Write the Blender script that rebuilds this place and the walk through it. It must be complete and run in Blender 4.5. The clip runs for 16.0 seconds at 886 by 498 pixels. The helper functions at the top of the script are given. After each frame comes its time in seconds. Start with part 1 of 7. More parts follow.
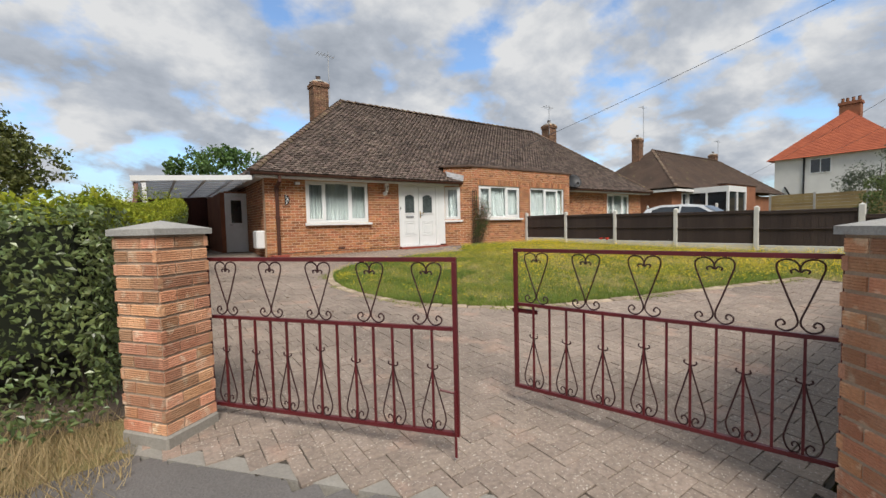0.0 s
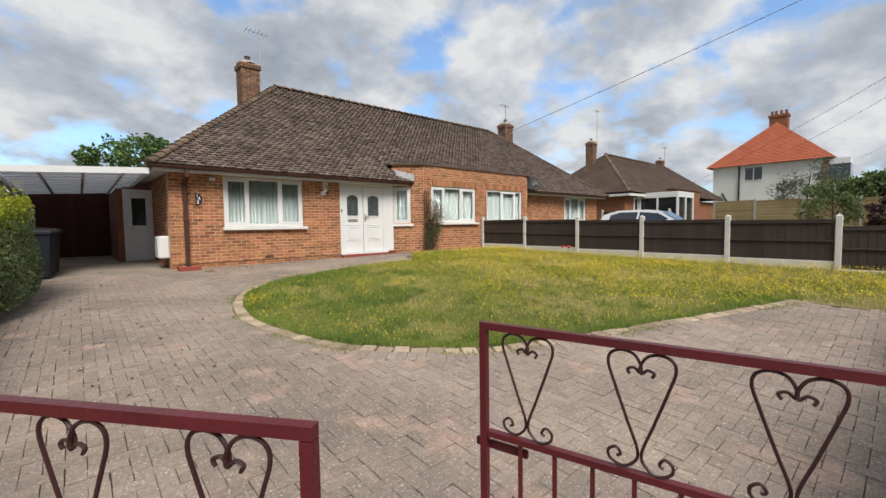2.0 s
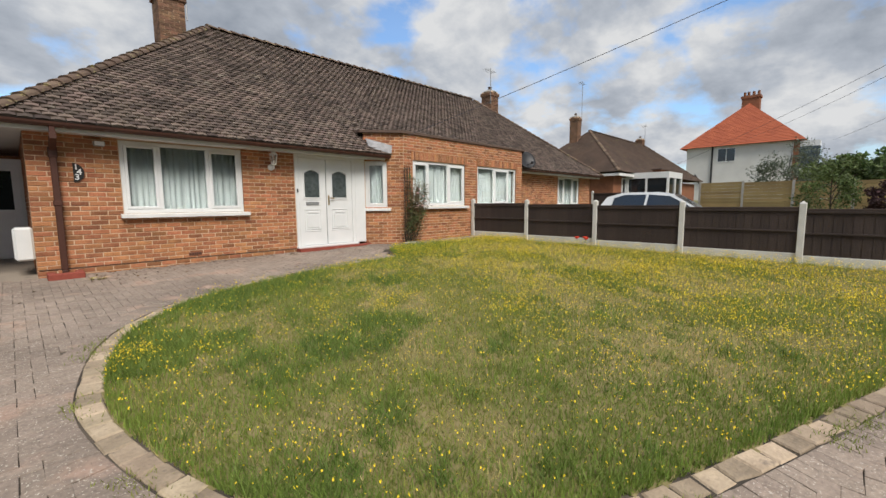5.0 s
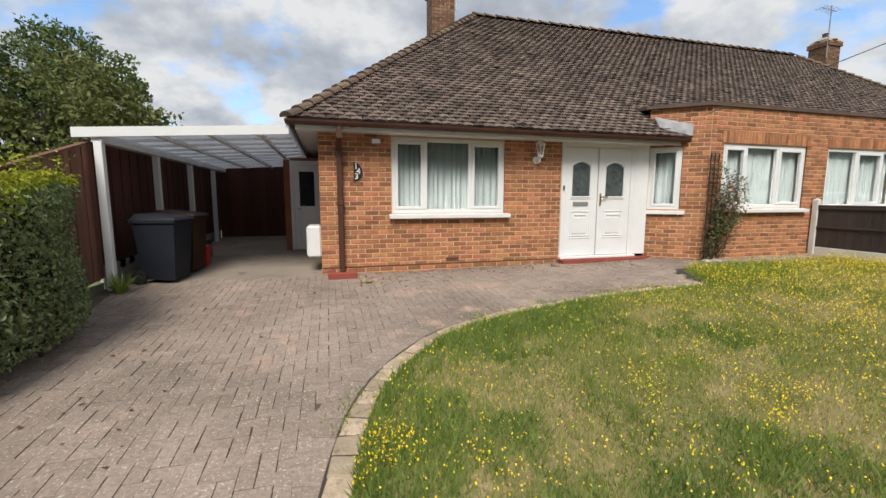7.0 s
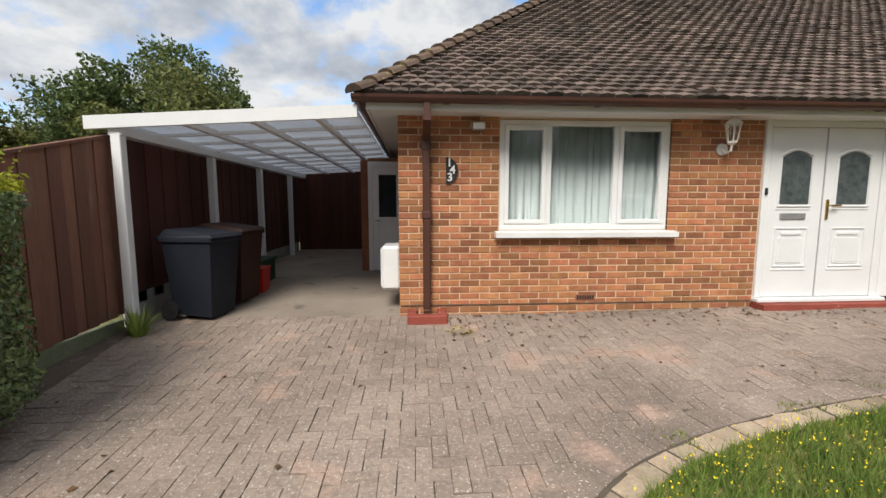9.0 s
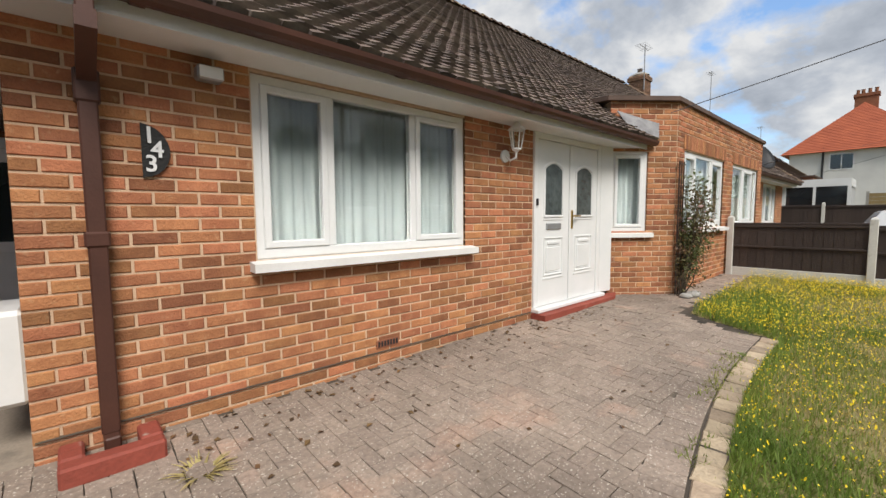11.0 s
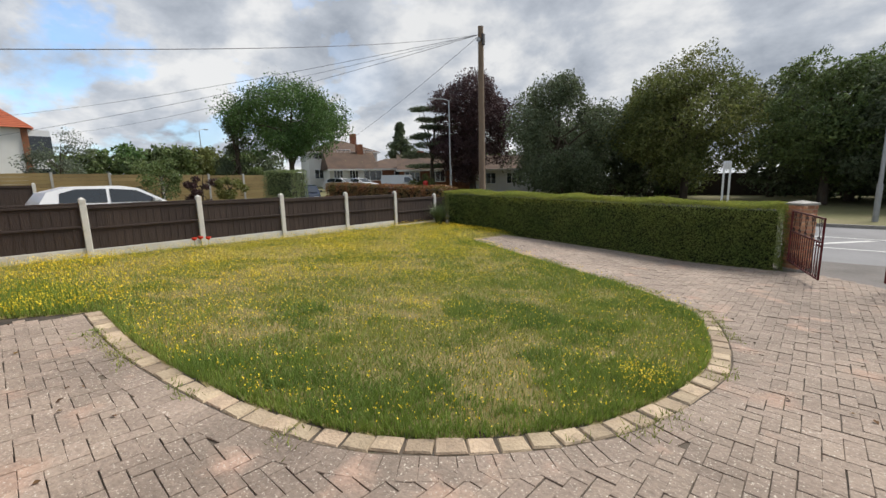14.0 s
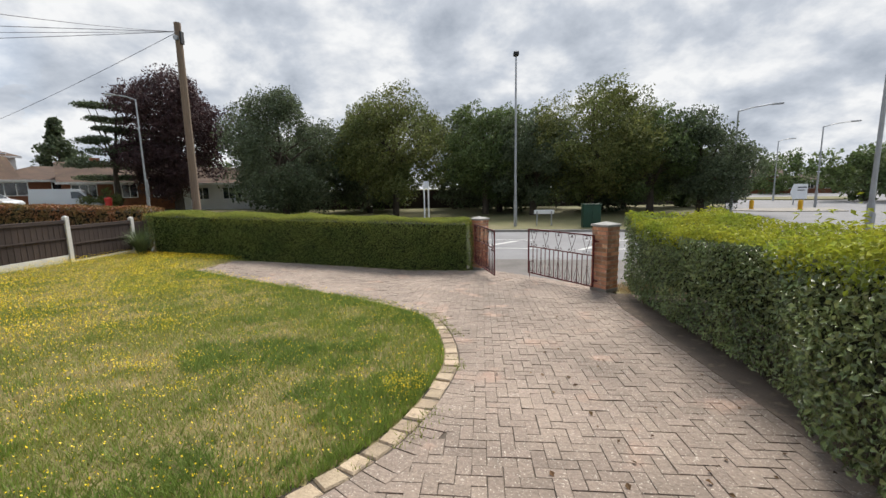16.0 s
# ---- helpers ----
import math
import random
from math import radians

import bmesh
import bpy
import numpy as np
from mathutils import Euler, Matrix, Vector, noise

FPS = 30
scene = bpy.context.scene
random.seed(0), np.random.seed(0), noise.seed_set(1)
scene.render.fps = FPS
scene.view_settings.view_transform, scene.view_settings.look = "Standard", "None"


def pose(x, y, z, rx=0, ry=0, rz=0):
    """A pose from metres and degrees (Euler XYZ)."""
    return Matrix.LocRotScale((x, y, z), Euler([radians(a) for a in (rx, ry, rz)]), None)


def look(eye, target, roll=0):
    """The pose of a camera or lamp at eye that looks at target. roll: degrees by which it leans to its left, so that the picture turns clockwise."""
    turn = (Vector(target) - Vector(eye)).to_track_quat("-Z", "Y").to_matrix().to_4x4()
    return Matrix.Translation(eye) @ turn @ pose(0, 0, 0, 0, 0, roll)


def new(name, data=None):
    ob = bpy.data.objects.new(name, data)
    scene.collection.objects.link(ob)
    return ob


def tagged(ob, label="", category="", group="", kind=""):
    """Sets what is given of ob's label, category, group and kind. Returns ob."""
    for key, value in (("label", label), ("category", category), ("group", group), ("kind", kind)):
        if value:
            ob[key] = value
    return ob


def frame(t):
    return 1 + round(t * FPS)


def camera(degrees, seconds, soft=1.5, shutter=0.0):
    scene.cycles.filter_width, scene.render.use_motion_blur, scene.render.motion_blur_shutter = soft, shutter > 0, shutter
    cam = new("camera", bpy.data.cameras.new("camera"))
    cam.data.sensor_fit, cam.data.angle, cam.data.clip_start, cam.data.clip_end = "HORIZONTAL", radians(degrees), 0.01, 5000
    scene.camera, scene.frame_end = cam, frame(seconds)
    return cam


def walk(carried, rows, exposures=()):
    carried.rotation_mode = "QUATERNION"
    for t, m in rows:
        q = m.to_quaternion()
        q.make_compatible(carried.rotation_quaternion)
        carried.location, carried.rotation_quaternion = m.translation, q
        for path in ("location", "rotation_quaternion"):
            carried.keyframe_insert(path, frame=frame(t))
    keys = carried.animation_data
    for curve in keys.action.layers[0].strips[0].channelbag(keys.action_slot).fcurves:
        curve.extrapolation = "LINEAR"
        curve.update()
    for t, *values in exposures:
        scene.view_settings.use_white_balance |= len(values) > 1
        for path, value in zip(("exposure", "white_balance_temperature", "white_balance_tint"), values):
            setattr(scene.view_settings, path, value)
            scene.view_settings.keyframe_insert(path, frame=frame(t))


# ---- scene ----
cam = camera(94.2, 16.0)
EXPOSURES = ((0.0, 0.13), (3.0, 0.20), (5.5, 0.08), (8.0, 0.30), (10.5, 0.26), (11.5, 0.18), (12.5, 0.22), (13.5, 0.31), (16.0, 0.56))
PATH = [
    (0, (-0.166, 0.189, 1.391), (0.985, 1.821, 1.282), -1.4),
    (0.5, (0.203, 0.451, 1.476), (1.352, 2.085, 1.363), -1.3),
    (1, (0.473, 0.728, 1.498), (1.629, 2.357, 1.391), -1.0),
    (1.5, (0.627, 0.961, 1.534), (1.855, 2.536, 1.429), -0.8),
    (2, (0.843, 1.258, 1.557), (2.166, 2.753, 1.442), -0.8),
    (2.5, (1.018, 1.507, 1.564), (2.429, 2.918, 1.425), -0.7),
    (3, (1.201, 1.776, 1.583), (2.722, 3.065, 1.414), -0.8),
    (5.5, (2.387, 3.92, 1.755), (3.734, 5.375, 1.498), -0.3),
    (6, (2.521, 4.371, 1.794), (3.648, 6.003, 1.538), -0.2),
    (6.5, (2.554, 4.929, 1.82), (3.381, 6.733, 1.571), -0.0),
    (7, (2.493, 5.496, 1.845), (3.023, 7.408, 1.597), 0.1),
    (7.5, (2.511, 6.037, 1.87), (2.788, 8.002, 1.623), -0.0),
    (8, (2.529, 6.541, 1.887), (2.607, 8.526, 1.657), -0.0),
    (10.5, (2.593, 8.917, 1.841), (3.418, 10.734, 1.706), -0.7),
    (11, (2.572, 9.256, 1.865), (3.908, 10.736, 1.707), -0.4),
    (11.5, (2.584, 9.522, 1.873), (4.356, 10.431, 1.689), -0.7),
    (12, (2.551, 9.71, 1.839), (4.521, 10.0, 1.649), -1.1),
    (12.5, (2.389, 9.928, 1.843), (4.347, 9.588, 1.618), -1.4),
    (13, (2.169, 10.174, 1.82), (3.951, 9.303, 1.564), -1.7),
    (13.5, (1.973, 10.424, 1.861), (3.56, 9.243, 1.564), -1.8),
    (14, (1.955, 10.653, 1.929), (3.286, 9.196, 1.604), -1.5),
    (14.5, (1.931, 10.789, 1.997), (2.97, 9.114, 1.661), -1.6),
    (15, (1.956, 10.82, 2.051), (2.694, 8.994, 1.703), -1.4),
    (15.5, (2.028, 10.828, 2.082), (2.47, 8.905, 1.751), -1.3),
    (16, (2.113, 10.809, 2.11), (2.302, 8.84, 1.82), -1.2),
]
walk(cam, [(t, look(eye, target, roll)) for t, eye, target, roll in PATH], EXPOSURES)

# ---- world and sun ----
world = bpy.data.worlds.new("sky")
scene.world = world
world.use_nodes = True
wn, wl = world.node_tree.nodes, world.node_tree.links
wn.clear()


def wnode(kind, **kw):
    n = wn.new(kind)
    for k, v in kw.items():
        n.inputs[k].default_value = v
    return n


SUN_EL, SUN_AZ = 48, 200
sky = wn.new("ShaderNodeTexSky")
sky.sky_type = "NISHITA"
sky.sun_disc = False
sky.sun_elevation, sky.sun_rotation = radians(SUN_EL), radians(SUN_AZ)
coord = wn.new("ShaderNodeTexCoord")
sep = wn.new("ShaderNodeSeparateXYZ")
wl.new(coord.outputs["Generated"], sep.inputs[0])


def wmath(op, a, b=None, clamp=False):
    n = wn.new("ShaderNodeMath")
    n.operation, n.use_clamp = op, clamp
    for k, v in enumerate((a, b)):
        if v is None:
            continue
        if isinstance(v, (int, float)):
            n.inputs[k].default_value = v
        else:
            wl.new(v, n.inputs[k])
    return n.outputs[0]


up = wmath("ADD", wmath("MAXIMUM", sep.outputs[2], 0.0), 0.42)
flat = wn.new("ShaderNodeCombineXYZ")
wl.new(wmath("DIVIDE", sep.outputs[0], up), flat.inputs[0])
wl.new(wmath("DIVIDE", sep.outputs[1], up), flat.inputs[1])


def wnoise(scale, detail, rough, shift):
    m = wn.new("ShaderNodeMapping")
    m.inputs["Location"].default_value = shift
    wl.new(flat.outputs[0], m.inputs[0])
    n = wnode("ShaderNodeTexNoise", Scale=scale, Detail=detail, Roughness=rough, Distortion=0.1)
    wl.new(m.outputs[0], n.inputs["Vector"])
    return n.outputs["Fac"]


def wramp(fac, stops):
    r = wn.new("ShaderNodeValToRGB")
    while len(r.color_ramp.elements) < len(stops):
        r.color_ramp.elements.new(0.5)
    for e, (p, c) in zip(r.color_ramp.elements, stops):
        e.position, e.color = p, (*c, 1)
    wl.new(fac, r.inputs[0])
    return r.outputs[0]


cover = wramp(wnoise(3.6, 9, 0.55, (3.1, 1.7, 0)), [(0.36, (0.06, 0.06, 0.06)), (0.49, (1, 1, 1))])
body = wramp(wnoise(2.9, 10, 0.58, (7.3, 2.2, 0)), [(0.30, (0.40, 0.45, 0.53)), (0.46, (0.64, 0.69, 0.77)), (0.60, (1.02, 1.03, 1.04))])
low = wramp(wmath("MAXIMUM", sep.outputs[2], 0.0), [(0.0, (0.75, 0.75, 0.75)), (0.18, (0, 0, 0))])
blue = wn.new("ShaderNodeVectorMath")
blue.operation = "MULTIPLY"
blue.inputs[1].default_value = (1.3, 1.55, 1.75)
wl.new(sky.outputs[0], blue.inputs[0])
cloud = wn.new("ShaderNodeVectorMath")
cloud.operation = "SCALE"
cloud.inputs["Scale"].default_value = 6.3
wl.new(body, cloud.inputs[0])
south = wmath("MULTIPLY", sep.outputs[1], -1.5, True)
amount = wmath("MAXIMUM", wmath("MAXIMUM", cover, low), south)
shade = wmath("SUBTRACT", 1.0, wmath("MULTIPLY", south, 0.08))
wl.new(wmath("MULTIPLY", shade, 5.8), cloud.inputs["Scale"])
mixw = wn.new("ShaderNodeMix")
mixw.data_type = "RGBA"
wl.new(amount, mixw.inputs["Factor"])
wl.new(blue.outputs[0], mixw.inputs[6])
wl.new(cloud.outputs[0], mixw.inputs[7])
back = wnode("ShaderNodeBackground", Strength=0.115)
wl.new(mixw.outputs[2], back.inputs[0])
wout = wn.new("ShaderNodeOutputWorld")
wl.new(back.outputs[0], wout.inputs[0])

sun = new("sun", bpy.data.lights.new("sun", "SUN"))
sun.data.energy, sun.data.angle, sun.data.color = 3.7, radians(25), (1.0, 0.935, 0.86)
sun.matrix_world = look((0, 0, 0), (-math.sin(radians(SUN_AZ)) * math.cos(radians(SUN_EL)), -math.cos(radians(SUN_AZ)) * math.cos(radians(SUN_EL)), -math.sin(radians(SUN_EL))))


# ---- materials ----
def mat(name, c1, c2, rough=0.8, scale=4.0, fine=60.0, bump=0.3, metallic=0.0, vary=0.0, third=None, third_at=0.6, stretch=(1, 1, 1), spec=0.4, glow=0.0, soft=0.0, fine_mix=0.35, speck=None):
    """Two colours blended by a wide noise, roughened by a fine one; vary shifts single pieces, third is a stain colour."""
    m = bpy.data.materials.new(name)
    m.use_nodes = True
    n, l = m.node_tree.nodes, m.node_tree.links
    p = n["Principled BSDF"]
    tc = n.new("ShaderNodeNewGeometry")
    mp = n.new("ShaderNodeMapping")
    mp.inputs["Scale"].default_value = stretch
    l.new(tc.outputs["Position"], mp.inputs[0])

    def tex(s, d=6.0):
        t = n.new("ShaderNodeTexNoise")
        t.inputs["Scale"].default_value, t.inputs["Detail"].default_value = s, d
        l.new(mp.outputs[0], t.inputs["Vector"])
        return t.outputs["Fac"]

    def mix(f, a, b, kind="MIX"):
        x = n.new("ShaderNodeMix")
        x.data_type, x.blend_type = "RGBA", kind
        for k, v in ((0, f), (6, a), (7, b)):
            if isinstance(v, (float, int)):
                x.inputs[k].default_value = v
            elif isinstance(v, tuple):
                x.inputs[k].default_value = (*v, 1)
            else:
                l.new(v, x.inputs[k])
        return x.outputs[2]

    def ramp(f, a, b):
        r = n.new("ShaderNodeMapRange")
        r.inputs[1].default_value, r.inputs[2].default_value = a, b
        l.new(f, r.inputs[0])
        return r.outputs[0]

    f1, f2 = tex(scale), tex(fine, 4.0)
    col = mix(ramp(f1, 0.32, 0.68), c1, c2)
    if third:
        col = mix(ramp(tex(scale * 2.7, 8.0), third_at, third_at + 0.12), col, third)
    col = mix(fine_mix, col, mix(ramp(f2, 0.25, 0.75), (0.35, 0.35, 0.35), (1.0, 1.0, 1.0)), "MULTIPLY")
    if speck:
        col = mix(ramp(tex(speck[1], 3.0), speck[2], speck[2] + 0.06), col, speck[0])
    if vary:
        oi, ge = n.new("ShaderNodeObjectInfo"), n.new("ShaderNodeNewGeometry")
        add = n.new("ShaderNodeMath")
        add.operation = "ADD"
        l.new(oi.outputs["Random"], add.inputs[0])
        l.new(ge.outputs["Random Per Island"], add.inputs[1])
        fr = n.new("ShaderNodeMath")
        fr.operation = "FRACT"
        l.new(add.outputs[0], fr.inputs[0])
        hsv = n.new("ShaderNodeHueSaturation")
        l.new(ramp(fr.outputs[0], 0.0, 1.0), hsv.inputs["Value"])
        vr = n.new("ShaderNodeMapRange")
        vr.inputs[3].default_value, vr.inputs[4].default_value = 1 - vary, 1 + vary
        l.new(fr.outputs[0], vr.inputs[0])
        l.new(vr.outputs[0], hsv.inputs["Value"])
        ml = n.new("ShaderNodeMath")
        ml.operation = "MULTIPLY"
        ml.inputs[1].default_value = 7.31
        l.new(fr.outputs[0], ml.inputs[0])
        f3 = n.new("ShaderNodeMath")
        f3.operation = "FRACT"
        l.new(ml.outputs[0], f3.inputs[0])
        hr = n.new("ShaderNodeMapRange")
        hr.inputs[3].default_value, hr.inputs[4].default_value = 0.5 - vary * 0.025, 0.5 + vary * 0.025
        l.new(f3.outputs[0], hr.inputs[0])
        l.new(hr.outputs[0], hsv.inputs["Hue"])
        l.new(col, hsv.inputs["Color"])
        col = hsv.outputs[0]
    l.new(col, p.inputs["Base Color"])
    rr = n.new("ShaderNodeMapRange")
    rr.inputs[3].default_value, rr.inputs[4].default_value = max(rough - 0.1, 0.02), min(rough + 0.1, 1)
    l.new(f2, rr.inputs[0])
    l.new(rr.outputs[0], p.inputs["Roughness"])
    p.inputs["Metallic"].default_value = metallic
    p.inputs["Specular IOR Level"].default_value = spec
    if soft:
        p.inputs["Transmission Weight"].default_value = 0.0
        tr = n.new("ShaderNodeBsdfTranslucent")
        l.new(col, tr.inputs[0])
        ms = n.new("ShaderNodeMixShader")
        ms.inputs[0].default_value = soft
        l.new(p.outputs[0], ms.inputs[1])
        l.new(tr.outputs[0], ms.inputs[2])
        l.new(ms.outputs[0], n["Material Output"].inputs[0])
    if bump:
        b = n.new("ShaderNodeBump")
        b.inputs["Strength"].default_value, b.inputs["Distance"].default_value = bump, 0.01
        l.new(f2, b.inputs["Height"])
        l.new(b.outputs[0], p.inputs["Normal"])
    return m


def glass(name, tint=(0.9, 0.95, 0.93), rough=0.0):
    m = bpy.data.materials.new(name)
    m.use_nodes = True
    p = m.node_tree.nodes["Principled BSDF"]
    p.inputs["Base Color"].default_value = (*tint, 1)
    p.inputs["Transmission Weight"].default_value = 1.0
    p.inputs["Roughness"].default_value = rough
    p.inputs["IOR"].default_value = 1.45
    return m


M_BRICK = mat("house brick", (0.45, 0.198, 0.09), (0.325, 0.13, 0.06), 0.88, 9, 90, 0.7, vary=0.36, third=(0.47, 0.25, 0.13), third_at=0.60, fine_mix=0.35)
M_MORTAR = mat("mortar", (0.68, 0.49, 0.335), (0.55, 0.385, 0.26), 0.95, 5, 120, 0.6, fine_mix=0.2)
M_PILLAR = mat("rustic brick", (0.64, 0.36, 0.22), (0.50, 0.23, 0.125), 0.9, 5, 70, 0.9, vary=0.36, third=(0.68, 0.49, 0.34), third_at=0.56)
M_PMORTAR = mat("pale mortar", (0.52, 0.40, 0.30), (0.40, 0.31, 0.23), 0.95, 6, 90, 0.6)
M_TILE = mat("roof tile", (0.15, 0.11, 0.09), (0.10, 0.074, 0.061), 0.93, 1.1, 45, 0.6, vary=0.5, third=(0.20, 0.17, 0.135), third_at=0.64, speck=((0.30, 0.27, 0.23), 24, 0.66))
M_UNDER = mat("roof underlay", (0.03, 0.024, 0.02), (0.02, 0.016, 0.014), 0.95, 3, 40, 0.3)
M_TILETIP = mat("lit lichened tile edge", (0.22, 0.185, 0.15), (0.11, 0.088, 0.07), 0.95, 2.0, 30, 0.4, vary=0.45)
M_RIDGE = mat("ridge tile", (0.17, 0.115, 0.08), (0.11, 0.075, 0.058), 0.93, 3, 45, 0.6, vary=0.3, third=(0.30, 0.25, 0.12), third_at=0.58)
M_UPVC = mat("white upvc", (0.74, 0.75, 0.75), (0.69, 0.71, 0.71), 0.35, 3, 40, 0.03, fine_mix=0.06)
M_WPAINT = mat("white paint", (0.76, 0.76, 0.74), (0.66, 0.66, 0.64), 0.55, 3, 50, 0.15, third=(0.55, 0.53, 0.48), third_at=0.66, fine_mix=0.12)
M_GUTTER = mat("brown plastic", (0.085, 0.035, 0.024), (0.06, 0.026, 0.019), 0.45, 3, 60, 0.1, fine_mix=0.2)
M_GLASS = glass("window glass")
M_OBSC = mat("leaded obscure glass", (0.10, 0.12, 0.12), (0.05, 0.065, 0.065), 0.12, 14, 60, 0.4, spec=0.8)
M_NET = mat("net curtain", (0.50, 0.545, 0.555), (0.42, 0.465, 0.48), 0.9, 3, 120, 0.1, soft=0.2, fine_mix=0.08)
M_DARK = mat("unlit interior", (0.05, 0.05, 0.05), (0.03, 0.03, 0.03), 0.9, 2, 20, 0.1)
M_BLOCK = mat("paving block", (0.37, 0.295, 0.238), (0.225, 0.18, 0.146), 0.92, 0.8, 38, 0.9, vary=0.10, third=(0.43, 0.305, 0.235), third_at=0.58, fine_mix=0.55, speck=((0.52, 0.47, 0.40), 75, 0.62))
M_JOINT = mat("joint sand", (0.035, 0.03, 0.024), (0.13, 0.105, 0.08), 0.98, 1.6, 60, 0.6, third=(0.07, 0.08, 0.03), third_at=0.66)
M_KERB = mat("buff edging stone", (0.48, 0.38, 0.27), (0.34, 0.265, 0.185), 0.92, 6, 50, 0.9, vary=0.3, third=(0.25, 0.20, 0.15), third_at=0.60)
M_SOIL = mat("lawn soil", (0.30, 0.24, 0.115), (0.20, 0.18, 0.07), 0.98, 1.2, 40, 1.0, third=(0.34, 0.27, 0.14), third_at=0.58)
M_GRASS = mat("grass", (0.215, 0.27, 0.06), (0.34, 0.355, 0.09), 0.75, 0.95, 3.0, 0.0, vary=0.35, soft=0.35, fine_mix=0.3)
M_DRYGRASS = mat("sunburnt grass", (0.54, 0.45, 0.21), (0.43, 0.37, 0.13), 0.8, 0.8, 4.0, 0.0, vary=0.35, soft=0.3, fine_mix=0.2)
M_DARKGRASS = mat("deep green grass", (0.15, 0.235, 0.05), (0.225, 0.30, 0.065), 0.7, 1.3, 5.0, 0.0, vary=0.35, soft=0.35, fine_mix=0.2)
M_TUFT = mat("lush grass", (0.18, 0.28, 0.05), (0.27, 0.35, 0.07), 0.7, 1.0, 6, 0.0, vary=0.35, soft=0.35, fine_mix=0.2)
M_STRAW = mat("dry grass", (0.55, 0.43, 0.24), (0.36, 0.27, 0.13), 0.9, 3, 20, 0.0, vary=0.3, soft=0.2)
M_YELLOW = mat("yellow petals", (0.92, 0.72, 0.03), (0.88, 0.62, 0.02), 0.6, 3, 20, 0.0, vary=0.12, soft=0.25, fine_mix=0.0)
M_BLOOM = mat("rose petals", (0.72, 0.50, 0.48), (0.66, 0.40, 0.40), 0.6, 9, 40, 0.0, soft=0.2, fine_mix=0.1)
M_RED = mat("poppy red", (0.75, 0.06, 0.02), (0.6, 0.04, 0.02), 0.6, 3, 20, 0.0, soft=0.2)
M_PRIVET = mat("privet leaf", (0.125, 0.18, 0.065), (0.21, 0.26, 0.095), 0.33, 1.5, 8, 0.0, vary=0.6, spec=0.6, soft=0.25, fine_mix=0.15)
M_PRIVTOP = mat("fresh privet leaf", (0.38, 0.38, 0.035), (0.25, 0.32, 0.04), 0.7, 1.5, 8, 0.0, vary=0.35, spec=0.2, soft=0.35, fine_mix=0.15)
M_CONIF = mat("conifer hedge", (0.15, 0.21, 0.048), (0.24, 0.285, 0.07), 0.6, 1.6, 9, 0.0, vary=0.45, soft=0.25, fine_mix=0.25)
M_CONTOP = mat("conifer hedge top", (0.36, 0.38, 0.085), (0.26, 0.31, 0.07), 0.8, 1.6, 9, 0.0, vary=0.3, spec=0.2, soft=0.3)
M_HEDGESHADE = mat("hedge inner shade", (0.02, 0.026, 0.012), (0.012, 0.015, 0.008), 0.95, 3, 20, 0.4)
M_STACK = mat("sooty stock brick", (0.235, 0.13, 0.075), (0.15, 0.085, 0.055), 0.9, 6, 70, 0.7, vary=0.35, third=(0.12, 0.09, 0.06), third_at=0.58)
M_BARK = mat("bark", (0.09, 0.07, 0.05), (0.05, 0.04, 0.03), 0.95, 5, 30, 1.0, stretch=(1, 1, 0.3))
M_LEAF = mat("tree leaf", (0.10, 0.145, 0.05), (0.15, 0.20, 0.065), 0.6, 0.25, 2, 0.0, vary=0.55, soft=0.3)
M_LEAFB = mat("bluish tree leaf", (0.085, 0.115, 0.06), (0.125, 0.155, 0.08), 0.6, 0.25, 2, 0.0, vary=0.5, soft=0.3)
M_LEAFO = mat("olive tree leaf", (0.185, 0.195, 0.055), (0.12, 0.15, 0.045), 0.6, 0.25, 2, 0.0, vary=0.5, soft=0.35)
M_LEAFG = mat("bright tree leaf", (0.075, 0.15, 0.04), (0.11, 0.19, 0.05), 0.6, 0.25, 2, 0.0, vary=0.45, soft=0.3)
M_LEAFP = mat("copper beech leaf", (0.06, 0.03, 0.032), (0.08, 0.04, 0.04), 0.55, 0.3, 2, 0.0, vary=0.45, soft=0.2)
M_LEAFR = mat("red tipped hedge leaf", (0.33, 0.12, 0.05), (0.15, 0.14, 0.04), 0.55, 1.5, 6, 0.0, vary=0.4, soft=0.25)
M_ASPH = mat("asphalt", (0.25, 0.25, 0.255), (0.20, 0.20, 0.205), 0.9, 0.6, 90, 0.5, fine_mix=0.35)
M_PATH = mat("footpath tarmac", (0.20, 0.185, 0.175), (0.145, 0.135, 0.125), 0.95, 1.1, 90, 0.7, third=(0.27, 0.23, 0.18), third_at=0.62, fine_mix=0.5)
M_CONC = mat("concrete", (0.42, 0.41, 0.38), (0.32, 0.31, 0.29), 0.92, 3, 70, 0.5, third=(0.25, 0.25, 0.21), third_at=0.64)
M_PALECONC = mat("pale precast concrete", (0.68, 0.67, 0.62), (0.58, 0.57, 0.53), 0.9, 3, 60, 0.4, third=(0.42, 0.41, 0.36), third_at=0.66, fine_mix=0.2)
M_KCONC = mat("kerb concrete", (0.34, 0.32, 0.28), (0.26, 0.24, 0.21), 0.92, 3, 70, 0.5)
M_WHITEL = mat("road paint", (0.62, 0.62, 0.6), (0.5, 0.5, 0.48), 0.8, 3, 60, 0.2)
M_VERGE = mat("verge grass", (0.15, 0.15, 0.06), (0.19, 0.17, 0.08), 0.95, 0.35, 12, 1.0, third=(0.22, 0.18, 0.10), third_at=0.6)
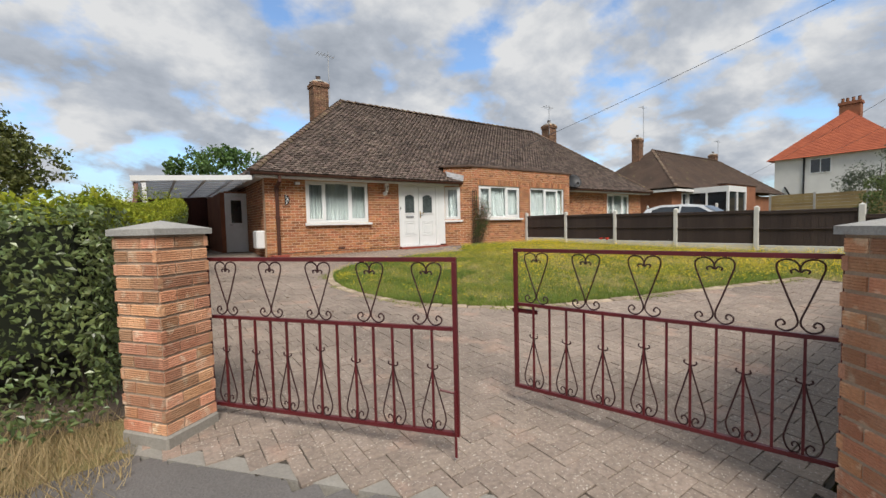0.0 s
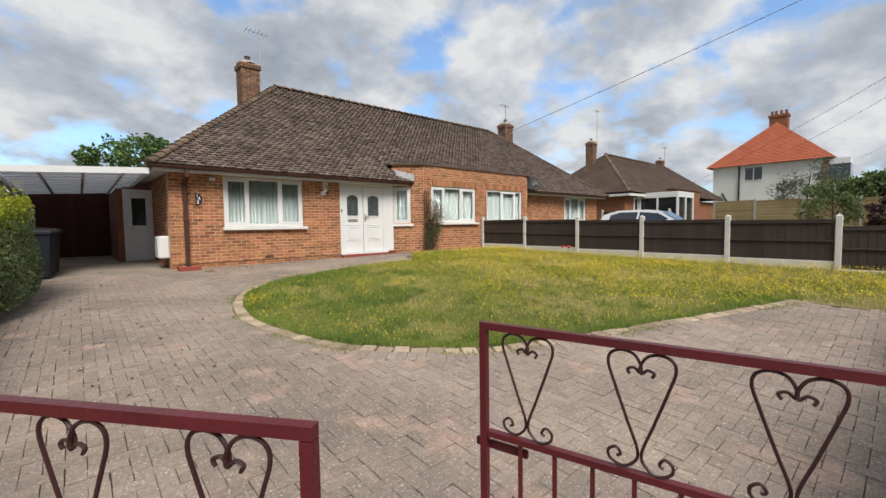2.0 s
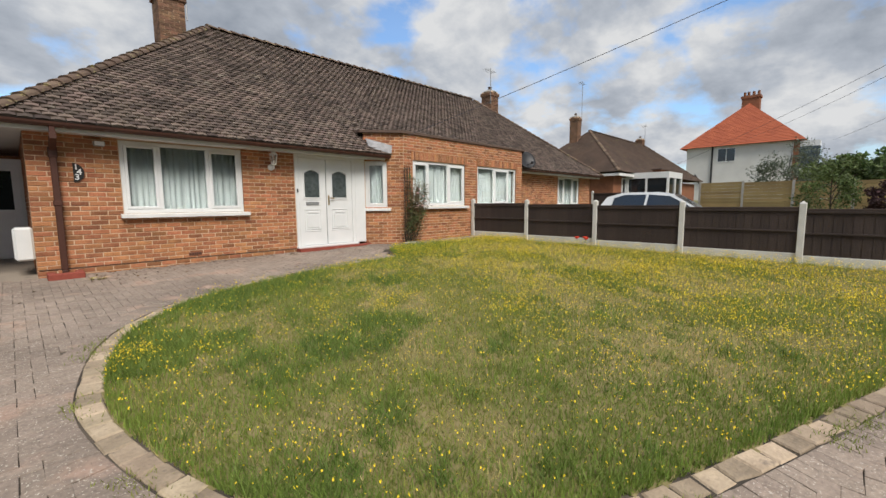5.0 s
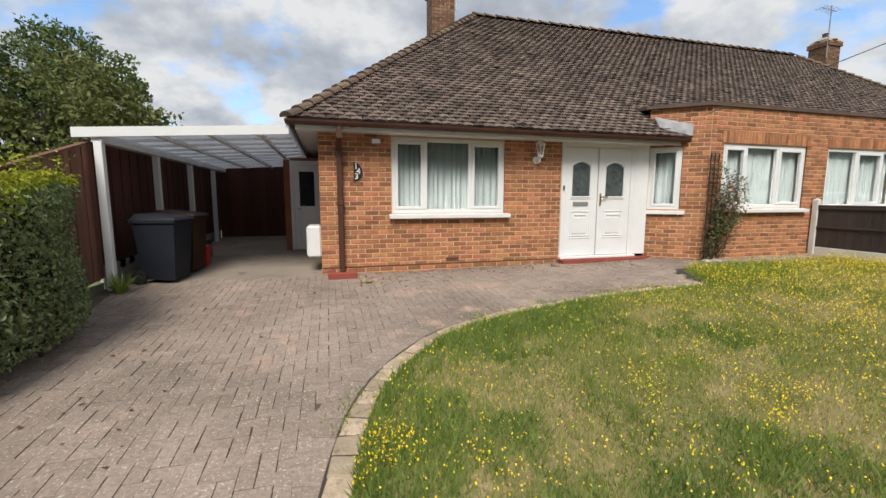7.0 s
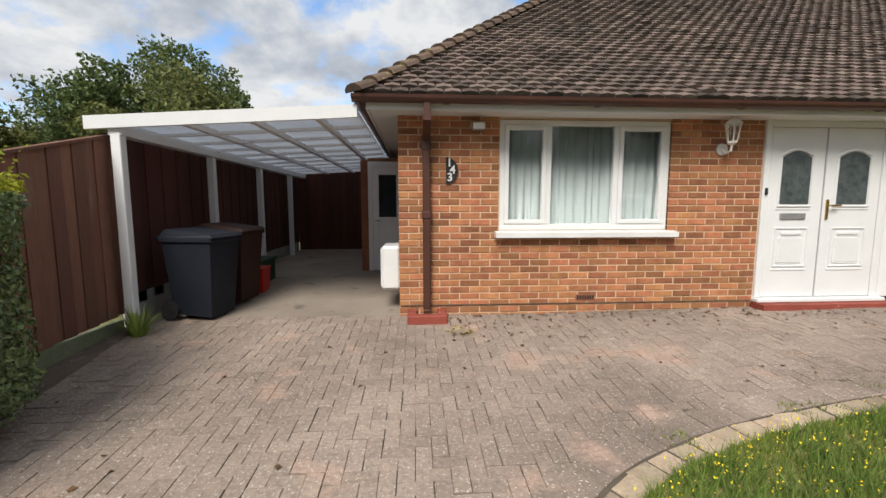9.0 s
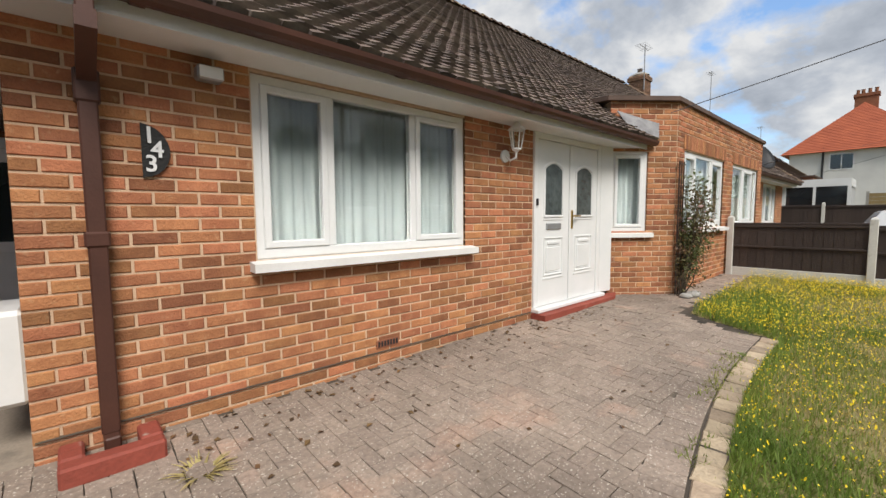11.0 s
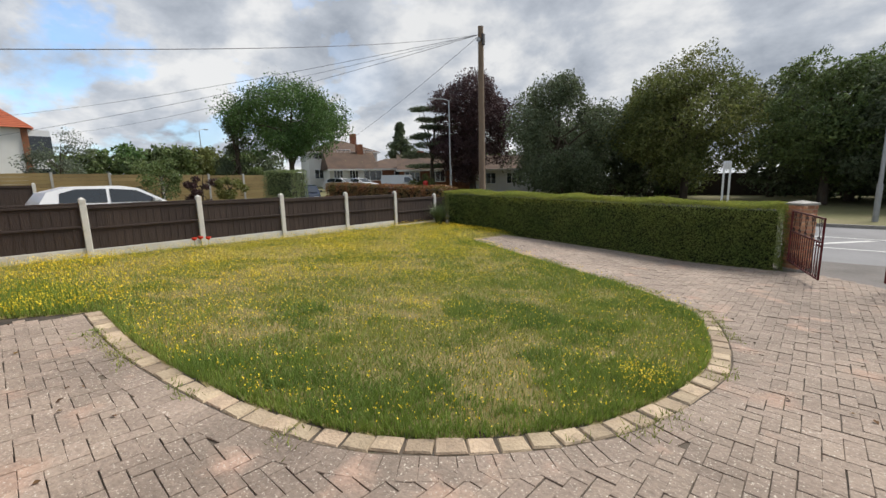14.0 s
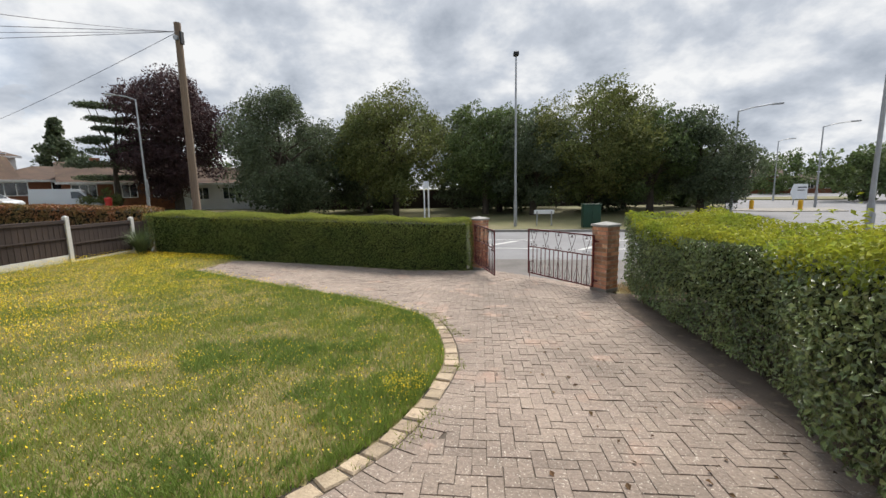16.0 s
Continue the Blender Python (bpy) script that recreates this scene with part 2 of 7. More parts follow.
M_FENCE = mat("dark stained boards", (0.06, 0.042, 0.035), (0.043, 0.03, 0.026), 0.8, 2, 50, 0.6, vary=0.1, stretch=(1, 1, 0.25))
M_OLDWOOD = mat("weathered brown boards", (0.24, 0.115, 0.075), (0.17, 0.08, 0.055), 0.88, 2, 40, 0.6, vary=0.25, stretch=(1, 1, 0.15), third=(0.27, 0.20, 0.16), third_at=0.6)
M_REDWOOD = mat("red brown boards", (0.10, 0.032, 0.022), (0.07, 0.024, 0.017), 0.85, 2, 40, 0.5, vary=0.2, stretch=(1, 1, 0.2))
M_PINE = mat("new pine fence", (0.45, 0.33, 0.15), (0.36, 0.26, 0.12), 0.85, 1, 30, 0.4, vary=0.15)
M_GATE = mat("maroon gate paint", (0.12, 0.014, 0.018), (0.085, 0.011, 0.014), 0.4, 5, 60, 0.25, third=(0.09, 0.035, 0.022), third_at=0.66, fine_mix=0.2)
M_REDSTEP = mat("red step paint", (0.33, 0.075, 0.05), (0.26, 0.06, 0.04), 0.75, 5, 50, 0.4, third=(0.40, 0.30, 0.25), third_at=0.66)
M_LEAD = mat("lead flashing", (0.36, 0.36, 0.37), (0.22, 0.22, 0.23), 0.55, 8, 50, 0.4, metallic=0.3)
M_FELT = mat("brown edge trim", (0.13, 0.085, 0.065), (0.09, 0.06, 0.048), 0.8, 4, 60, 0.3)
M_BLACK = mat("black plastic", (0.022, 0.023, 0.026), (0.015, 0.016, 0.018), 0.5, 3, 50, 0.1)
M_BINBLUE = mat("dark navy bin plastic", (0.016, 0.02, 0.03), (0.012, 0.015, 0.023), 0.6, 3, 50, 0.1, spec=0.25)
M_BINBROWN = mat("brown bin plastic", (0.045, 0.02, 0.014), (0.034, 0.015, 0.011), 0.6, 3, 50, 0.1, spec=0.25)
M_REDPL = mat("red plastic", (0.55, 0.03, 0.02), (0.42, 0.025, 0.02), 0.45, 3, 40, 0.1)
M_GREENPL = mat("dark green plastic", (0.014, 0.06, 0.035), (0.01, 0.045, 0.026), 0.55, 3, 40, 0.1)
M_BRASS = mat("brass", (0.62, 0.42, 0.14), (0.5, 0.33, 0.1), 0.3, 5, 60, 0.05, metallic=1.0)
M_STEEL = mat("galvanised steel", (0.42, 0.43, 0.44), (0.33, 0.34, 0.35), 0.5, 4, 60, 0.1, metallic=0.6)
M_ALU = mat("white aluminium bar", (0.78, 0.79, 0.80), (0.72, 0.73, 0.74), 0.45, 4, 60, 0.05, fine_mix=0.06)
M_POLY = mat("polycarbonate sheet", (0.42, 0.45, 0.50), (0.33, 0.36, 0.41), 0.3, 1.2, 30, 0.1, soft=0.45, fine_mix=0.15)
M_POLE = mat("timber pole", (0.23, 0.17, 0.12), (0.17, 0.125, 0.09), 0.95, 3, 30, 0.7, stretch=(1, 1, 0.1))
M_REDROOF = mat("orange red roof", (0.42, 0.115, 0.055), (0.34, 0.09, 0.045), 0.85, 1, 25, 0.4, fine_mix=0.2)
M_RENDER = mat("white render", (0.70, 0.70, 0.67), (0.60, 0.60, 0.58), 0.9, 0.6, 25, 0.3, fine_mix=0.12)
M_FARBRICK = mat("far brick", (0.30, 0.125, 0.065), (0.22, 0.09, 0.05), 0.9, 2, 14, 0.4, vary=0.1, fine_mix=0.4)
M_FARROOF = mat("far brown roof", (0.13, 0.085, 0.06), (0.085, 0.058, 0.044), 0.93, 1, 8, 0.5, third=(0.19, 0.165, 0.08), third_at=0.62)
M_CARW = mat("silver white car paint", (0.62, 0.64, 0.66), (0.58, 0.60, 0.62), 0.2, 1, 20, 0.0, spec=0.7, fine_mix=0.0)
M_CARD = mat("dark blue car paint", (0.02, 0.028, 0.05), (0.016, 0.022, 0.04), 0.2, 1, 20, 0.0, spec=0.7, fine_mix=0.0)
M_CARGL = mat("car glass", (0.02, 0.025, 0.03), (0.015, 0.02, 0.024), 0.06, 1, 20, 0.0, spec=0.8, fine_mix=0.0)
M_TYRE = mat("tyre rubber", (0.02, 0.02, 0.02), (0.014, 0.014, 0.014), 0.85, 5, 60, 0.2)
M_YELL = mat("yellow plastic", (0.75, 0.42, 0.02), (0.65, 0.36, 0.02), 0.5, 3, 30, 0.1)
M_SIGN = mat("sign white", (0.75, 0.76, 0.76), (0.68, 0.69, 0.70), 0.5, 3, 30, 0.05, fine_mix=0.05)
M_BIRD = mat("black plaque paint", (0.014, 0.014, 0.014), (0.02, 0.02, 0.02), 0.5, 9, 60, 0.4)
M_SCROLL = mat("dark scroll iron", (0.05, 0.014, 0.014), (0.035, 0.012, 0.012), 0.5, 5, 60, 0.2)
M_SLAB = mat("stained floor concrete", (0.33, 0.28, 0.225), (0.24, 0.20, 0.16), 0.93, 1.2, 60, 0.4, third=(0.16, 0.14, 0.115), third_at=0.6)
M_CABLE = mat("cable", (0.10, 0.10, 0.11), (0.08, 0.08, 0.09), 0.7, 3, 30, 0.0)
M_DRYLEAF = mat("dead leaves", (0.16, 0.085, 0.035), (0.08, 0.05, 0.025), 0.9, 9, 40, 0.0, vary=0.4)


# ---- mesh helpers ----
class MB:
    """Collects vertices and faces for one mesh."""

    def __init__(self):
        self.v, self.f = [], []

    def add(self, verts, faces):
        k = len(self.v)
        self.v += [tuple(p) for p in verts]
        self.f += [tuple(i + k for i in face) for face in faces]
        return self

    def box(self, x0, x1, y0, y1, z0, z1, m=None, ch=0.0):
        if ch:
            vs, lo, hi = [], Vector((x0, y0, z0)), Vector((x1, y1, z1))
            bm = bmesh.new()
            bmesh.ops.create_cube(bm, size=1.0)
            for v in bm.verts:
                v.co = Vector([lo[k] + (v.co[k] + 0.5) * (hi[k] - lo[k]) for k in range(3)])
            bmesh.ops.bevel(bm, geom=bm.edges[:], offset=ch, segments=1, affect="EDGES")
            bm.verts.index_update()
            vs = [v.co.copy() for v in bm.verts]
            fs = [[v.index for v in f.verts] for f in bm.faces]
            bm.free()
        else:
            vs = [Vector((x, y, z)) for z in (z0, z1) for y in (y0, y1) for x in (x0, x1)]
            fs = [(0, 2, 3, 1), (4, 5, 7, 6), (0, 1, 5, 4), (2, 6, 7, 3), (0, 4, 6, 2), (1, 3, 7, 5)]
        return self.add([m @ v for v in vs] if m else vs, fs)

    def tube(self, pts, r, n=6, r2=None, caps=True):
        pts = [Vector(p) for p in pts]
        rings, up0 = [], None
        for i, p in enumerate(pts):
            d = (pts[min(i + 1, len(pts) - 1)] - pts[max(i - 1, 0)]).normalized()
            if up0 is None:
                up0 = d.orthogonal().normalized()
            up0 = (up0 - d * up0.dot(d)).normalized()
            s = d.cross(up0)
            rr = r + (r2 - r) * i / (len(pts) - 1) if r2 is not None else r
            rings.append([p + (up0 * math.cos(a) + s * math.sin(a)) * rr for a in (2 * math.pi * k / n for k in range(n))])
        vs = [v for ring in rings for v in ring]
        fs = [(i * n + k, i * n + (k + 1) % n, (i + 1) * n + (k + 1) % n, (i + 1) * n + k) for i in range(len(pts) - 1) for k in range(n)]
        if caps:
            fs += [tuple(range(n))[::-1], tuple((len(pts) - 1) * n + k for k in range(n))]
        return self.add(vs, fs)

    def prism(self, poly, z0, z1, m=None):
        """A closed outline in x and y, raised from z0 to z1 (numbers, or functions of x and y)."""
        a = [Vector((x, y, z0(x, y) if callable(z0) else z0)) for x, y in poly]
        b = [Vector((x, y, z1(x, y) if callable(z1) else z1)) for x, y in poly]
        n = len(poly)
        vs = a + b
        fs = [tuple(range(n))[::-1], tuple(range(n, 2 * n))] + [(k, (k + 1) % n, n + (k + 1) % n, n + k) for k in range(n)]
        return self.add([m @ v for v in vs] if m else vs, fs)

    def ring(self, x0, x1, y0, y1, z0, z1, left, right, low, high, m=None, ch=0.006):
        """One closed rectangular frame with the given widths of its four sides, its front edges eased."""
        def loop(e, y):
            a, b, c, d = e
            return [Vector((a, y, c)), Vector((b, y, c)), Vector((b, y, d)), Vector((a, y, d))]
        out, inn = (x0, x1, z0, z1), (x0 + left, x1 - right, z0 + low, z1 - high)
        grow = lambda e, k: (e[0] - k, e[1] + k, e[2] - k, e[3] + k)
        loops = [loop(out, y1), loop(out, y0 + ch), loop(grow(out, -ch), y0), loop(grow(inn, ch), y0), loop(inn, y0 + ch), loop(inn, y1)]
        vs = [v for q in loops for v in q]
        fs = [(4 * k + i, 4 * k + (i + 1) % 4, 4 * ((k + 1) % 6) + (i + 1) % 4, 4 * ((k + 1) % 6) + i) for k in range(6) for i in range(4)]
        return self.add([m @ v for v in vs] if m else vs, fs)

    def holed(self, length, y0, y1, z0, z1, holes, m):
        """One wall slab with rectangular openings (u0, u1, z0, z1)."""
        us = sorted({0.0, length, *[u for q in holes for u in q[:2]]})
        zs = sorted({z0, z1, *[min(max(z, z0), z1) for q in holes for z in q[2:]]})
        full = lambda i, k: 0 <= i < len(us) - 1 and 0 <= k < len(zs) - 1 and not any(a < (us[i] + us[i + 1]) / 2 < b and c < (zs[k] + zs[k + 1]) / 2 < d for a, b, c, d in holes)
        nz = len(zs)
        vid = lambda i, k, b: (i * nz + k) * 2 + b
        vs = [m @ Vector((u, (y0, y1)[b], z)) for u in us for z in zs for b in (0, 1)]
        fs = []
        for i in range(len(us) - 1):
            for k in range(nz - 1):
                if not full(i, k):
                    continue
                fs += [(vid(i, k, 0), vid(i + 1, k, 0), vid(i + 1, k + 1, 0), vid(i, k + 1, 0)), (vid(i, k, 1), vid(i, k + 1, 1), vid(i + 1, k + 1, 1), vid(i + 1, k, 1))]
                for (p, q), (c, d) in (((i - 1, k), ((i, k + 1), (i, k))), ((i + 1, k), ((i + 1, k), (i + 1, k + 1))), ((i, k - 1), ((i, k), (i + 1, k))), ((i, k + 1), ((i + 1, k + 1), (i, k + 1)))):
                    if not full(p, q):
                        fs.append((vid(*c, 0), vid(*c, 1), vid(*d, 1), vid(*d, 0)))
        used = sorted({v for f in fs for v in f})
        at = {v: n for n, v in enumerate(used)}
        return self.add([vs[v] for v in used], [tuple(at[v] for v in f) for f in fs])

    def lathe(self, prof, c, n=16):
        """Rings of (radius, z) round the point c."""
        vs = [Vector((c[0] + r * math.cos(2 * math.pi * k / n), c[1] + r * math.sin(2 * math.pi * k / n), c[2] + z)) for r, z in prof for k in range(n)]
        fs = [(i * n + k, i * n + (k + 1) % n, (i + 1) * n + (k + 1) % n, (i + 1) * n + k) for i in range(len(prof) - 1) for k in range(n)]
        fs += [tuple(range(n))[::-1], tuple((len(prof) - 1) * n + k for k in range(n))]
        return self.add(vs, fs)

    def mesh(self, name):
        me = bpy.data.meshes.new(name)
        me.from_pydata(self.v, [], self.f)
        me.update()
        return me


def part(name, mb, material, parent=None, label="", smooth=False):
    """One mesh object, under a thing or a part."""
    me = mb if isinstance(mb, bpy.types.Mesh) else mb.mesh(name)
    if not me.materials:
        me.materials.append(material)
    if smooth:
        me.polygons.foreach_set("use_smooth", [True] * len(me.polygons))
    ob = new(name, me)
    ob.parent = parent
    if label:
        ob["label"] = label
    return ob


def thing(name, place, label, category, group="", kind="", turn=0.0):
    ob = new(name)
    ob.matrix_world = pose(*place, 0, 0, turn)
    return tagged(ob, label, category, group, kind)


def structure(name, mb, material, label, category, smooth=False):
    return tagged(part(name, mb, material, None, "", smooth), label, category, "", "structure")


def fast(name, V, F):
    """A mesh from arrays of vertices and of equal-sided faces."""
    me = bpy.data.meshes.new(name)
    V, F = np.asarray(V, np.float32), np.asarray(F, np.int32)
    k = F.shape[1]
    me.vertices.add(len(V))
    me.vertices.foreach_set("co", V.ravel())
    me.loops.add(F.size)
    me.loops.foreach_set("vertex_index", F.ravel())
    me.polygons.add(len(F))
    me.polygons.foreach_set("loop_start", np.arange(0, F.size, k, dtype=np.int32))
    me.update(calc_edges=True)
    me.shade_flat()
    return me


RNG = np.random.default_rng(7)


def leaf_cards(C, size, normal=None, spread=1.0, ratio=0.55, fold=0.15):
    """One folded four-cornered leaf at each centre, turned at random or about the given normals."""
    n = len(C)
    d = RNG.normal(size=(n, 3))
    d /= np.linalg.norm(d, axis=1)[:, None]
    if normal is not None:
        d = normal + spread * d
        d /= np.linalg.norm(d, axis=1)[:, None]
    a = np.cross(d, RNG.normal(size=(n, 3)))
    a /= np.linalg.norm(a, axis=1)[:, None]
    b = np.cross(d, a)
    s = (size * RNG.uniform(0.6, 1.35, n))[:, None]
    V = np.stack([C - a * s * 0.5, C - b * s * 0.5 * ratio + d * s * fold, C + a * s * 0.5, C + b * s * 0.5 * ratio + d * s * fold], 1).reshape(-1, 3)
    return V, np.arange(4 * n).reshape(-1, 4)


def gz(x, y):
    """Height of the ground."""
    x, y = np.asarray(x, float), np.asarray(y, float)
    Y = np.clip(y, 0, 14)
    s = np.clip((y + 1.2) / 2, 0, 1)
    return 0.02 + 0.05 * Y + 0.065 * np.clip(x - 4, 0, 8) * (1 - Y / 16) * s + 0.03 * np.clip(x - 22, 0, 45) * s + 0.05 * np.clip(x - 20, 0, 40) * (1 - s)


def gf(x, y):
    return float(gz(x, y))


def inside(poly, X, Y):
    """Which of the points lie inside the outline."""
    hit = np.zeros(np.shape(X), bool)
    px, py = np.array(poly).T
    for k in range(len(poly)):
        x1, y1, x2, y2 = px[k - 1], py[k - 1], px[k], py[k]
        cross = (y1 > Y) != (y2 > Y)
        with np.errstate(divide="ignore", invalid="ignore"):
            hit ^= cross & (X < (x2 - x1) * (Y - y1) / (y2 - y1) + x1)
    return hit


def spline(pts, step):
    """A smooth line through the points, cut into even steps."""
    P = np.array([pts[0], *pts, pts[-1]], float)
    out = []
    for k in range(1, len(P) - 2):
        for t in np.linspace(0, 1, 20, endpoint=False):
            a, b, c, d = P[k - 1], P[k], P[k + 1], P[k + 2]
            out.append(0.5 * (2 * b + (c - a) * t + (2 * a - 5 * b + 4 * c - d) * t**2 + (3 * b - a - 3 * c + d) * t**3))
    out = np.array(out + [P[-1]])
    s = np.r_[0, np.cumsum(np.linalg.norm(np.diff(out, axis=0), axis=1))]
    n = max(2, round(s[-1] / step))
    q = np.linspace(0, s[-1], n + 1)
    return np.stack([np.interp(q, s, out[:, 0]), np.interp(q, s, out[:, 1])], 1)


# ---- ground ----
def line_y(y0, x):
    """The street runs slightly aslant: y at x for a line that passes y0 at x = 1."""
    return y0 - 0.1 * (x - 1)


def axis_steps(lo, hi, far):
    mid = np.arange(lo, hi + 0.01, 1.0)
    out = np.array([1, 2, 4, 8, 16, 32, 64, 128, 256, 450]) * far / 450
    return np.r_[lo - out[::-1], mid, hi + out]


gx, gy = axis_steps(-12, 70, 900), axis_steps(-20, 22, 900)
GX, GY = np.meshgrid(gx, gy)
V = np.stack([GX, GY, gz(GX, GY) - 0.06 - 0.12 * ((GY < line_y(-0.3, GX)) & (GY > line_y(-10.5, GX)))], -1).reshape(-1, 3)
k = np.arange(len(gy) - 1)[:, None] * len(gx) + np.arange(len(gx) - 1)[None]
F = np.stack([k, k + 1, k + 1 + len(gx), k + len(gx)], -1).reshape(-1, 4)
structure("ground", fast("ground", V, F), M_VERGE, "rough sunburnt grass verge on open ground", "ground")


def sheet(poly, step, lift, name, material, zf=gz):
    """A patch of ground inside an outline, as a grid of small squares."""
    P = np.array(poly)
    xs, ys = np.arange(P[:, 0].min(), P[:, 0].max() + step, step), np.arange(P[:, 1].min(), P[:, 1].max() + step, step)
    X, Y = np.meshgrid(xs, ys)
    V = np.stack([X, Y, zf(X, Y) + lift], -1).reshape(-1, 3)
    k = (np.arange(len(ys) - 1)[:, None] * len(xs) + np.arange(len(xs) - 1)[None])
    ok = inside(poly, X[:-1, :-1] + step / 2, Y[:-1, :-1] + step / 2)
    F = np.stack([k, k + 1, k + 1 + len(xs), k + len(xs)], -1)[ok]
    used, F2 = np.unique(F, return_inverse=True)
    return fast(name, V[used], F2.reshape(-1, 4))


ROAD_Z = -0.045
strip = lambda a, b, z0, z1, x0=-70, x1=120: MB().prism([(x0, line_y(a, x0)), (x1, line_y(a, x1)), (x1, line_y(b, x1)), (x0, line_y(b, x0))], z0, z1)
structure("road", strip(-9.4, -1.25, -0.3, ROAD_Z), M_ASPH, "grey worn asphalt main road", "road")
structure("roundabout_island", MB().prism([(-37 + 7 * math.cos(k * math.pi / 10), -44 + 5 * math.sin(k * math.pi / 10)) for k in range(20)], -0.1, 0.10), M_VERGE, "low grassed traffic island", "traffic island")
structure("side_road", MB().prism([(-9.5, -8.5), (-13.5, -17), (-27, -42), (-60, -90), (-140, -90), (-140, 4.5), (-70, -2.4)], -0.3, -0.018), M_ASPH, "grey asphalt arm of a junction", "road")
structure("pavement", sheet([(-16, -0.2), (-16, 3.9), (-2.6, 2.8), (-0.36, 3.03), (2.0, 0.5), (2.6, 0.25), (2.6, -1.3), (0.5, -1.12)], 0.12, 0.008, "pavement", M_PATH), M_PATH, "dark patched tarmac footpath before the gate", "pavement")
structure("pavement_far", strip(-0.3, 0.3, -0.3, 0.02, 2.6, 110), M_PATH, "tarmac footpath along the hedge", "pavement")
kerbs = structure("kerb_near", MB().prism([(-60, line_y(-1.26, -60)), (110, line_y(-1.26, 110)), (110, line_y(-1.12, 110)), (-60, line_y(-1.12, -60))], -0.3, -0.01), M_KCONC, "dropped concrete kerb beside the road", "kerb")
far_kerb = structure("kerb_far", strip(-9.52, -9.39, -0.3, 0.07, -9.6), M_KCONC, "weathered concrete kerb of the far verge", "kerb")
marks = MB()
for x0 in np.arange(-6, 60, 6.0):
    marks.prism([(x0, line_y(-3.9, x0)), (x0 + 4, line_y(-3.9, x0 + 4)), (x0 + 4, line_y(-3.78, x0 + 4)), (x0, line_y(-3.78, x0))], ROAD_Z, ROAD_Z + 0.006)
    marks.prism([(x0, line_y(-6.3, x0)), (x0 + 4, line_y(-6.3, x0 + 4)), (x0 + 4, line_y(-6.18, x0 + 4)), (x0, line_y(-6.18, x0))], ROAD_Z, ROAD_Z + 0.006)
    for d in (0.6, 3.0):
        marks.prism([(x0 + d, line_y(-6.0, x0)), (x0 + d + 0.25, line_y(-6.0, x0)), (x0 + d + 1.9, line_y(-4.1, x0)), (x0 + d + 1.65, line_y(-4.1, x0))], ROAD_Z, ROAD_Z + 0.006)
structure("road_marking", marks, M_WHITEL, "worn white hatched road marking", "road marking")

KERB = spline([(7.65, 10.12), (6.4, 10.1), (5.3, 9.98), (4.2, 9.73), (3.4, 9.3), (2.72, 8.45), (2.42, 7.45), (2.38, 6.6), (2.68, 5.4), (3.15, 4.75), (3.95, 4.1), (4.9, 3.65), (6.4, 3.05), (8.5, 2.2)], 0.18)
# the inner side of the edging, towards the lawn
tang = np.gradient(KERB, axis=0)
tang /= np.linalg.norm(tang, axis=1)[:, None]
NORM = np.stack([-tang[:, 1], tang[:, 0]], 1)
KERB_IN = KERB + NORM * 0.15
LAWN = [*map(tuple, KERB_IN), (8.5, 0.3), (11.7, 0.1), (11.7, 11.0), (9.6, 10.95), (8.1, 10.9), (7.75, 10.2)]
KERB_OUT = KERB - NORM * 0.12
LAWN_OUT = [*map(tuple, KERB_OUT), (8.62, 0.3), (11.7, 0.1), (11.7, 11.0), (9.6, 10.95), (8.1, 10.98), (7.72, 10.2)]
DRIVE = [(-0.30, 3.06), (-0.16, 3.4), (-0.3, 12.1), (2.37, 12.1), (8.3, 12.1), (9.1, 11.46), (11.7, 11.46), (11.7, 10.9), (8.6, 9.0), (8.6, 0.2), (2.6, 0.7), (1.9, 0.62)]
structure("drive_bed", sheet(DRIVE, 0.1, 0.011, "drive_bed", M_JOINT), M_JOINT, "mossy jointing sand under the block paving", "driveway")
lawn = structure("lawn", sheet(LAWN, 0.1, 0.016, "lawn", M_SOIL), M_SOIL, "dry overgrown front lawn", "lawn")
structure("carport_floor", MB().prism([(-0.35, 11.98), (2.37, 11.98), (2.37, 14.0), (2.37, 18.3), (-0.35, 18.3), (-0.35, 14.0)], 0.4, lambda x, y: gf(x, min(y, 14)) + 0.0155), M_SLAB, "stained concrete carport floor", "floor")
structure("gate_threshold", MB().prism([(-0.40, 3.08), (-0.32, 3.15), (2.0, 0.62), (1.92, 0.55)], -0.1, lambda x, y: gf(x, y) + 0.012), M_KCONC, "pale concrete edging across the gateway", "edging")


def piece_mesh(corners, top, ch, deep):
    """Blocks from plan corners (n, 4, 2): top face, bevel and sides, following the ground."""
    n = len(corners)
    c = corners.mean(1, keepdims=True)
    inner = c + (corners - c) * (1 - ch / np.maximum(np.linalg.norm(corners - c, axis=2, keepdims=True), 1e-6) * 1.4)
    tilt = RNG.normal(0, 0.0016, (n, 1)) + RNG.normal(0, 0.0012, (n, 4))
    z = gz(corners[..., 0], corners[..., 1]) + top + tilt
    V = np.concatenate([np.concatenate([inner, (z)[..., None]], -1), np.concatenate([corners, (z - ch)[..., None]], -1), np.concatenate([corners, (z - deep)[..., None]], -1)], 1).reshape(-1, 3)
    base = np.array([(0, 1, 2, 3), *[(4 + k, 4 + (k + 1) % 4, (k + 1) % 4, k) for k in range(4)], *[(8 + k, 8 + (k + 1) % 4, 4 + (k + 1) % 4, 4 + k) for k in range(4)]])
    F = (np.arange(n)[:, None, None] * 12 + base[None]).reshape(-1, 4)
    return V, F


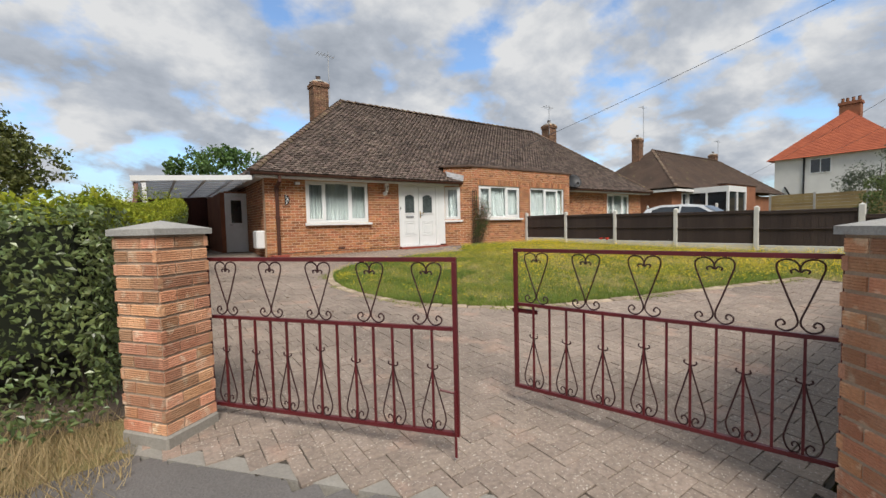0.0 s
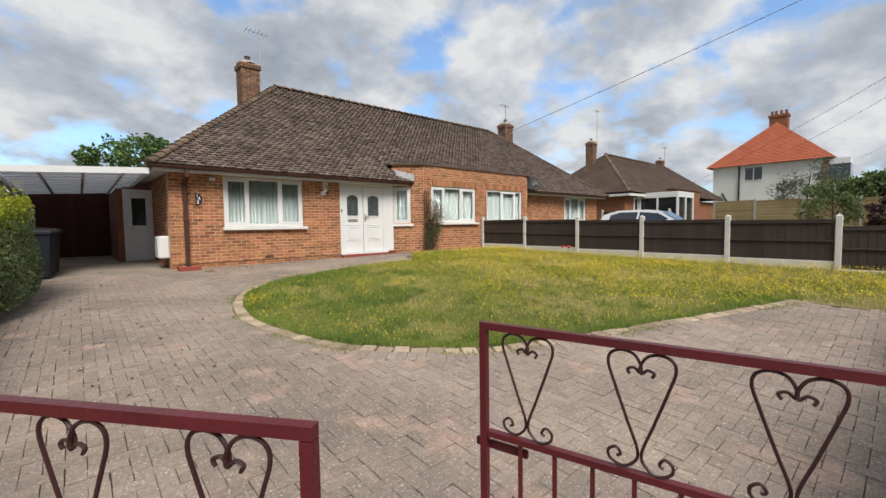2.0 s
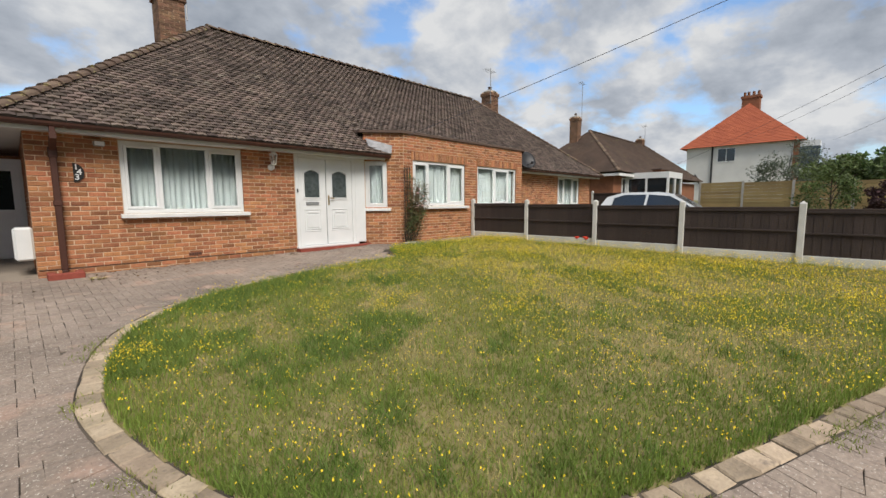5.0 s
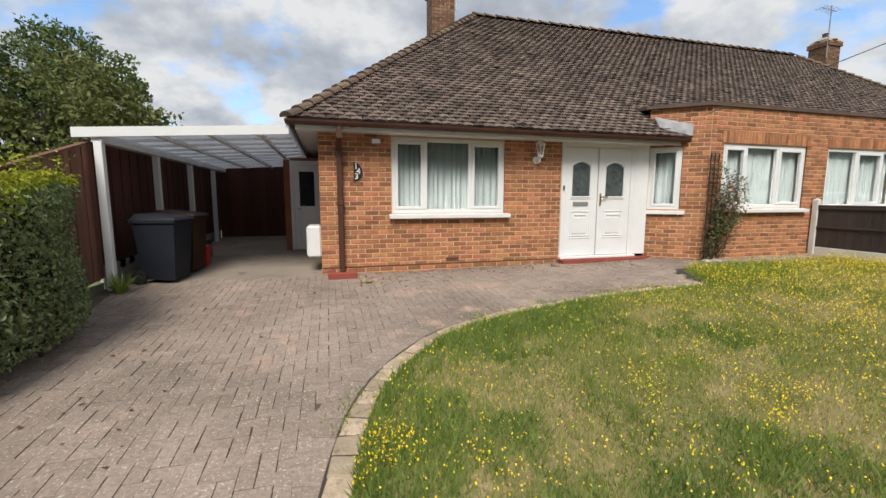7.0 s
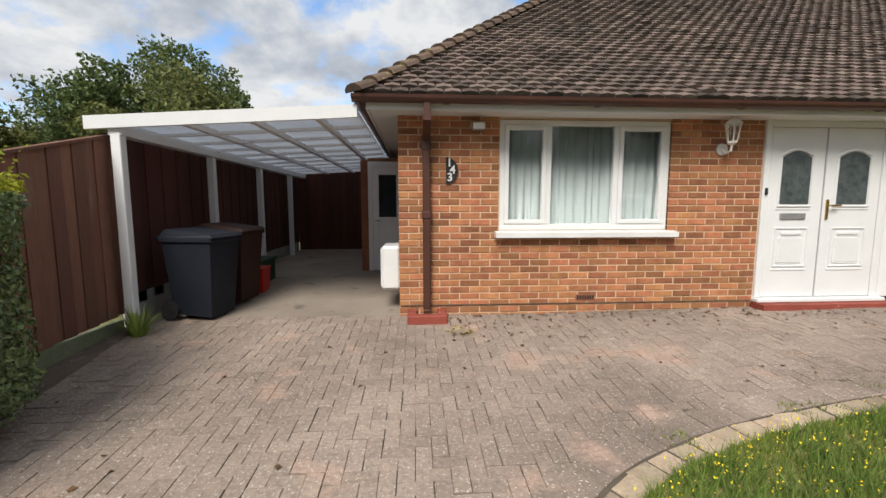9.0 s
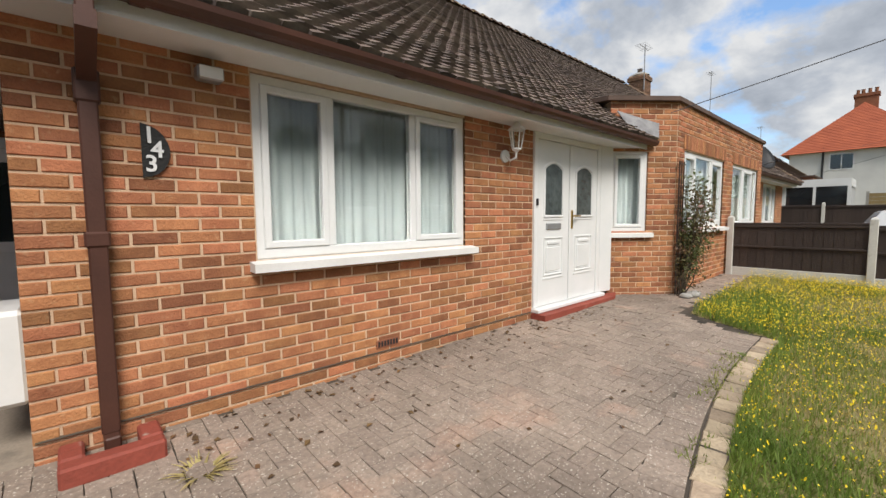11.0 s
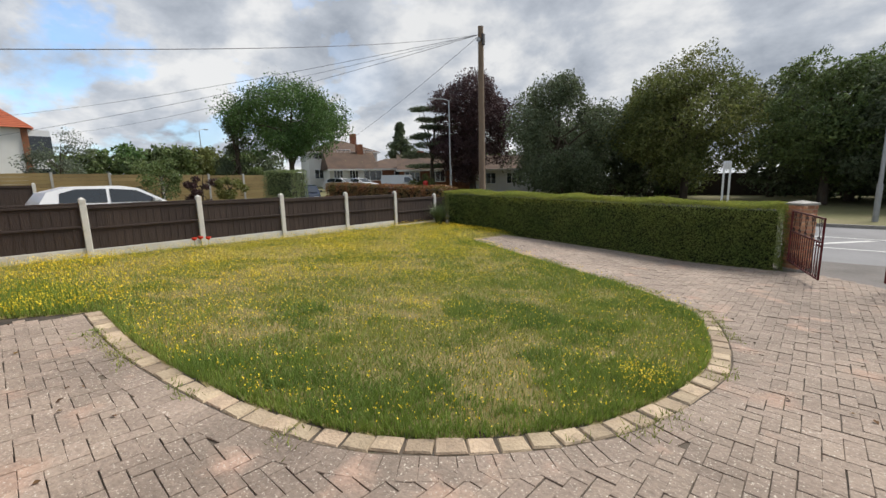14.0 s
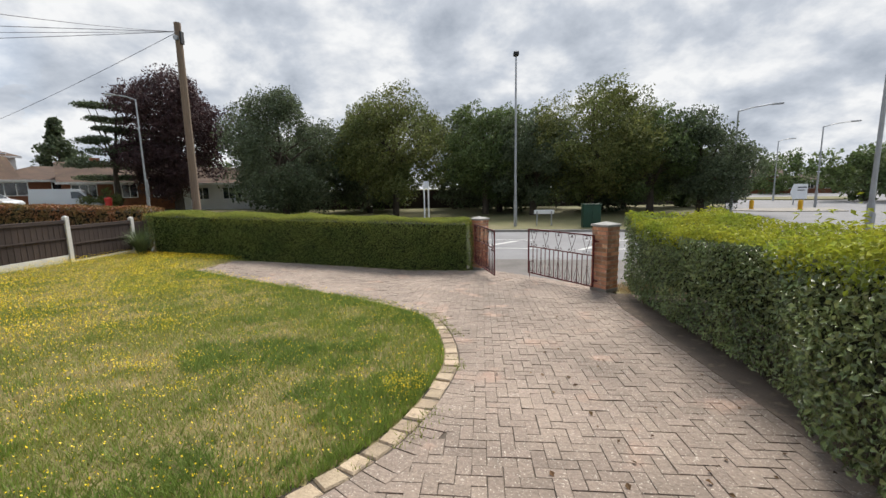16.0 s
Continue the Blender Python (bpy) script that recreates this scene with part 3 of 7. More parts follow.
# herringbone paving
A = 0.091
I, J = np.meshgrid(np.arange(-8, 142), np.arange(-2, 144))
mod = (I - J) % 4
g = 0.0017
h, v = mod == 0, mod == 2
cor = lambda x0, y0, x1, y1: np.stack([np.stack([x0, y0], -1), np.stack([x1, y0], -1), np.stack([x1, y1], -1), np.stack([x0, y1], -1)], 1)
ih, jh, iv, jv = I[h] * A, J[h] * A, I[v] * A, J[v] * A
blocks = np.concatenate([cor(ih + g, jh + g, ih + 2 * A - g, jh + A - g), cor(iv + g, jv - A + g, iv + A - g, jv + A - g)])
mid = blocks.mean(1)
SOLDIER = KERB - NORM * 0.16
ring = [*map(tuple, SOLDIER), (8.62, 0.3), (11.7, 0.1), (11.7, 11.0), (9.6, 11.05), (8.0, 11.05), (7.6, 10.36)]
ok = inside(DRIVE, mid[:, 0], mid[:, 1]) & ~inside(ring, mid[:, 0], mid[:, 1])
blocks = blocks[ok] + RNG.normal(0, 0.0016, (ok.sum(), 1, 2))
near_b = (blocks[:, :, 0].min(1) > 0.5) & (blocks[:, :, 0].max(1) < 3.0) & (blocks[:, :, 1].min(1) > 9.75) & (blocks[:, :, 1].max(1) < 11.6)
SHAPES = {}
for q in blocks[near_b]:
    c, w, d = q.mean(0), round(float(np.ptp(q[:, 0])), 3), round(float(np.ptp(q[:, 1])), 3)
    key = w > d
    if key not in SHAPES:
        mb, x, y, e = MB(), w / 2, d / 2, 0.0024
        mb.add([(-x + e, -y + e, 0), (x - e, -y + e, 0), (x - e, y - e, 0), (-x + e, y - e, 0), (-x, -y, -e), (x, -y, -e), (x, y, -e), (-x, y, -e), (-x, -y, -0.03), (x, -y, -0.03), (x, y, -0.03), (-x, y, -0.03)],
               [(0, 1, 2, 3)] + [(4 + k, 4 + (k + 1) % 4, (k + 1) % 4, k) for k in range(4)] + [(8 + k, 8 + (k + 1) % 4, 4 + (k + 1) % 4, 4 + k) for k in range(4)])
        SHAPES[key] = mb.mesh("paving_block")
        SHAPES[key].materials.append(M_BLOCK)
    ob = part("paving_block", SHAPES[key], M_BLOCK, bpy.data.objects["drive_bed"])
    ob.matrix_local = pose(c[0], c[1], gf(*c) + 0.02 + RNG.normal(0, 0.0015), math.degrees(math.atan(0.05)) + RNG.normal(0, 0.6), RNG.normal(0, 0.6), 0)
V, F = piece_mesh(blocks[~near_b], 0.02, 0.0024, 0.03)
tagged(part("paving_block", fast("paving_block", V, F), M_BLOCK, bpy.data.objects["drive_bed"]), kind="stuff")
# edging stones and the row of blocks laid against them
edge = bpy.data.objects["drive_bed"]
edging = thing("lawn_edging", (0, 0, 0), "curved row of worn buff edging stones round the lawn", "edging", kind="structure")
for k in range(len(KERB) - 1):
    q = np.array([[KERB[k] - NORM[k] * 0.005, KERB[k + 1] - NORM[k + 1] * 0.005, KERB_IN[k + 1], KERB_IN[k]]])
    q = q.mean(1, keepdims=True) + (q - q.mean(1, keepdims=True)) * np.array([0.93, 0.93])
    q += RNG.normal(0, 0.006, (1, 4, 2))
    V, F = piece_mesh(q, 0.024 + RNG.normal(0, 0.004), 0.010, 0.06)
    part("edging_stone", fast("edging_stone", V, F), M_KERB, edging)
row = []
fineK = spline([tuple(p) for p in (KERB - NORM * 0.012)], 0.096)
ft = np.gradient(fineK, axis=0)
ft /= np.linalg.norm(ft, axis=1)[:, None]
fn = np.stack([-ft[:, 1], ft[:, 0]], 1)
for k in range(len(fineK) - 1):
    row.append([fineK[k] - fn[k] * 0.2 + ft[k] * g, fineK[k + 1] - fn[k + 1] * 0.2 - ft[k] * g, fineK[k + 1] - ft[k] * g, fineK[k] + ft[k] * g])
V, F = piece_mesh(np.array(row), 0.021, 0.003, 0.03)
tagged(part("soldier_block", fast("soldier_block", V, F), M_BLOCK, edge), kind="stuff")


# ---- bungalows ----
def wall_pieces(p0, p1, z0, z1, holes, shift=0.0):
    """Bricks of a wall from p0 to p1: rows of (along, length, z) with gaps for the holes (u0, u1, z0, z1)."""
    length = math.dist(p0, p1)
    out, rows = [], int((z1 - z0) / 0.075) + 1
    for r in range(rows):
        z = z0 + r * 0.075
        spans = [(0.0, length)]
        for a, b, c, d in holes:
            if z + 0.065 > c + 0.02 and z < d - 0.02:
                spans = [s for u, w in spans for s in ((u, min(w, a)), (max(u, b), w)) if s[1] - s[0] > 0.02]
        off = (r % 2) * 0.1125 + shift
        for u, w in spans:
            cuts = [u] + [c for c in np.arange(off - 0.225, length + 0.3, 0.225) if u + 0.03 < c < w - 0.03] + [w]
            out += [(a, b - a - 0.012, z) for a, b in zip(cuts, cuts[1:])]
    return out


BRICKS = {}


def brick_mesh(w):
    """One brick w long, its face at y = 0, its foot at z = 0, shared by all of that length."""
    w = round(w, 2)
    if w not in BRICKS:
        m = MB()
        c = 0.005
        m.add([(0, 0.006, 0), (w, 0.006, 0), (w, 0.006, 0.0625), (0, 0.006, 0.0625), (c, 0, c), (w - c, 0, c), (w - c, 0, 0.0625 - c), (c, 0, 0.0625 - c), (0, 0.03, 0), (w, 0.03, 0), (w, 0.03, 0.0625), (0, 0.03, 0.0625)],
              [(4, 5, 6, 7), (0, 1, 5, 4), (1, 2, 6, 5), (2, 3, 7, 6), (3, 0, 4, 7), (8, 9, 1, 0), (9, 10, 2, 1), (10, 11, 3, 2), (11, 8, 0, 3)])
        BRICKS[w] = m.mesh("brick")
        BRICKS[w].materials.append(M_BRICK)
    return BRICKS[w]


def brick_wall(name, parent, p0, p1, z0, z1, holes, near=None, shift=0.0, thick=0.25, label=""):
    """A wall that faces to the right of p0 -> p1 ... its bricks stand 8 mm proud of the mortar. near(u, z): which are objects of their own."""
    d = Vector((p1[0] - p0[0], p1[1] - p0[1], 0)).normalized()
    inn = Vector((-d.y, d.x, 0))
    m = Matrix((( d.x, inn.x, 0, p0[0]), (d.y, inn.y, 0, p0[1]), (0, 0, 1, 0), (0, 0, 0, 1)))
    length = math.dist(p0, p1)
    core = MB().holed(length, 0.008, thick, z0, z1, holes, m)
    wall = part(name, core, M_MORTAR, parent, label)
    rest = MB()
    for a, w, z in wall_pieces(p0, p1, z0, z1, holes, shift):
        j = m @ pose(a, RNG.normal(0, 0.0012), z + RNG.normal(0, 0.0008), 0, 0, 0)
        if near and near(a, z):
            ob = part("brick", brick_mesh(w), M_BRICK, wall)
            ob.matrix_local = j
        else:
            me = brick_mesh(w)
            rest.add([j @ vv.co for vv in me.vertices], [tuple(pp.vertices) for pp in me.polygons])
    if rest.v:
        tagged(part("brickwork", rest, M_BRICK, wall), kind="stuff")
    return wall


def window(parent, p0, p1, z0, z1, bars, label="", opener=None, sill=True, inset=0.03, casement=(), sill_out=0.1):
    """A white window from p0 to p1 in plan; bars: places of the mullions along it, from 0 to 1."""
    d = Vector((p1[0] - p0[0], p1[1] - p0[1], 0)).normalized()
    inn = Vector((-d.y, d.x, 0))
    m = Matrix(((d.x, inn.x, 0, p0[0]), (d.y, inn.y, 0, p0[1]), (0, 0, 1, 0), (0, 0, 0, 1)))
    W = math.dist(p0, p1)
    win = part("window", MB().ring(0, W, inset, inset + 0.07, z0, z1, 0.06, 0.06, 0.07, 0.06, m), M_UPVC, parent, label)
    edges = [0.06, *[b * W for b in bars], W - 0.06]
    for b in bars:
        part("mullion", MB().box(b * W - 0.03, b * W + 0.03, inset + 0.002, inset + 0.068, z0 + 0.07, z1 - 0.06, m, 0.006), M_UPVC, win)
    for k, (a, b) in enumerate(zip(edges, edges[1:])):
        a, b = a + (0.03 if k else 0), b - (0.03 if k < len(edges) - 2 else 0)
        c, e = z0 + 0.07, z1 - 0.06
        if k in casement:
            t = 0.048
            part("casement", MB().ring(a, b, inset - 0.012, inset + 0.05, c, e, t, t, t, t, m), M_UPVC, win)
            a, b, c, e = a + t, b - t, c + t, e - t
        pane = part("pane", MB().box(a, b, inset + 0.02, inset + 0.032, c, e, m), M_GLASS, win)
        pane.visible_shadow = False
    # pleated net curtain
    n = int(W / 0.018)
    V, F = [], []
    for i in range(n + 1):
        u = 0.03 + (W - 0.06) * i / n
        w = inset + 0.135 + 0.02 * math.sin(u * 62 + 1.3 * math.sin(u * 17)) + 0.012 * math.sin(u * 23)
        V += [m @ Vector((u, w, z0 + 0.045)), m @ Vector((u, w, z1 - 0.03))]
    F = [(2 * i, 2 * i + 2, 2 * i + 3, 2 * i + 1) for i in range(n)]
    part("net_curtain", MB().add(V, F), M_NET, win, "pleated pale net curtain", True)
    # near-black board behind the curtain, standing in for the unlit room
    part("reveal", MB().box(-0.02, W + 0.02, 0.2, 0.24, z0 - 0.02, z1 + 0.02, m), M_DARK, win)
    if sill:
        s = MB().add([m @ Vector(q) for q in ((-0.05, inset + 0.02, z0), (W + 0.08, inset + 0.02, z0), (W + 0.08, inset + 0.02, z0 - 0.07), (-0.05, inset + 0.02, z0 - 0.07), (-0.05, -sill_out, z0 - 0.02), (W + 0.08, -sill_out, z0 - 0.02), (W + 0.08, -sill_out, z0 - 0.075), (-0.05, -sill_out, z0 - 0.075))],
                     [(0, 4, 5, 1), (4, 7, 6, 5), (7, 3, 2, 6), (0, 3, 7, 4), (1, 5, 6, 2), (0, 1, 2, 3)])
        part("sill", s, M_WPAINT, win, "white painted projecting sill")
    return win


SLOPE = (6.23 - 3.03) / (15.32 - 11.57)


def roof(parent, x0, x1, y0, y1, z0, rise, tiled=True, run=4.2, notch=None):
    """A hipped roof, with single tiles in courses on the front and the ends."""
    half = (y1 - y0) / 2
    zt = z0 + rise
    a, b = x0 + run, x1 - run
    ym = (y0 + y1) / 2
    P = [(x0, y0, z0), (x1, y0, z0), (x1, y1, z0), (x0, y1, z0), (a, ym, zt), (b, ym, zt)]
    front = (0, 1, 5, 4)
    if notch:
        n0, n1, nd = notch
        zn = z0 + (nd - y0) * rise / half
        P += [(n0, y0, z0), (n0 - 0.6, nd, zn), (n1 + 0.6, nd, zn), (n1, y0, z0)]
        front = (0, 6, 7, 8, 9, 1, 5, 4)
    base = part("roof", MB().add(P, [front, (1, 2, 5), (2, 3, 4, 5), (3, 0, 4)]), M_UNDER if tiled else M_FARROOF, parent, "dark brown plain tile roof with pale lichen")
    tw, gauge = 0.168, 0.105
    for face, (o, u, back, L) in enumerate((((x0, y0), (1, 0), (0, 1), x1 - x0), ((x0, y1), (0, -1), (1, 0), y1 - y0), ((x1, y0), (0, 1), (-1, 0), y1 - y0))):
        depth, other = (half, run) if face == 0 else (run, half)
        ang = math.atan2(rise, depth)
        rows = int(math.hypot(rise, depth) / gauge)
        C = []
        for r in range(rows):
            s = r * gauge
            f = s * math.cos(ang) * other / depth
            lo, hi = f, L - f
            if not tiled:
                C.append(((lo + hi) / 2, s, (hi - lo)))
                continue
            k0 = math.floor(lo / tw) + (r % 2) * 0.5
            us = np.arange(k0 * tw + tw / 2, hi, tw)
            us = us[(us > lo + 0.03) & (us < hi - 0.03)]
            if notch and face == 0 and s * math.cos(ang) + y0 < notch[2]:
                t = s * math.cos(ang) / (notch[2] - y0) * 0.6
                us = us[(us + x0 < notch[0] - t) | (us + x0 > notch[1] + t)]
            C += [(q, s, tw - 0.013) for q in us]
        C = np.array(C)
        n = len(C)
        jit = RNG.normal(0, 0.004 if tiled else 0.001, (n, 3))
        uu, ss, ww = C[:, 0] + jit[:, 0] * 0.5, C[:, 1] + jit[:, 1], C[:, 2]
        lift = 0.042 + np.abs(jit[:, 2]) * 1.6
        U, B = np.array([*u, 0.0]), np.array([*back, 0.0])
        S = B * math.cos(ang) + np.array([0, 0, math.sin(ang)])
        N = -B * math.sin(ang) + np.array([0, 0, math.cos(ang)])
        O = np.array([*o, z0])
        pts = []
        for du, dv, dn in ((-0.5, 0, 0.72), (0, 0, 1), (0.5, 0, 0.72), (-0.5, 1.5, 0.08), (0, 1.5, 0.3), (0.5, 1.5, 0.08), (-0.5, 0.03, 0.0), (0, 0.03, 0.0), (0.5, 0.03, 0.0), (-0.5, 1.5, 0.0), (0.5, 1.5, 0.0)):
            pts.append(O + (uu + du * ww)[:, None] * U + (ss + dv * gauge - 0.012)[:, None] * S + (lift * dn + (0.002 if dn else -0.002))[:, None] * N)
        V = np.stack(pts, 1).reshape(-1, 3)
        F4 = (np.arange(n)[:, None, None] * 11 + np.array([(0, 1, 4, 3), (1, 2, 5, 4), (6, 7, 1, 0), (7, 8, 2, 1), (9, 6, 0, 3), (8, 10, 5, 2)])[None]).reshape(-1, 4)
        me = fast("roof_tile", V, F4)
        me.materials.append(M_TILE if tiled else M_FARROOF)
        # front edges paler: lichen plus the light they catch, put into the colour
        if tiled:
            me.materials.append(M_TILETIP)
            me.polygons.foreach_set("material_index", np.tile([0, 0, 1, 1, 0, 0], n).astype(np.int32))
        tagged(part("roof_tile", me, None, base), kind="stuff")
    # hip and ridge tiles, each a half round
    def half_round(p, q, n, name):
        p, q = Vector(p), Vector(q)
        d = (q - p).normalized()
        side = d.cross(Vector((0, 0, 1))).normalized()
        top = side.cross(d)
        st = (q - p).length / n
        for i in range(n):
            mb = MB()
            ring0 = []
            for s, r, lf in ((i * st - 0.03, 0.125, 0.022), ((i + 1) * st, 0.10, 0.0)):
                ring0.append([p + d * s + side * math.cos(t) * r + top * (math.sin(t) * r * 0.62 + lf - 0.02) for t in np.linspace(0, math.pi, 7)])
            vs = ring0[0] + ring0[1]
            mb.add(vs, [(k, k + 1, 8 + k, 7 + k) for k in range(6)] + [tuple(range(7))])
            part(name, mb, M_RIDGE, base)
    half_round((x0, y0, z0 + 0.02), (a, ym, zt + 0.02), 30 if tiled else 12, "hip_tile")
    half_round((x1, y0, z0 + 0.02), (b, ym, zt + 0.02), 30 if tiled else 12, "hip_tile")
    half_round((a, ym, zt + 0.03), (b, ym, zt + 0.03), 36 if tiled else 14, "ridge_tile")
    return base


def chimney(parent, x, y, z0, z1, w=0.58, pots=1, aerial=0.0, side=1):
    m = MB()
    n = int((z1 - 0.12 - z0) / 0.075)
    core = part("chimney", MB().box(x - w / 2 + 0.008, x + w / 2 - 0.008, y - w / 2 + 0.008, y + w / 2 - 0.008, z0, z1 - 0.1), M_MORTAR, parent, "brown brick chimney stack")
    for r in range(n):
        z = z0 + r * 0.075
        e = 0.04 if r >= n - 2 else 0.0
        lo, hi = -w / 2 - e, w / 2 + e
        cuts = [lo, lo + (0.11 if r % 2 else 0.22), lo + (0.33 if r % 2 else 0.44), hi]
        for c, d in zip(cuts, cuts[1:]):
            m.box(x + c, x + d - 0.01, y + lo, y + lo + 0.1, z, z + 0.065)
            m.box(x + lo, x + lo + 0.09, y + c + 0.11 * (c == lo), y + d - 0.01, z, z + 0.065)
            m.box(x + hi - 0.09, x + hi, y + c + 0.11 * (c == lo), y + d - 0.01, z, z + 0.065)
    tagged(part("brickwork", m, M_STACK, core), kind="stuff")
    part("flaunching", MB().lathe([(w * 0.6, -0.1), (w * 0.55, -0.06), (0.16, 0.02)], (x, y, z1), 8), M_CONC, core)
    for k in range(pots):
        part("chimney_pot", MB().lathe([(0.10, 0), (0.11, 0.02), (0.085, 0.06), (0.085, 0.16), (0.1, 0.18), (0.07, 0.18)], (x + 0.12 * (k - (pots - 1) / 2) * 2, y, z1 - 0.02), 12), M_FARROOF if pots == 1 else M_REDROOF, core)
    if aerial:
        ax = x + side * (w / 2 + 0.03)
        a = MB().tube([(ax, y - w / 2, z1 - 0.7), (ax, y - w / 2, z1 + aerial)], 0.018, 6)
        zt = z1 + aerial - 0.12
        a.tube([(ax - 0.45, y - w / 2, zt), (ax + 0.25, y - w / 2, zt - 0.05)], 0.01, 5)
        for k in range(6):
            q = ax - 0.42 + k * 0.12
            a.tube([(q, y - w / 2 - 0.2, zt - k * 0.01), (q, y - w / 2 + 0.2, zt - k * 0.01)], 0.006, 4)
        part("tv_aerial", a, M_STEEL, core)


house = thing("semi_detached_bungalow", (0, 0, 0), "orange brick semi-detached bungalow with white windows and brown tiled roof", "house")
WY, BY, MID = 12.06, 11.44, 11.75
EX = 1.997
Z0, ZS = 0.52, 2.83
near = lambda u, z: u < 3.0 and z < 1.75
brick_wall("wall_front", house, (2.37, WY), (8.3, WY), Z0, ZS, [(1.10, 3.03, 1.585, 2.795), (4.12, 5.93, 0.3, 2.85)], near, label="orange brick front wall with pale mortar")
brick_wall("wall_angle", house, (8.3, WY), (9.09, BY), Z0, 3.46, [(0.03, 0.57, 1.62, 2.78)], label="angled brick wall of the bay")
brick_wall("wall_bay", house, (9.09, BY), (14.41, BY), Z0, 3.46, [(0.30, 2.34, 1.655, 2.82), (2.92, 4.96, 1.655, 2.82)], label="orange brick wall of the flat roofed bay")
brick_wall("wall_angle", house, (14.41, BY), (15.2, WY), Z0, 3.46, [], label="angled brick wall of the bay")
brick_wall("wall_front", house, (15.2, WY), (21.13, WY), Z0, ZS, [(2.9, 4.83, 1.585, 2.795)], label="orange brick front wall of the neighbour")
brick_wall("wall_side", house, (2.37, 18.6), (2.37, WY + 0.26), Z0, ZS, [], label="brick side wall beside the carport")
part("wall_back", MB().box(2.37, 21.13, 18.6, 18.85, 0.3, ZS).box(20.9, 21.13, WY + 0.25, 18.6, 0.3, ZS), M_FARBRICK, house)
# unseen slabs in the same near-black close off the rooms
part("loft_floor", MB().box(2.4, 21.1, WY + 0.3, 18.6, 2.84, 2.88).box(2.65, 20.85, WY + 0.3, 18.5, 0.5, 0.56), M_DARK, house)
part("bay_roof", MB().prism([(9.0, 11.40), (14.5, 11.40), (15.3, 12.05), (15.3, 13.2), (8.2, 13.2), (8.2, 12.05)], 3.46, 3.52), M_FELT, house, "brown edged flat bay roof")
# soldier brick lintels over the bay windows
for u0, u1 in ((9.34, 11.48), (11.96, 14.1)):
    lin = part("lintel", MB().box(u0 + 0.01, u1 - 0.01, BY - 0.002, BY + 0.012, 2.838, 3.035), M_MORTAR, house, "row of upright bricks over the window")
    for q in np.arange(u0, u1, 0.075):
        part("brick", MB().box(q, q + 0.065, BY - 0.006, BY + 0.02, 2.835, 3.04), M_BRICK, lin)
W1 = window(house, (3.47, WY), (5.40, WY), 1.588, 2.79, (0.288, 0.683), "three light white upvc window with net curtains", casement=(0, 2))
dg = Vector((9.09 - 8.3, BY - WY, 0)).normalized()
window(house, (8.3 + dg.x * 0.03, WY + dg.y * 0.03), (8.3 + dg.x * 0.57, WY + dg.y * 0.57), 1.62, 2.78, (), "narrow white side window of the bay", casement=(0,), sill_out=0.06)
window(house, (9.39, BY), (11.43, BY), 1.655, 2.82, (0.28, 0.66), "three light white bay window with net curtains", casement=(0, 2))
window(house, (12.01, BY), (14.05, BY), 1.655, 2.82, (0.42, 0.8), "white bay window of the neighbour", casement=(1,))
window(house, (18.1, WY), (20.03, WY), 1.588, 2.79, (0.3, 0.68), "white window of the neighbour", casement=(0, 2))
roof(house, EX, 23.5 - EX, 11.64, 20.36, 2.925, 3.485, notch=(8.86, 14.64, 12.02))
for mb in (MB().prism([(EX + 0.10, 11.74), (8.70, 11.74), (8.31, WY - 0.004), (EX + 0.10, WY - 0.004)], 2.81, 2.824), MB().prism([(14.80, 11.74), (23.4 - EX, 11.74), (23.4 - EX, WY - 0.004), (15.19, WY - 0.004)], 2.81, 2.824), MB().box(EX + 0.10, 2.366, WY, 20.2, 2.81, 2.824)):
    part("soffit", mb, M_UPVC, house, "white painted soffit")
for mb in (MB().box(EX + 0.08, 8.71, 11.715, 11.738, 2.792, 2.925), MB().box(14.79, 23.42 - EX, 11.715, 11.738, 2.792, 2.925), MB().box(EX + 0.08, EX + 0.098, 11.74, 20.3, 2.792, 2.925)):
    part("fascia", mb, M_UPVC, house, "white fascia board")


def gutter(p, q):
    p, q = Vector(p), Vector(q)
    d = (q - p).normalized()
    s = d.cross(Vector((0, 0, 1)))
    mb, n = MB(), 8
    vs = [e + s * (math.cos(t) * r) + Vector((0, 0, -math.sin(t) * r * 1.05)) for e in (p, q) for r in (0.066, 0.058) for t in np.linspace(0, math.pi, n)]
    fs = []
    for k in range(n - 1):
        fs += [(k, k + 1, 2 * n + k + 1, 2 * n + k), (n + k, 3 * n + k, 3 * n + k + 1, n + k + 1), (k, n + k, n + k + 1, k + 1), (2 * n + k, 2 * n + k + 1, 3 * n + k + 1, 3 * n + k)]
    mb.add(vs, fs)
    for c in np.arange(0.9, (q - p).length, 1.5):
        e = p + d * c
        vs = [e + d * w + s * (math.cos(t) * 0.073) + Vector((0, 0, -math.sin(t) * 0.077)) for w in (-0.03, 0.03) for t in np.linspace(0, math.pi, n)]
        mb.add(vs, [(k, k + 1, n + k + 1, n + k) for k in range(n - 1)])
    part("gutter", mb, M_GUTTER, house, "dark brown half round gutter")


gutter((EX - 0.04, 11.648, 2.912), (8.80, 11.648, 2.902))
gutter((14.7, 11.648, 2.902), (23.54 - EX, 11.648, 2.912))
gutter((EX + 0.015, 20.4, 2.905), (EX + 0.015, 11.63, 2.905))
chimney(house, 5.33, 16.0, 4.9, 7.06, aerial=1.05)
chimney(house, 18.55, 16.0, 4.9, 7.08, aerial=0.9, side=-1)
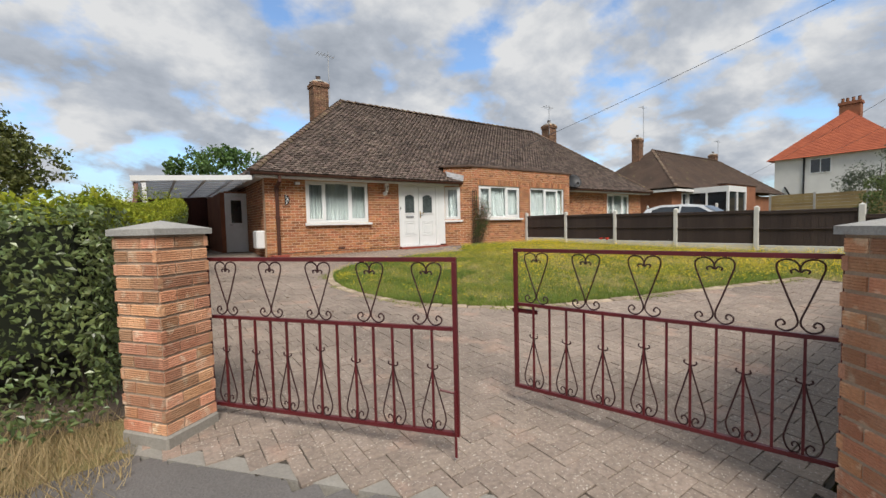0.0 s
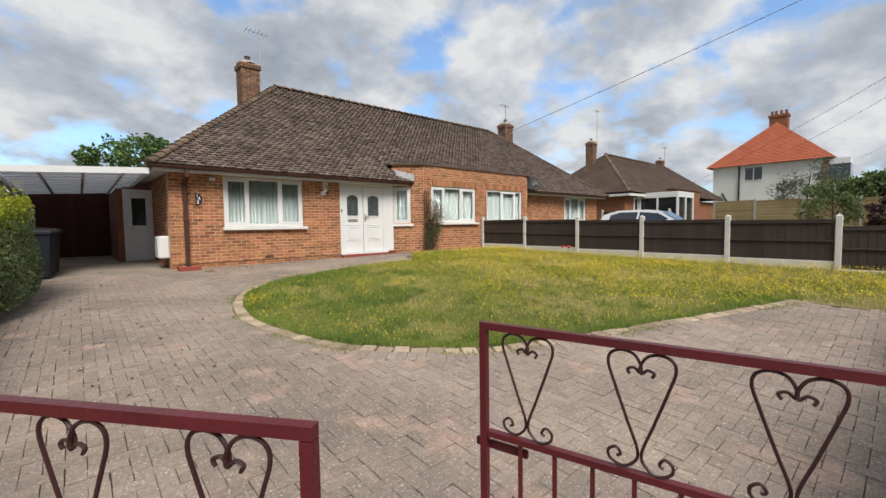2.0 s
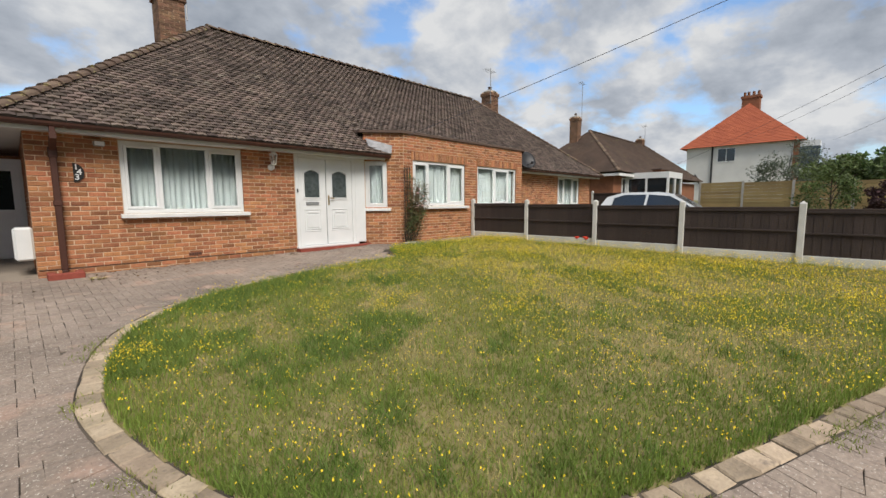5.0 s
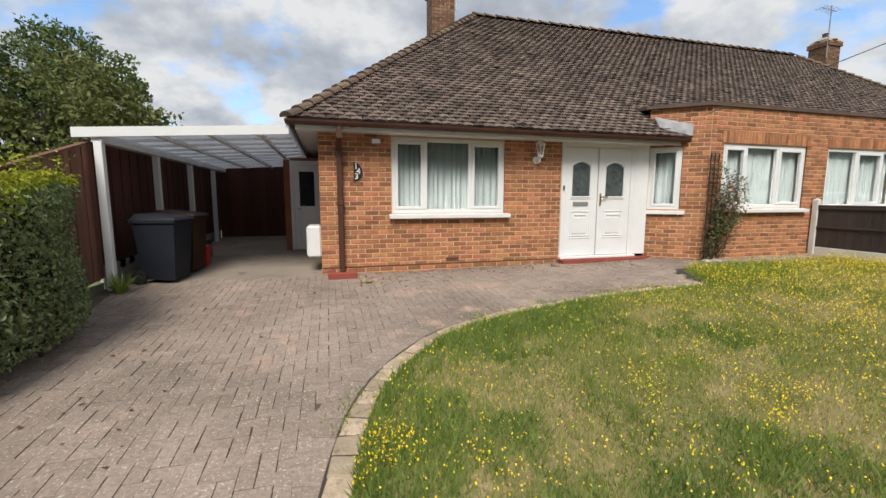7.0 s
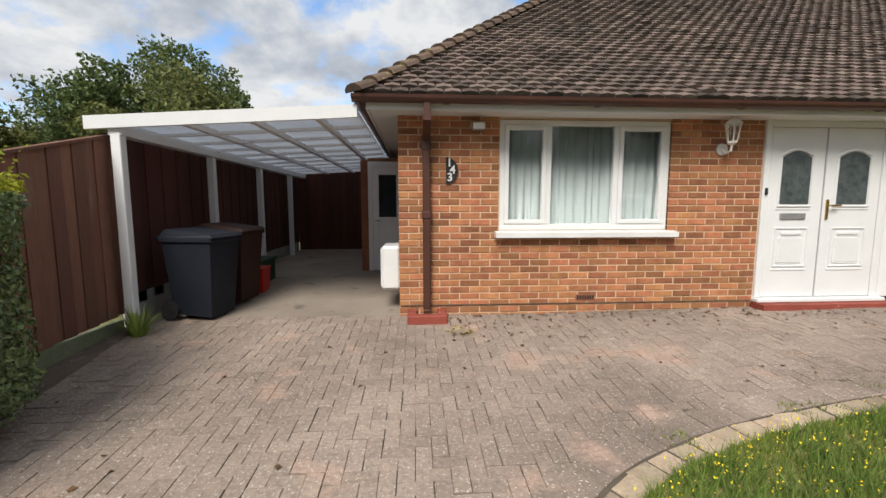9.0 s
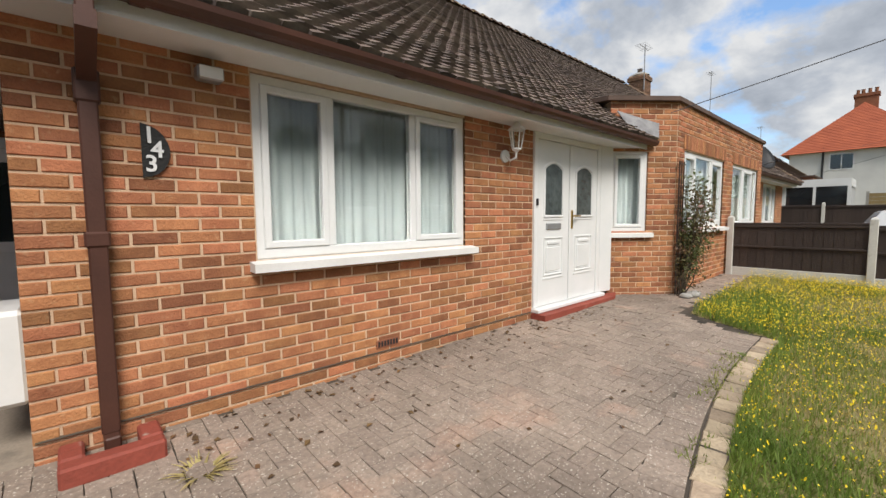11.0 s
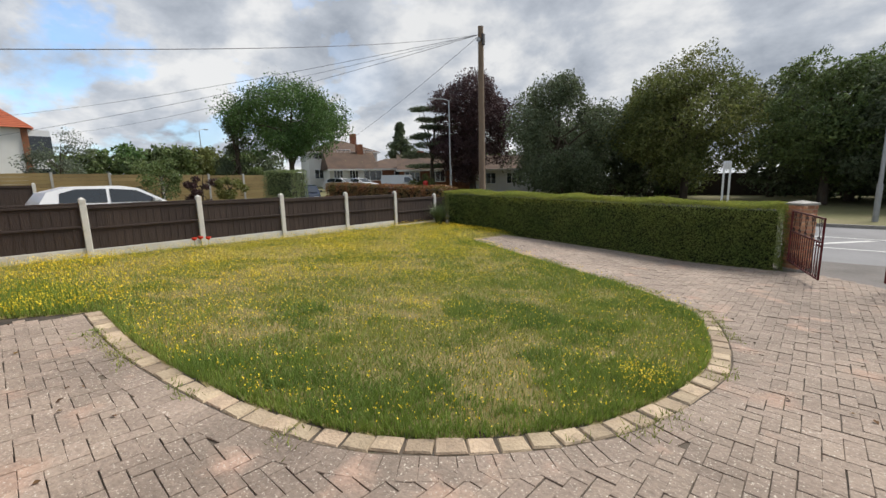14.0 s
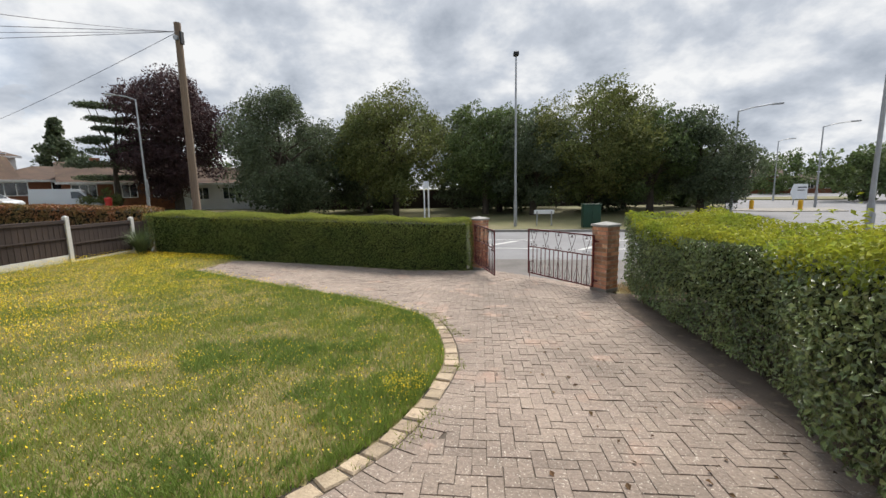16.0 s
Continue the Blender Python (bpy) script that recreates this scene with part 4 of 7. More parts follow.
# lead flashing where the eave dies into the bay
part("flashing", MB().add([(x, y, z) for dy in (0.0, 0.012) for x, y, z in ((8.30, 11.80 + dy, 3.08), (8.82, 11.60 + dy, 2.95), (8.86, 11.62 + dy, 3.16), (8.62, 11.78 + dy, 3.23), (8.32, 11.98 + dy, 3.32))], [(0, 1, 2, 3, 4), (9, 8, 7, 6, 5)]), M_LEAD, house, "crumpled grey lead flashing")
# downpipe with its hopper and brick gully surround
pipe = part("downpipe", MB().box(2.63, 2.71, 11.965, 12.045, 0.74, 2.56, None, 0.008).box(2.618, 2.722, 11.955, 12.05, 2.44, 2.60, None, 0.01).box(2.618, 2.722, 11.955, 12.05, 1.72, 1.80, None, 0.01)
            .box(2.637, 2.703, 11.62, 11.69, 2.71, 2.86, None, 0.006).add([(2.632, 11.615, 2.68), (2.708, 11.615, 2.68), (2.708, 12.0, 2.52), (2.632, 12.0, 2.52), (2.632, 11.615, 2.76), (2.708, 11.615, 2.76), (2.708, 12.03, 2.59), (2.632, 12.03, 2.59)], [(3, 2, 1, 0), (4, 5, 6, 7), (0, 1, 5, 4), (3, 0, 4, 7), (1, 2, 6, 5), (2, 3, 7, 6)]), M_GUTTER, house, "dark brown square downpipe")
part("shoe", MB().box(2.635, 2.705, 11.90, 12.03, 0.66, 0.745, None, 0.008), M_GUTTER, pipe)
gully = thing("gully_surround", (2.67, 11.9, gf(2.67, 11.9)), "low red painted brick surround of the drain", "drain surround")
for x0, x1, y0, y1 in ((-0.21, 0.21, -0.15, -0.05), (-0.21, -0.11, -0.04, 0.15), (0.11, 0.21, -0.04, 0.15)):
    part("brick", MB().box(x0, x1, y0, y1, 0.0, 0.105, None, 0.012), M_REDSTEP, gully)
# outdoor concrete plinth line
part("plinth_line", MB().box(2.38, 6.45, WY - 0.012, WY + 0.01, 0.755, 0.762), M_JOINT, house)


# ---- front door ----
DZ = 0.79
door = part("door", MB().box(6.49, 6.56, WY - 0.02, WY + 0.06, DZ, 2.81, None, 0.006).box(7.93, 8.02, WY - 0.02, WY + 0.06, DZ, 2.81, None, 0.006).box(6.56, 7.93, WY - 0.02, WY + 0.06, 2.74, 2.81, None, 0.006).box(6.47, 8.05, WY - 0.10, WY + 0.06, DZ - 0.045, DZ, None, 0.008), M_UPVC, house, "white double front door with leaded panes")
part("side_panel", MB().add([(8.02, WY - 0.02, DZ), (8.28, WY - 0.06, DZ), (8.28, WY + 0.06, DZ), (8.02, WY + 0.06, DZ), (8.02, WY - 0.02, 2.81), (8.28, WY - 0.06, 2.81), (8.28, WY + 0.06, 2.81), (8.02, WY + 0.06, 2.81)], [(0, 1, 5, 4), (1, 2, 6, 5), (4, 5, 6, 7), (3, 0, 4, 7)]), M_UPVC, door)


def arch(x0, x1, z0, z1, rise, y, d, t=None):
    """A panel with an arched head; with t a moulding of that width."""
    n = 9
    top = [(x0 + (x1 - x0) * k / n, z1 + rise * math.sin(math.pi * k / n) - rise * 0.3) for k in range(n + 1)]
    outline = [(x0, z0), (x1, z0), *top[::-1]]
    if t is None:
        vs = [(x, y, z) for x, z in outline] + [(x, y + d, z) for x, z in outline]
        k = len(outline)
        return MB().add(vs, [tuple(range(k)), tuple(range(k, 2 * k))[::-1]] + [(i, (i + 1) % k, k + (i + 1) % k, k + i) for i in range(k)])
    return MB().tube([(x, y, z) for x, z in outline] + [(x0, y, z0), (x1, y, z0)], t, 6)


for x0, x1, first in ((6.565, 7.225, True), (7.245, 7.925, False)):
    leaf = part("door_leaf", MB().box(x0, x1, WY - 0.012, WY + 0.045, DZ + 0.005, 2.735, None, 0.006), M_UPVC, door)
    w = x1 - x0
    a, b = x0 + 0.16 * w + 0.02, x1 - 0.16 * w - 0.02
    a, b = (x0 + 0.14, x1 - 0.17) if first else (x0 + 0.15, x1 - 0.16)
    part("glazing", arch(a, b, 1.875, 2.425, 0.07, WY - 0.018, 0.01), M_OBSC, leaf, "dark leaded obscure glass")
    part("moulding", arch(a - 0.02, b + 0.02, 1.855, 2.445, 0.07, WY - 0.014, 0, 0.018), M_UPVC, leaf)
    part("moulding", MB().tube([(a - 0.02, WY - 0.013, 1.16), (b + 0.02, WY - 0.013, 1.16), (b + 0.02, WY - 0.013, 1.60), (a - 0.02, WY - 0.013, 1.60), (a - 0.02, WY - 0.013, 1.16), (b + 0.02, WY - 0.013, 1.16)], 0.013, 5), M_UPVC, leaf)
    part("panel", MB().box(a + 0.02, b - 0.02, WY - 0.022, WY - 0.005, 1.19, 1.50, None, 0.015).box(a + 0.05, b - 0.05, WY - 0.026, WY - 0.005, 1.52, 1.56, None, 0.008), M_UPVC, leaf)
    for z in (1.81, 1.105):
        part("rail", MB().box(a - 0.04, b + 0.04, WY - 0.02, WY - 0.005, z, z + 0.025, None, 0.005), M_UPVC, leaf)
    if first:
        part("letterbox", MB().box(a + 0.02, b - 0.02, WY - 0.03, WY - 0.005, 1.70, 1.775, None, 0.008), M_STEEL, leaf, "grey metal letterbox")
    else:
        hd = MB().box(x0 + 0.03, x0 + 0.062, WY - 0.03, WY - 0.01, 1.70, 1.93, None, 0.006)
        hd.tube([(x0 + 0.046, WY - 0.03, 1.86), (x0 + 0.046, WY - 0.07, 1.86), (x0 + 0.16, WY - 0.07, 1.86)], 0.011, 8)
        part("handle", hd, M_BRASS, leaf, "brass lever handle")
part("doorbell", MB().box(6.515, 6.54, WY - 0.045, WY - 0.018, 1.98, 2.06, None, 0.005), M_BLACK, door)
step = thing("door_step", (7.3, 12.0, gf(7.3, 12.0)), "low red painted doorstep", "step")
part("tread", MB().prism([(-0.84, -0.14), (0.86, -0.14), (1.12, -0.02), (1.0, 0.05), (-0.84, 0.05)], 0.0, DZ - 0.045 - gf(7.3, 12.0) - 0.003), M_REDSTEP, step)


# ---- gate pillars and gates ----
def pillar(place, turn, courses, label):
    ob = thing("gate_pillar", place, label, "gate pillar", "gate pillars", turn=turn)
    W, z0 = 0.335, 0.08
    part("footing", MB().box(-0.178, 0.178, -0.178, 0.178, -0.1, z0, None, 0.012), M_KCONC, ob)
    core = part("core", MB().box(-W / 2 + 0.008, W / 2 - 0.008, -W / 2 + 0.008, W / 2 - 0.008, z0, z0 + courses * 0.075), M_PMORTAR, ob, "pale mortar core")
    for r in range(courses):
        z = z0 + r * 0.075
        for side in range(4):
            # headers and stretchers turn the corner by turns
            spans = [(-0.1675, 0.045), (0.055, 0.158)] if (r + side) % 2 else [(-0.157, -0.06), (-0.05, 0.1675)]
            for a, b in spans:
                m = MB()
                n = 5
                # combed face: shallow grooves along the brick
                prof = []
                for k in range(n):
                    prof += [(0.0, 0.003 + k * 0.0122), (0.0, 0.009 + k * 0.0122), (0.0035, 0.0115 + k * 0.0122)]
                j = RNG.normal(0, 0.0015)
                vs = [(x, -W / 2 + d + j, z + min(h, 0.065)) for x in (a, b) for d, h in prof]
                q = len(prof)
                fs = [(k, q + k, q + k + 1, k + 1) for k in range(q - 1)]
                vs += [(a, -W / 2 + 0.03, z), (b, -W / 2 + 0.03, z), (b, -W / 2 + 0.03, z + 0.065), (a, -W / 2 + 0.03, z + 0.065)]
                e = 2 * q
                fs += [(e, e + 1, q, 0), (e + 3, q - 1, 2 * q - 1, e + 2), tuple(range(q)) + (e + 3, e), tuple(range(2 * q - 1, q - 1, -1)) + (e + 1, e + 2)]
                t = pose(0, 0, 0, 0, 0, 90 * side)
                part("brick", MB().add([t @ Vector(v) for v in vs], fs), M_PILLAR, ob)
    zt = z0 + courses * 0.075
    c = 0.186
    part("coping", MB().add([(-c, -c, zt), (c, -c, zt), (c, c, zt), (-c, c, zt), (-c, -c, zt + 0.035), (c, -c, zt + 0.035), (c, c, zt + 0.035), (-c, c, zt + 0.035), (0, 0, zt + 0.085)],
                            [(3, 2, 1, 0), (0, 1, 5, 4), (1, 2, 6, 5), (2, 3, 7, 6), (3, 0, 4, 7), (4, 5, 8), (5, 6, 8), (6, 7, 8), (7, 4, 8)]), M_CONC, ob, "weathered concrete coping stone")
    return ob


PL, PR = (-0.12, 3.15), (2.18, 0.39)
pillar((*PL, gf(*PL)), 37, 15, "rustic orange brick gate pillar beside the privet hedge")
pillar((*PR, gf(*PR)), -38, 16, "rustic orange brick gate pillar beside the conifer hedge")


def curl(c, r, a0, a1, n=10, shrink=0.35):
    return [(c[0] + math.cos(a) * r * (1 - (1 - shrink) * k / n), c[1] + math.sin(a) * r * (1 - (1 - shrink) * k / n)) for k in range(n + 1) for a in (a0 + (a1 - a0) * k / n,)]


def smooth2(pts, n=5):
    P = [pts[0], *pts, pts[-1]]
    out = []
    for k in range(1, len(P) - 2):
        for t in (i / n for i in range(n)):
            a, b, c, d = (np.array(P[k + q]) for q in (-1, 0, 1, 2))
            out.append(tuple(0.5 * (2 * b + (c - a) * t + (2 * a - 5 * b + 4 * c - d) * t**2 + (3 * b - a - 3 * c + d) * t**3)))
    return out + [P[-1]]


def gate(hinge, free, z, label, bolt):
    L = math.dist(hinge, free)
    ob = thing("garden_gate", (*hinge, z), label, "gate", "entrance gates", turn=math.degrees(math.atan2(free[1] - hinge[1], free[0] - hinge[0])))
    H, mid, b = 0.965, 0.585, 0.012
    part("frame", MB().box(0, L, -b, b, 0.004, 0.026).box(0, L, -b, b, H - 0.024, H).box(0, 0.024, -b, b, 0.026, H - 0.026).box(L - 0.024, L, -b, b, 0.026, H - 0.026), M_GATE, ob)
    part("mid_rail", MB().box(0.028, L - 0.028, -b, b, mid - 0.010, mid + 0.010), M_GATE, ob)
    n = 14
    for k in range(1, n):
        x = 0.028 + (L - 0.056) * k / n
        part("baluster", MB().box(x - 0.006, x + 0.006, -0.006, 0.006, 0.024, mid - 0.008), M_GATE, ob)
        if k % 2:
            tall = 0.05 if k == 7 else 0.0
            half = smooth2([(0.026, 0.385 + tall), (0.03, 0.372 + tall), (0.018, 0.362 + tall), (0.005, 0.35 + tall), (0.03, 0.25), (0.066, 0.12), (0.068, 0.075), (0.05, 0.035), (0.02, 0.03), (0.01, 0.055), (0.025, 0.078), (0.04, 0.068), (0.036, 0.055)])
            sc = MB()
            for s in (-1, 1):
                sc.tube([(x + s * u, -0.004 * s, w) for u, w in half], 0.0042, 5)
            part("scroll", sc, M_SCROLL, ob)
    for k in range(5):
        x = L * (k + 0.5) / 5
        h = H - 0.026 - mid - 0.012
        w = 0.085
        half = smooth2([(0.028, 0.80), (0.034, 0.835), (0.018, 0.855), (0.002, 0.82), (0.0, 0.88), (0.018, 0.965), (0.05, 0.99), (0.078, 0.955), (0.085, 0.87), (0.07, 0.72), (0.035, 0.42), (0.005, 0.16), (0.02, 0.05), (0.048, 0.01), (0.078, 0.05), (0.082, 0.12), (0.062, 0.16), (0.05, 0.11), (0.06, 0.085)])
        ht = MB()
        for s in (-1, 1):
            ht.tube([(x + s * u, -0.004 * s, mid + 0.012 + v * h) for u, v in half], 0.0045, 5)
        part("heart_scroll", ht, M_SCROLL, ob)
    if bolt:
        part("drop_bolt", MB().tube([(L - 0.014, -0.03, 0.26), (L - 0.014, -0.03, -0.095)], 0.008, 6).tube([(L - 0.014, -0.03, 0.25), (L - 0.09, -0.05, 0.27)], 0.007, 6), M_GATE, ob)
    else:
        part("latch", MB().box(L - 0.16, L + 0.03, -0.03, -0.014, 0.52, 0.55, None, 0.004), M_GATE, ob)
    for q in (0.1, 0.82):
        part("hinge", MB().tube([(-0.005, 0, q), (-0.005, 0, q + 0.06)], 0.014, 8).box(-0.09, 0.0, -0.006, 0.006, q + 0.02, q + 0.045), M_GATE, ob)
    return ob


gate((0.10, 3.24), (1.122, 1.90), 0.265, "half open maroon wrought iron gate with heart scrolls and drop bolt", True)
gate((2.29, 0.62), (1.852, 2.21), 0.265, "open maroon wrought iron gate with heart scrolls and latch", False)


# ---- boundary fence ----
FX = 11.72
POSTS = [11.36, 9.51, 7.63, 5.80, 3.93, 2.13, 0.35]


def fence_run(posts, x, label, top=1.1):
    """A run of panels between concrete posts along y."""
    fence = thing("garden_fence", (0, 0, 0), label, "fence")
    for y in posts:
        z = gf(x, y)
        part("post", MB().box(-0.05, 0.05, -0.05, 0.05, -0.1, top - 0.02, None, 0.008).add([(-0.045, -0.045, top - 0.02), (0.045, -0.045, top - 0.02), (0.045, 0.045, top - 0.02), (-0.045, 0.045, top - 0.02), (0, 0, top + 0.015)], [(0, 1, 4), (1, 2, 4), (2, 3, 4), (3, 0, 4)]), M_PALECONC, fence, "pale concrete post").matrix_local = pose(x, y, z)
    for y1, y0 in zip(posts, posts[1:]):
        z = min(gf(x, y0), gf(x, y1))
        L = y1 - y0 - 0.1
        part("gravel_board", MB().box(-0.02, 0.02, 0, L, -0.02, 0.2, None, 0.006), M_PALECONC, fence, "pale concrete gravel board").matrix_local = pose(x, y0 + 0.05, z)
        panel = part("panel", MB().box(-0.035, 0.03, 0, L, top - 0.12, top - 0.085, None, 0.004).box(-0.04, -0.018, 0, L, 0.57, 0.605, None, 0.004).box(-0.038, -0.018, 0, L, top - 0.165, top - 0.125, None, 0.004), M_FENCE, fence)
        panel.matrix_local = pose(x, y0 + 0.05, z)
        for i in range(14):
            a, b = L * i / 14, L * (i + 1) / 14 + 0.012
            part("board", MB().add([(-0.008, a, 0.2), (-0.014, b, 0.2), (-0.004, b, 0.2), (0.004, a, 0.2), (-0.008, a, top - 0.12), (-0.014, b, top - 0.12), (-0.004, b, top - 0.12), (0.004, a, top - 0.12)],
                                [(0, 1, 5, 4), (4, 5, 6, 7), (1, 2, 6, 5), (3, 0, 4, 7), (2, 3, 7, 6), (0, 3, 2, 1)]), M_FENCE, panel)
    return fence


bf = fence_run(POSTS, FX, "dark brown stained timber panel fence with concrete posts")
part("panel", MB().box(FX - 0.02, FX + 0.012, -0.2, 0.29, gf(FX, 0.3) + 0.0, gf(FX, 0.3) + 0.98), M_FENCE, bf)


# ---- hedges ----
def wobble(P, s=1.0):
    return 0.5 * (np.sin(P[:, 0] * 3.1 * s + 1.1 * np.sin(P[:, 1] * 2.3 * s)) + np.sin(P[:, 1] * 4.3 * s + P[:, 2] * 3.7 * s) * 0.6 + np.sin(P[:, 2] * 6.1 * s + P[:, 0] * 5.2 * s) * 0.5)


def hedge(name, line, depth, z0, tops, label, leaf, density, mats, amp=0.05, ends=(True, True), foot=0.15, kind_leaf=0.55, depth_in=0.10, shoots=0):
    """A clipped hedge along a line in plan; the body lies to the right of the line by depth. tops: height at both ends."""
    line = np.array(line, float)
    ob = thing(name, (0, 0, 0), label, "hedge")
    seg = np.diff(line, axis=0)
    length = np.linalg.norm(seg, axis=1)
    cum = np.r_[0, np.cumsum(length)]
    tot = cum[-1]

    def at(s):
        return np.stack([np.interp(s, cum, line[:, 0]), np.interp(s, cum, line[:, 1])], 1)

    def right(s):
        d = at(np.minimum(s + 0.05, tot)) - at(np.maximum(s - 0.05, 0))
        d /= np.linalg.norm(d, axis=1)[:, None]
        return np.stack([d[:, 1], -d[:, 0]], 1)

    def topz(s):
        return np.interp(s, np.linspace(0, tot, len(tops)), tops)

    # near-black body painted as the shade inside, a little smaller than the leaf shell
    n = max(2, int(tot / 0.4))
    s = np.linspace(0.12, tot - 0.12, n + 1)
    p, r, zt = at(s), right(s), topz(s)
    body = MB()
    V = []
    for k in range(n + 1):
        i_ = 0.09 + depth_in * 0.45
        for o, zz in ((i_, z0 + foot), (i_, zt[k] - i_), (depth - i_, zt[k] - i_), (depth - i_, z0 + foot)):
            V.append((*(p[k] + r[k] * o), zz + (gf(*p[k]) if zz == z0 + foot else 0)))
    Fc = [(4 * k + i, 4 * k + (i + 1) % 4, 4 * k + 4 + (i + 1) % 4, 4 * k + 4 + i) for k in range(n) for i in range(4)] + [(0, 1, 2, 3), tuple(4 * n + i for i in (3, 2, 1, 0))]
    part("branch_mass", body.add(V, Fc), M_HEDGESHADE, ob)
    # stems
    st = MB()
    for q in np.arange(0.2, tot - 0.1, 0.45):
        for o in (0.25, depth * 0.6):
            c = at(np.array([q]))[0] + right(np.array([q]))[0] * o + RNG.normal(0, 0.04, 2)
            g0 = gf(*c)
            st.tube([(c[0], c[1], g0 - 0.03), (c[0] + RNG.normal(0, 0.04), c[1] + RNG.normal(0, 0.04), g0 + foot + 0.35)], 0.014, 5)
    tagged(part("stem", st, M_BARK, ob), kind="stuff")
    shells = []
    hgt = float(np.mean(tops)) - z0
    for which, area in (("in", tot * hgt), ("out", tot * hgt * 0.6), ("top", tot * depth), ("a", depth * hgt), ("b", depth * hgt)):
        if which == "a" and not ends[0] or which == "b" and not ends[1]:
            continue
        m = int(area * density * (0.6 if which in ("a", "b") else 1.0))
        q, h = RNG.uniform(0, tot, m), RNG.uniform(0, 1, m)
        if which == "a":
            q[:] = 0.0
        if which == "b":
            q[:] = tot
        p, r, zt = at(q), right(q), topz(q)
        d3 = np.stack([-r[:, 1], r[:, 0]], 1)
        gl = gz(p[:, 0], p[:, 1]) + foot * 0.5
        if which in ("in", "out"):
            zz = gl + h * (zt - gl)
            o = np.where(zt - zz < 0.12, 0.06 * (1 - (zt - zz) / 0.12), 0.0)
            o = o if which == "in" else depth - o
            nrm = np.concatenate([-r if which == "in" else r, np.full((m, 1), 0.35)], 1)
            C = np.concatenate([p + r * o[:, None], zz[:, None]], 1)
        elif which == "top":
            o = h * depth
            C = np.concatenate([p + r * o[:, None], (zt - 0.03 * (np.abs(h - 0.5) * 2) ** 4)[:, None]], 1)
            nrm = np.tile([0.0, 0.0, 1.0], (m, 1))
        else:
            zz = gl + h * (zt - gl)
            C = np.concatenate([p + r * RNG.uniform(0, depth, m)[:, None], zz[:, None]], 1)
            nrm = np.concatenate([d3 if which == "a" else -d3, np.full((m, 1), 0.3)], 1)
        C = C + nrm * (wobble(C) * amp - np.abs(RNG.normal(0, depth_in * 0.45, m)))[:, None]
        shells.append((C, nrm, zt))
    if shoots:
        # soft new twigs that stand out of the clipped top
        q, o = RNG.uniform(0, tot * 0.45, shoots // 6), RNG.uniform(0, depth, shoots // 6)
        p = at(q) + right(q) * o[:, None]
        lean = RNG.normal(0, 0.25, (len(q), 2))
        for f in (0.02, 0.06, 0.10, 0.14, 0.18, 0.22):
            hh = RNG.uniform(0.4, 1.1, len(q)) * f
            C = np.concatenate([p + lean * hh[:, None] + RNG.normal(0, 0.015, (len(q), 2)), (topz(q) + hh)[:, None]], 1)
            shells.append((C, np.tile([0.0, 0.0, 1.0], (len(q), 1)), topz(q)))
    C, N, ZT = (np.concatenate([q[i] for q in shells]) for i in range(3))
    # leaves near the top take the second material, in uneven patches
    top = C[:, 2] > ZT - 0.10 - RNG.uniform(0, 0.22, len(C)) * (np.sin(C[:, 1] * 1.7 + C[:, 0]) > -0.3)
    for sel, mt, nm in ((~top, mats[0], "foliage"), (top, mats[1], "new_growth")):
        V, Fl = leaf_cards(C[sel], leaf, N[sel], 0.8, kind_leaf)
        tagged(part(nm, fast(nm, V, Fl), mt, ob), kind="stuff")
    return ob


hedge("privet_hedge", [(-0.10, 10.52), (0.24, 10.2), (0.36, 9.65), (0.32, 9.0), (0.12, 8.2), (-0.12, 7.3), (-0.16, 6.4), (-0.16, 4.6), (-0.38, 3.42)], 1.5, 0.15, (2.04, 2.06, 1.84, 1.70, 1.64, 1.60, 1.62, 1.67), "clipped green privet hedge with yellowish fresh tips along the drive", 0.043, 2500, (M_PRIVET, M_PRIVTOP), 0.10, foot=0.34, depth_in=0.26, shoots=900)
hedge("conifer_hedge", [(2.36, 0.60), (3.1, 0.74), (5.0, 0.60), (8.1, 0.30), (11.6, 0.0)], 1.15, 0.0, (1.33, 1.42, 1.52, 1.62), "close clipped dense green conifer hedge along the street", 0.035, 4200, (M_CONIF, M_CONTOP), 0.055, kind_leaf=0.35, foot=0.0)
hedge("photinia_hedge", [(12.3, -0.45), (16, -0.9), (21.5, -1.6)], 1.0, 0.3, (1.72, 1.85, 2.0), "red tipped clipped hedge before the neighbour's garden", 0.09, 500, (M_LEAFR, M_LEAFR), 0.06)


# ---- lawn growth ----
def noise2(x, y, s, seed):
    r = np.random.default_rng(seed)
    t = np.zeros_like(x)
    for k in range(6):
        a, ph, f = r.uniform(0, 6.28), r.uniform(0, 6.28), s * r.uniform(0.5, 1.8)
        t += np.sin((x * math.cos(a) + y * math.sin(a)) * f + ph)
    return t / 6


def scatter(poly, n):
    P = np.array(poly)
    X, Y = RNG.uniform(P[:, 0].min(), P[:, 0].max(), n), RNG.uniform(P[:, 1].min(), P[:, 1].max(), n)
    ok = inside(poly, X, Y)
    return X[ok], Y[ok]


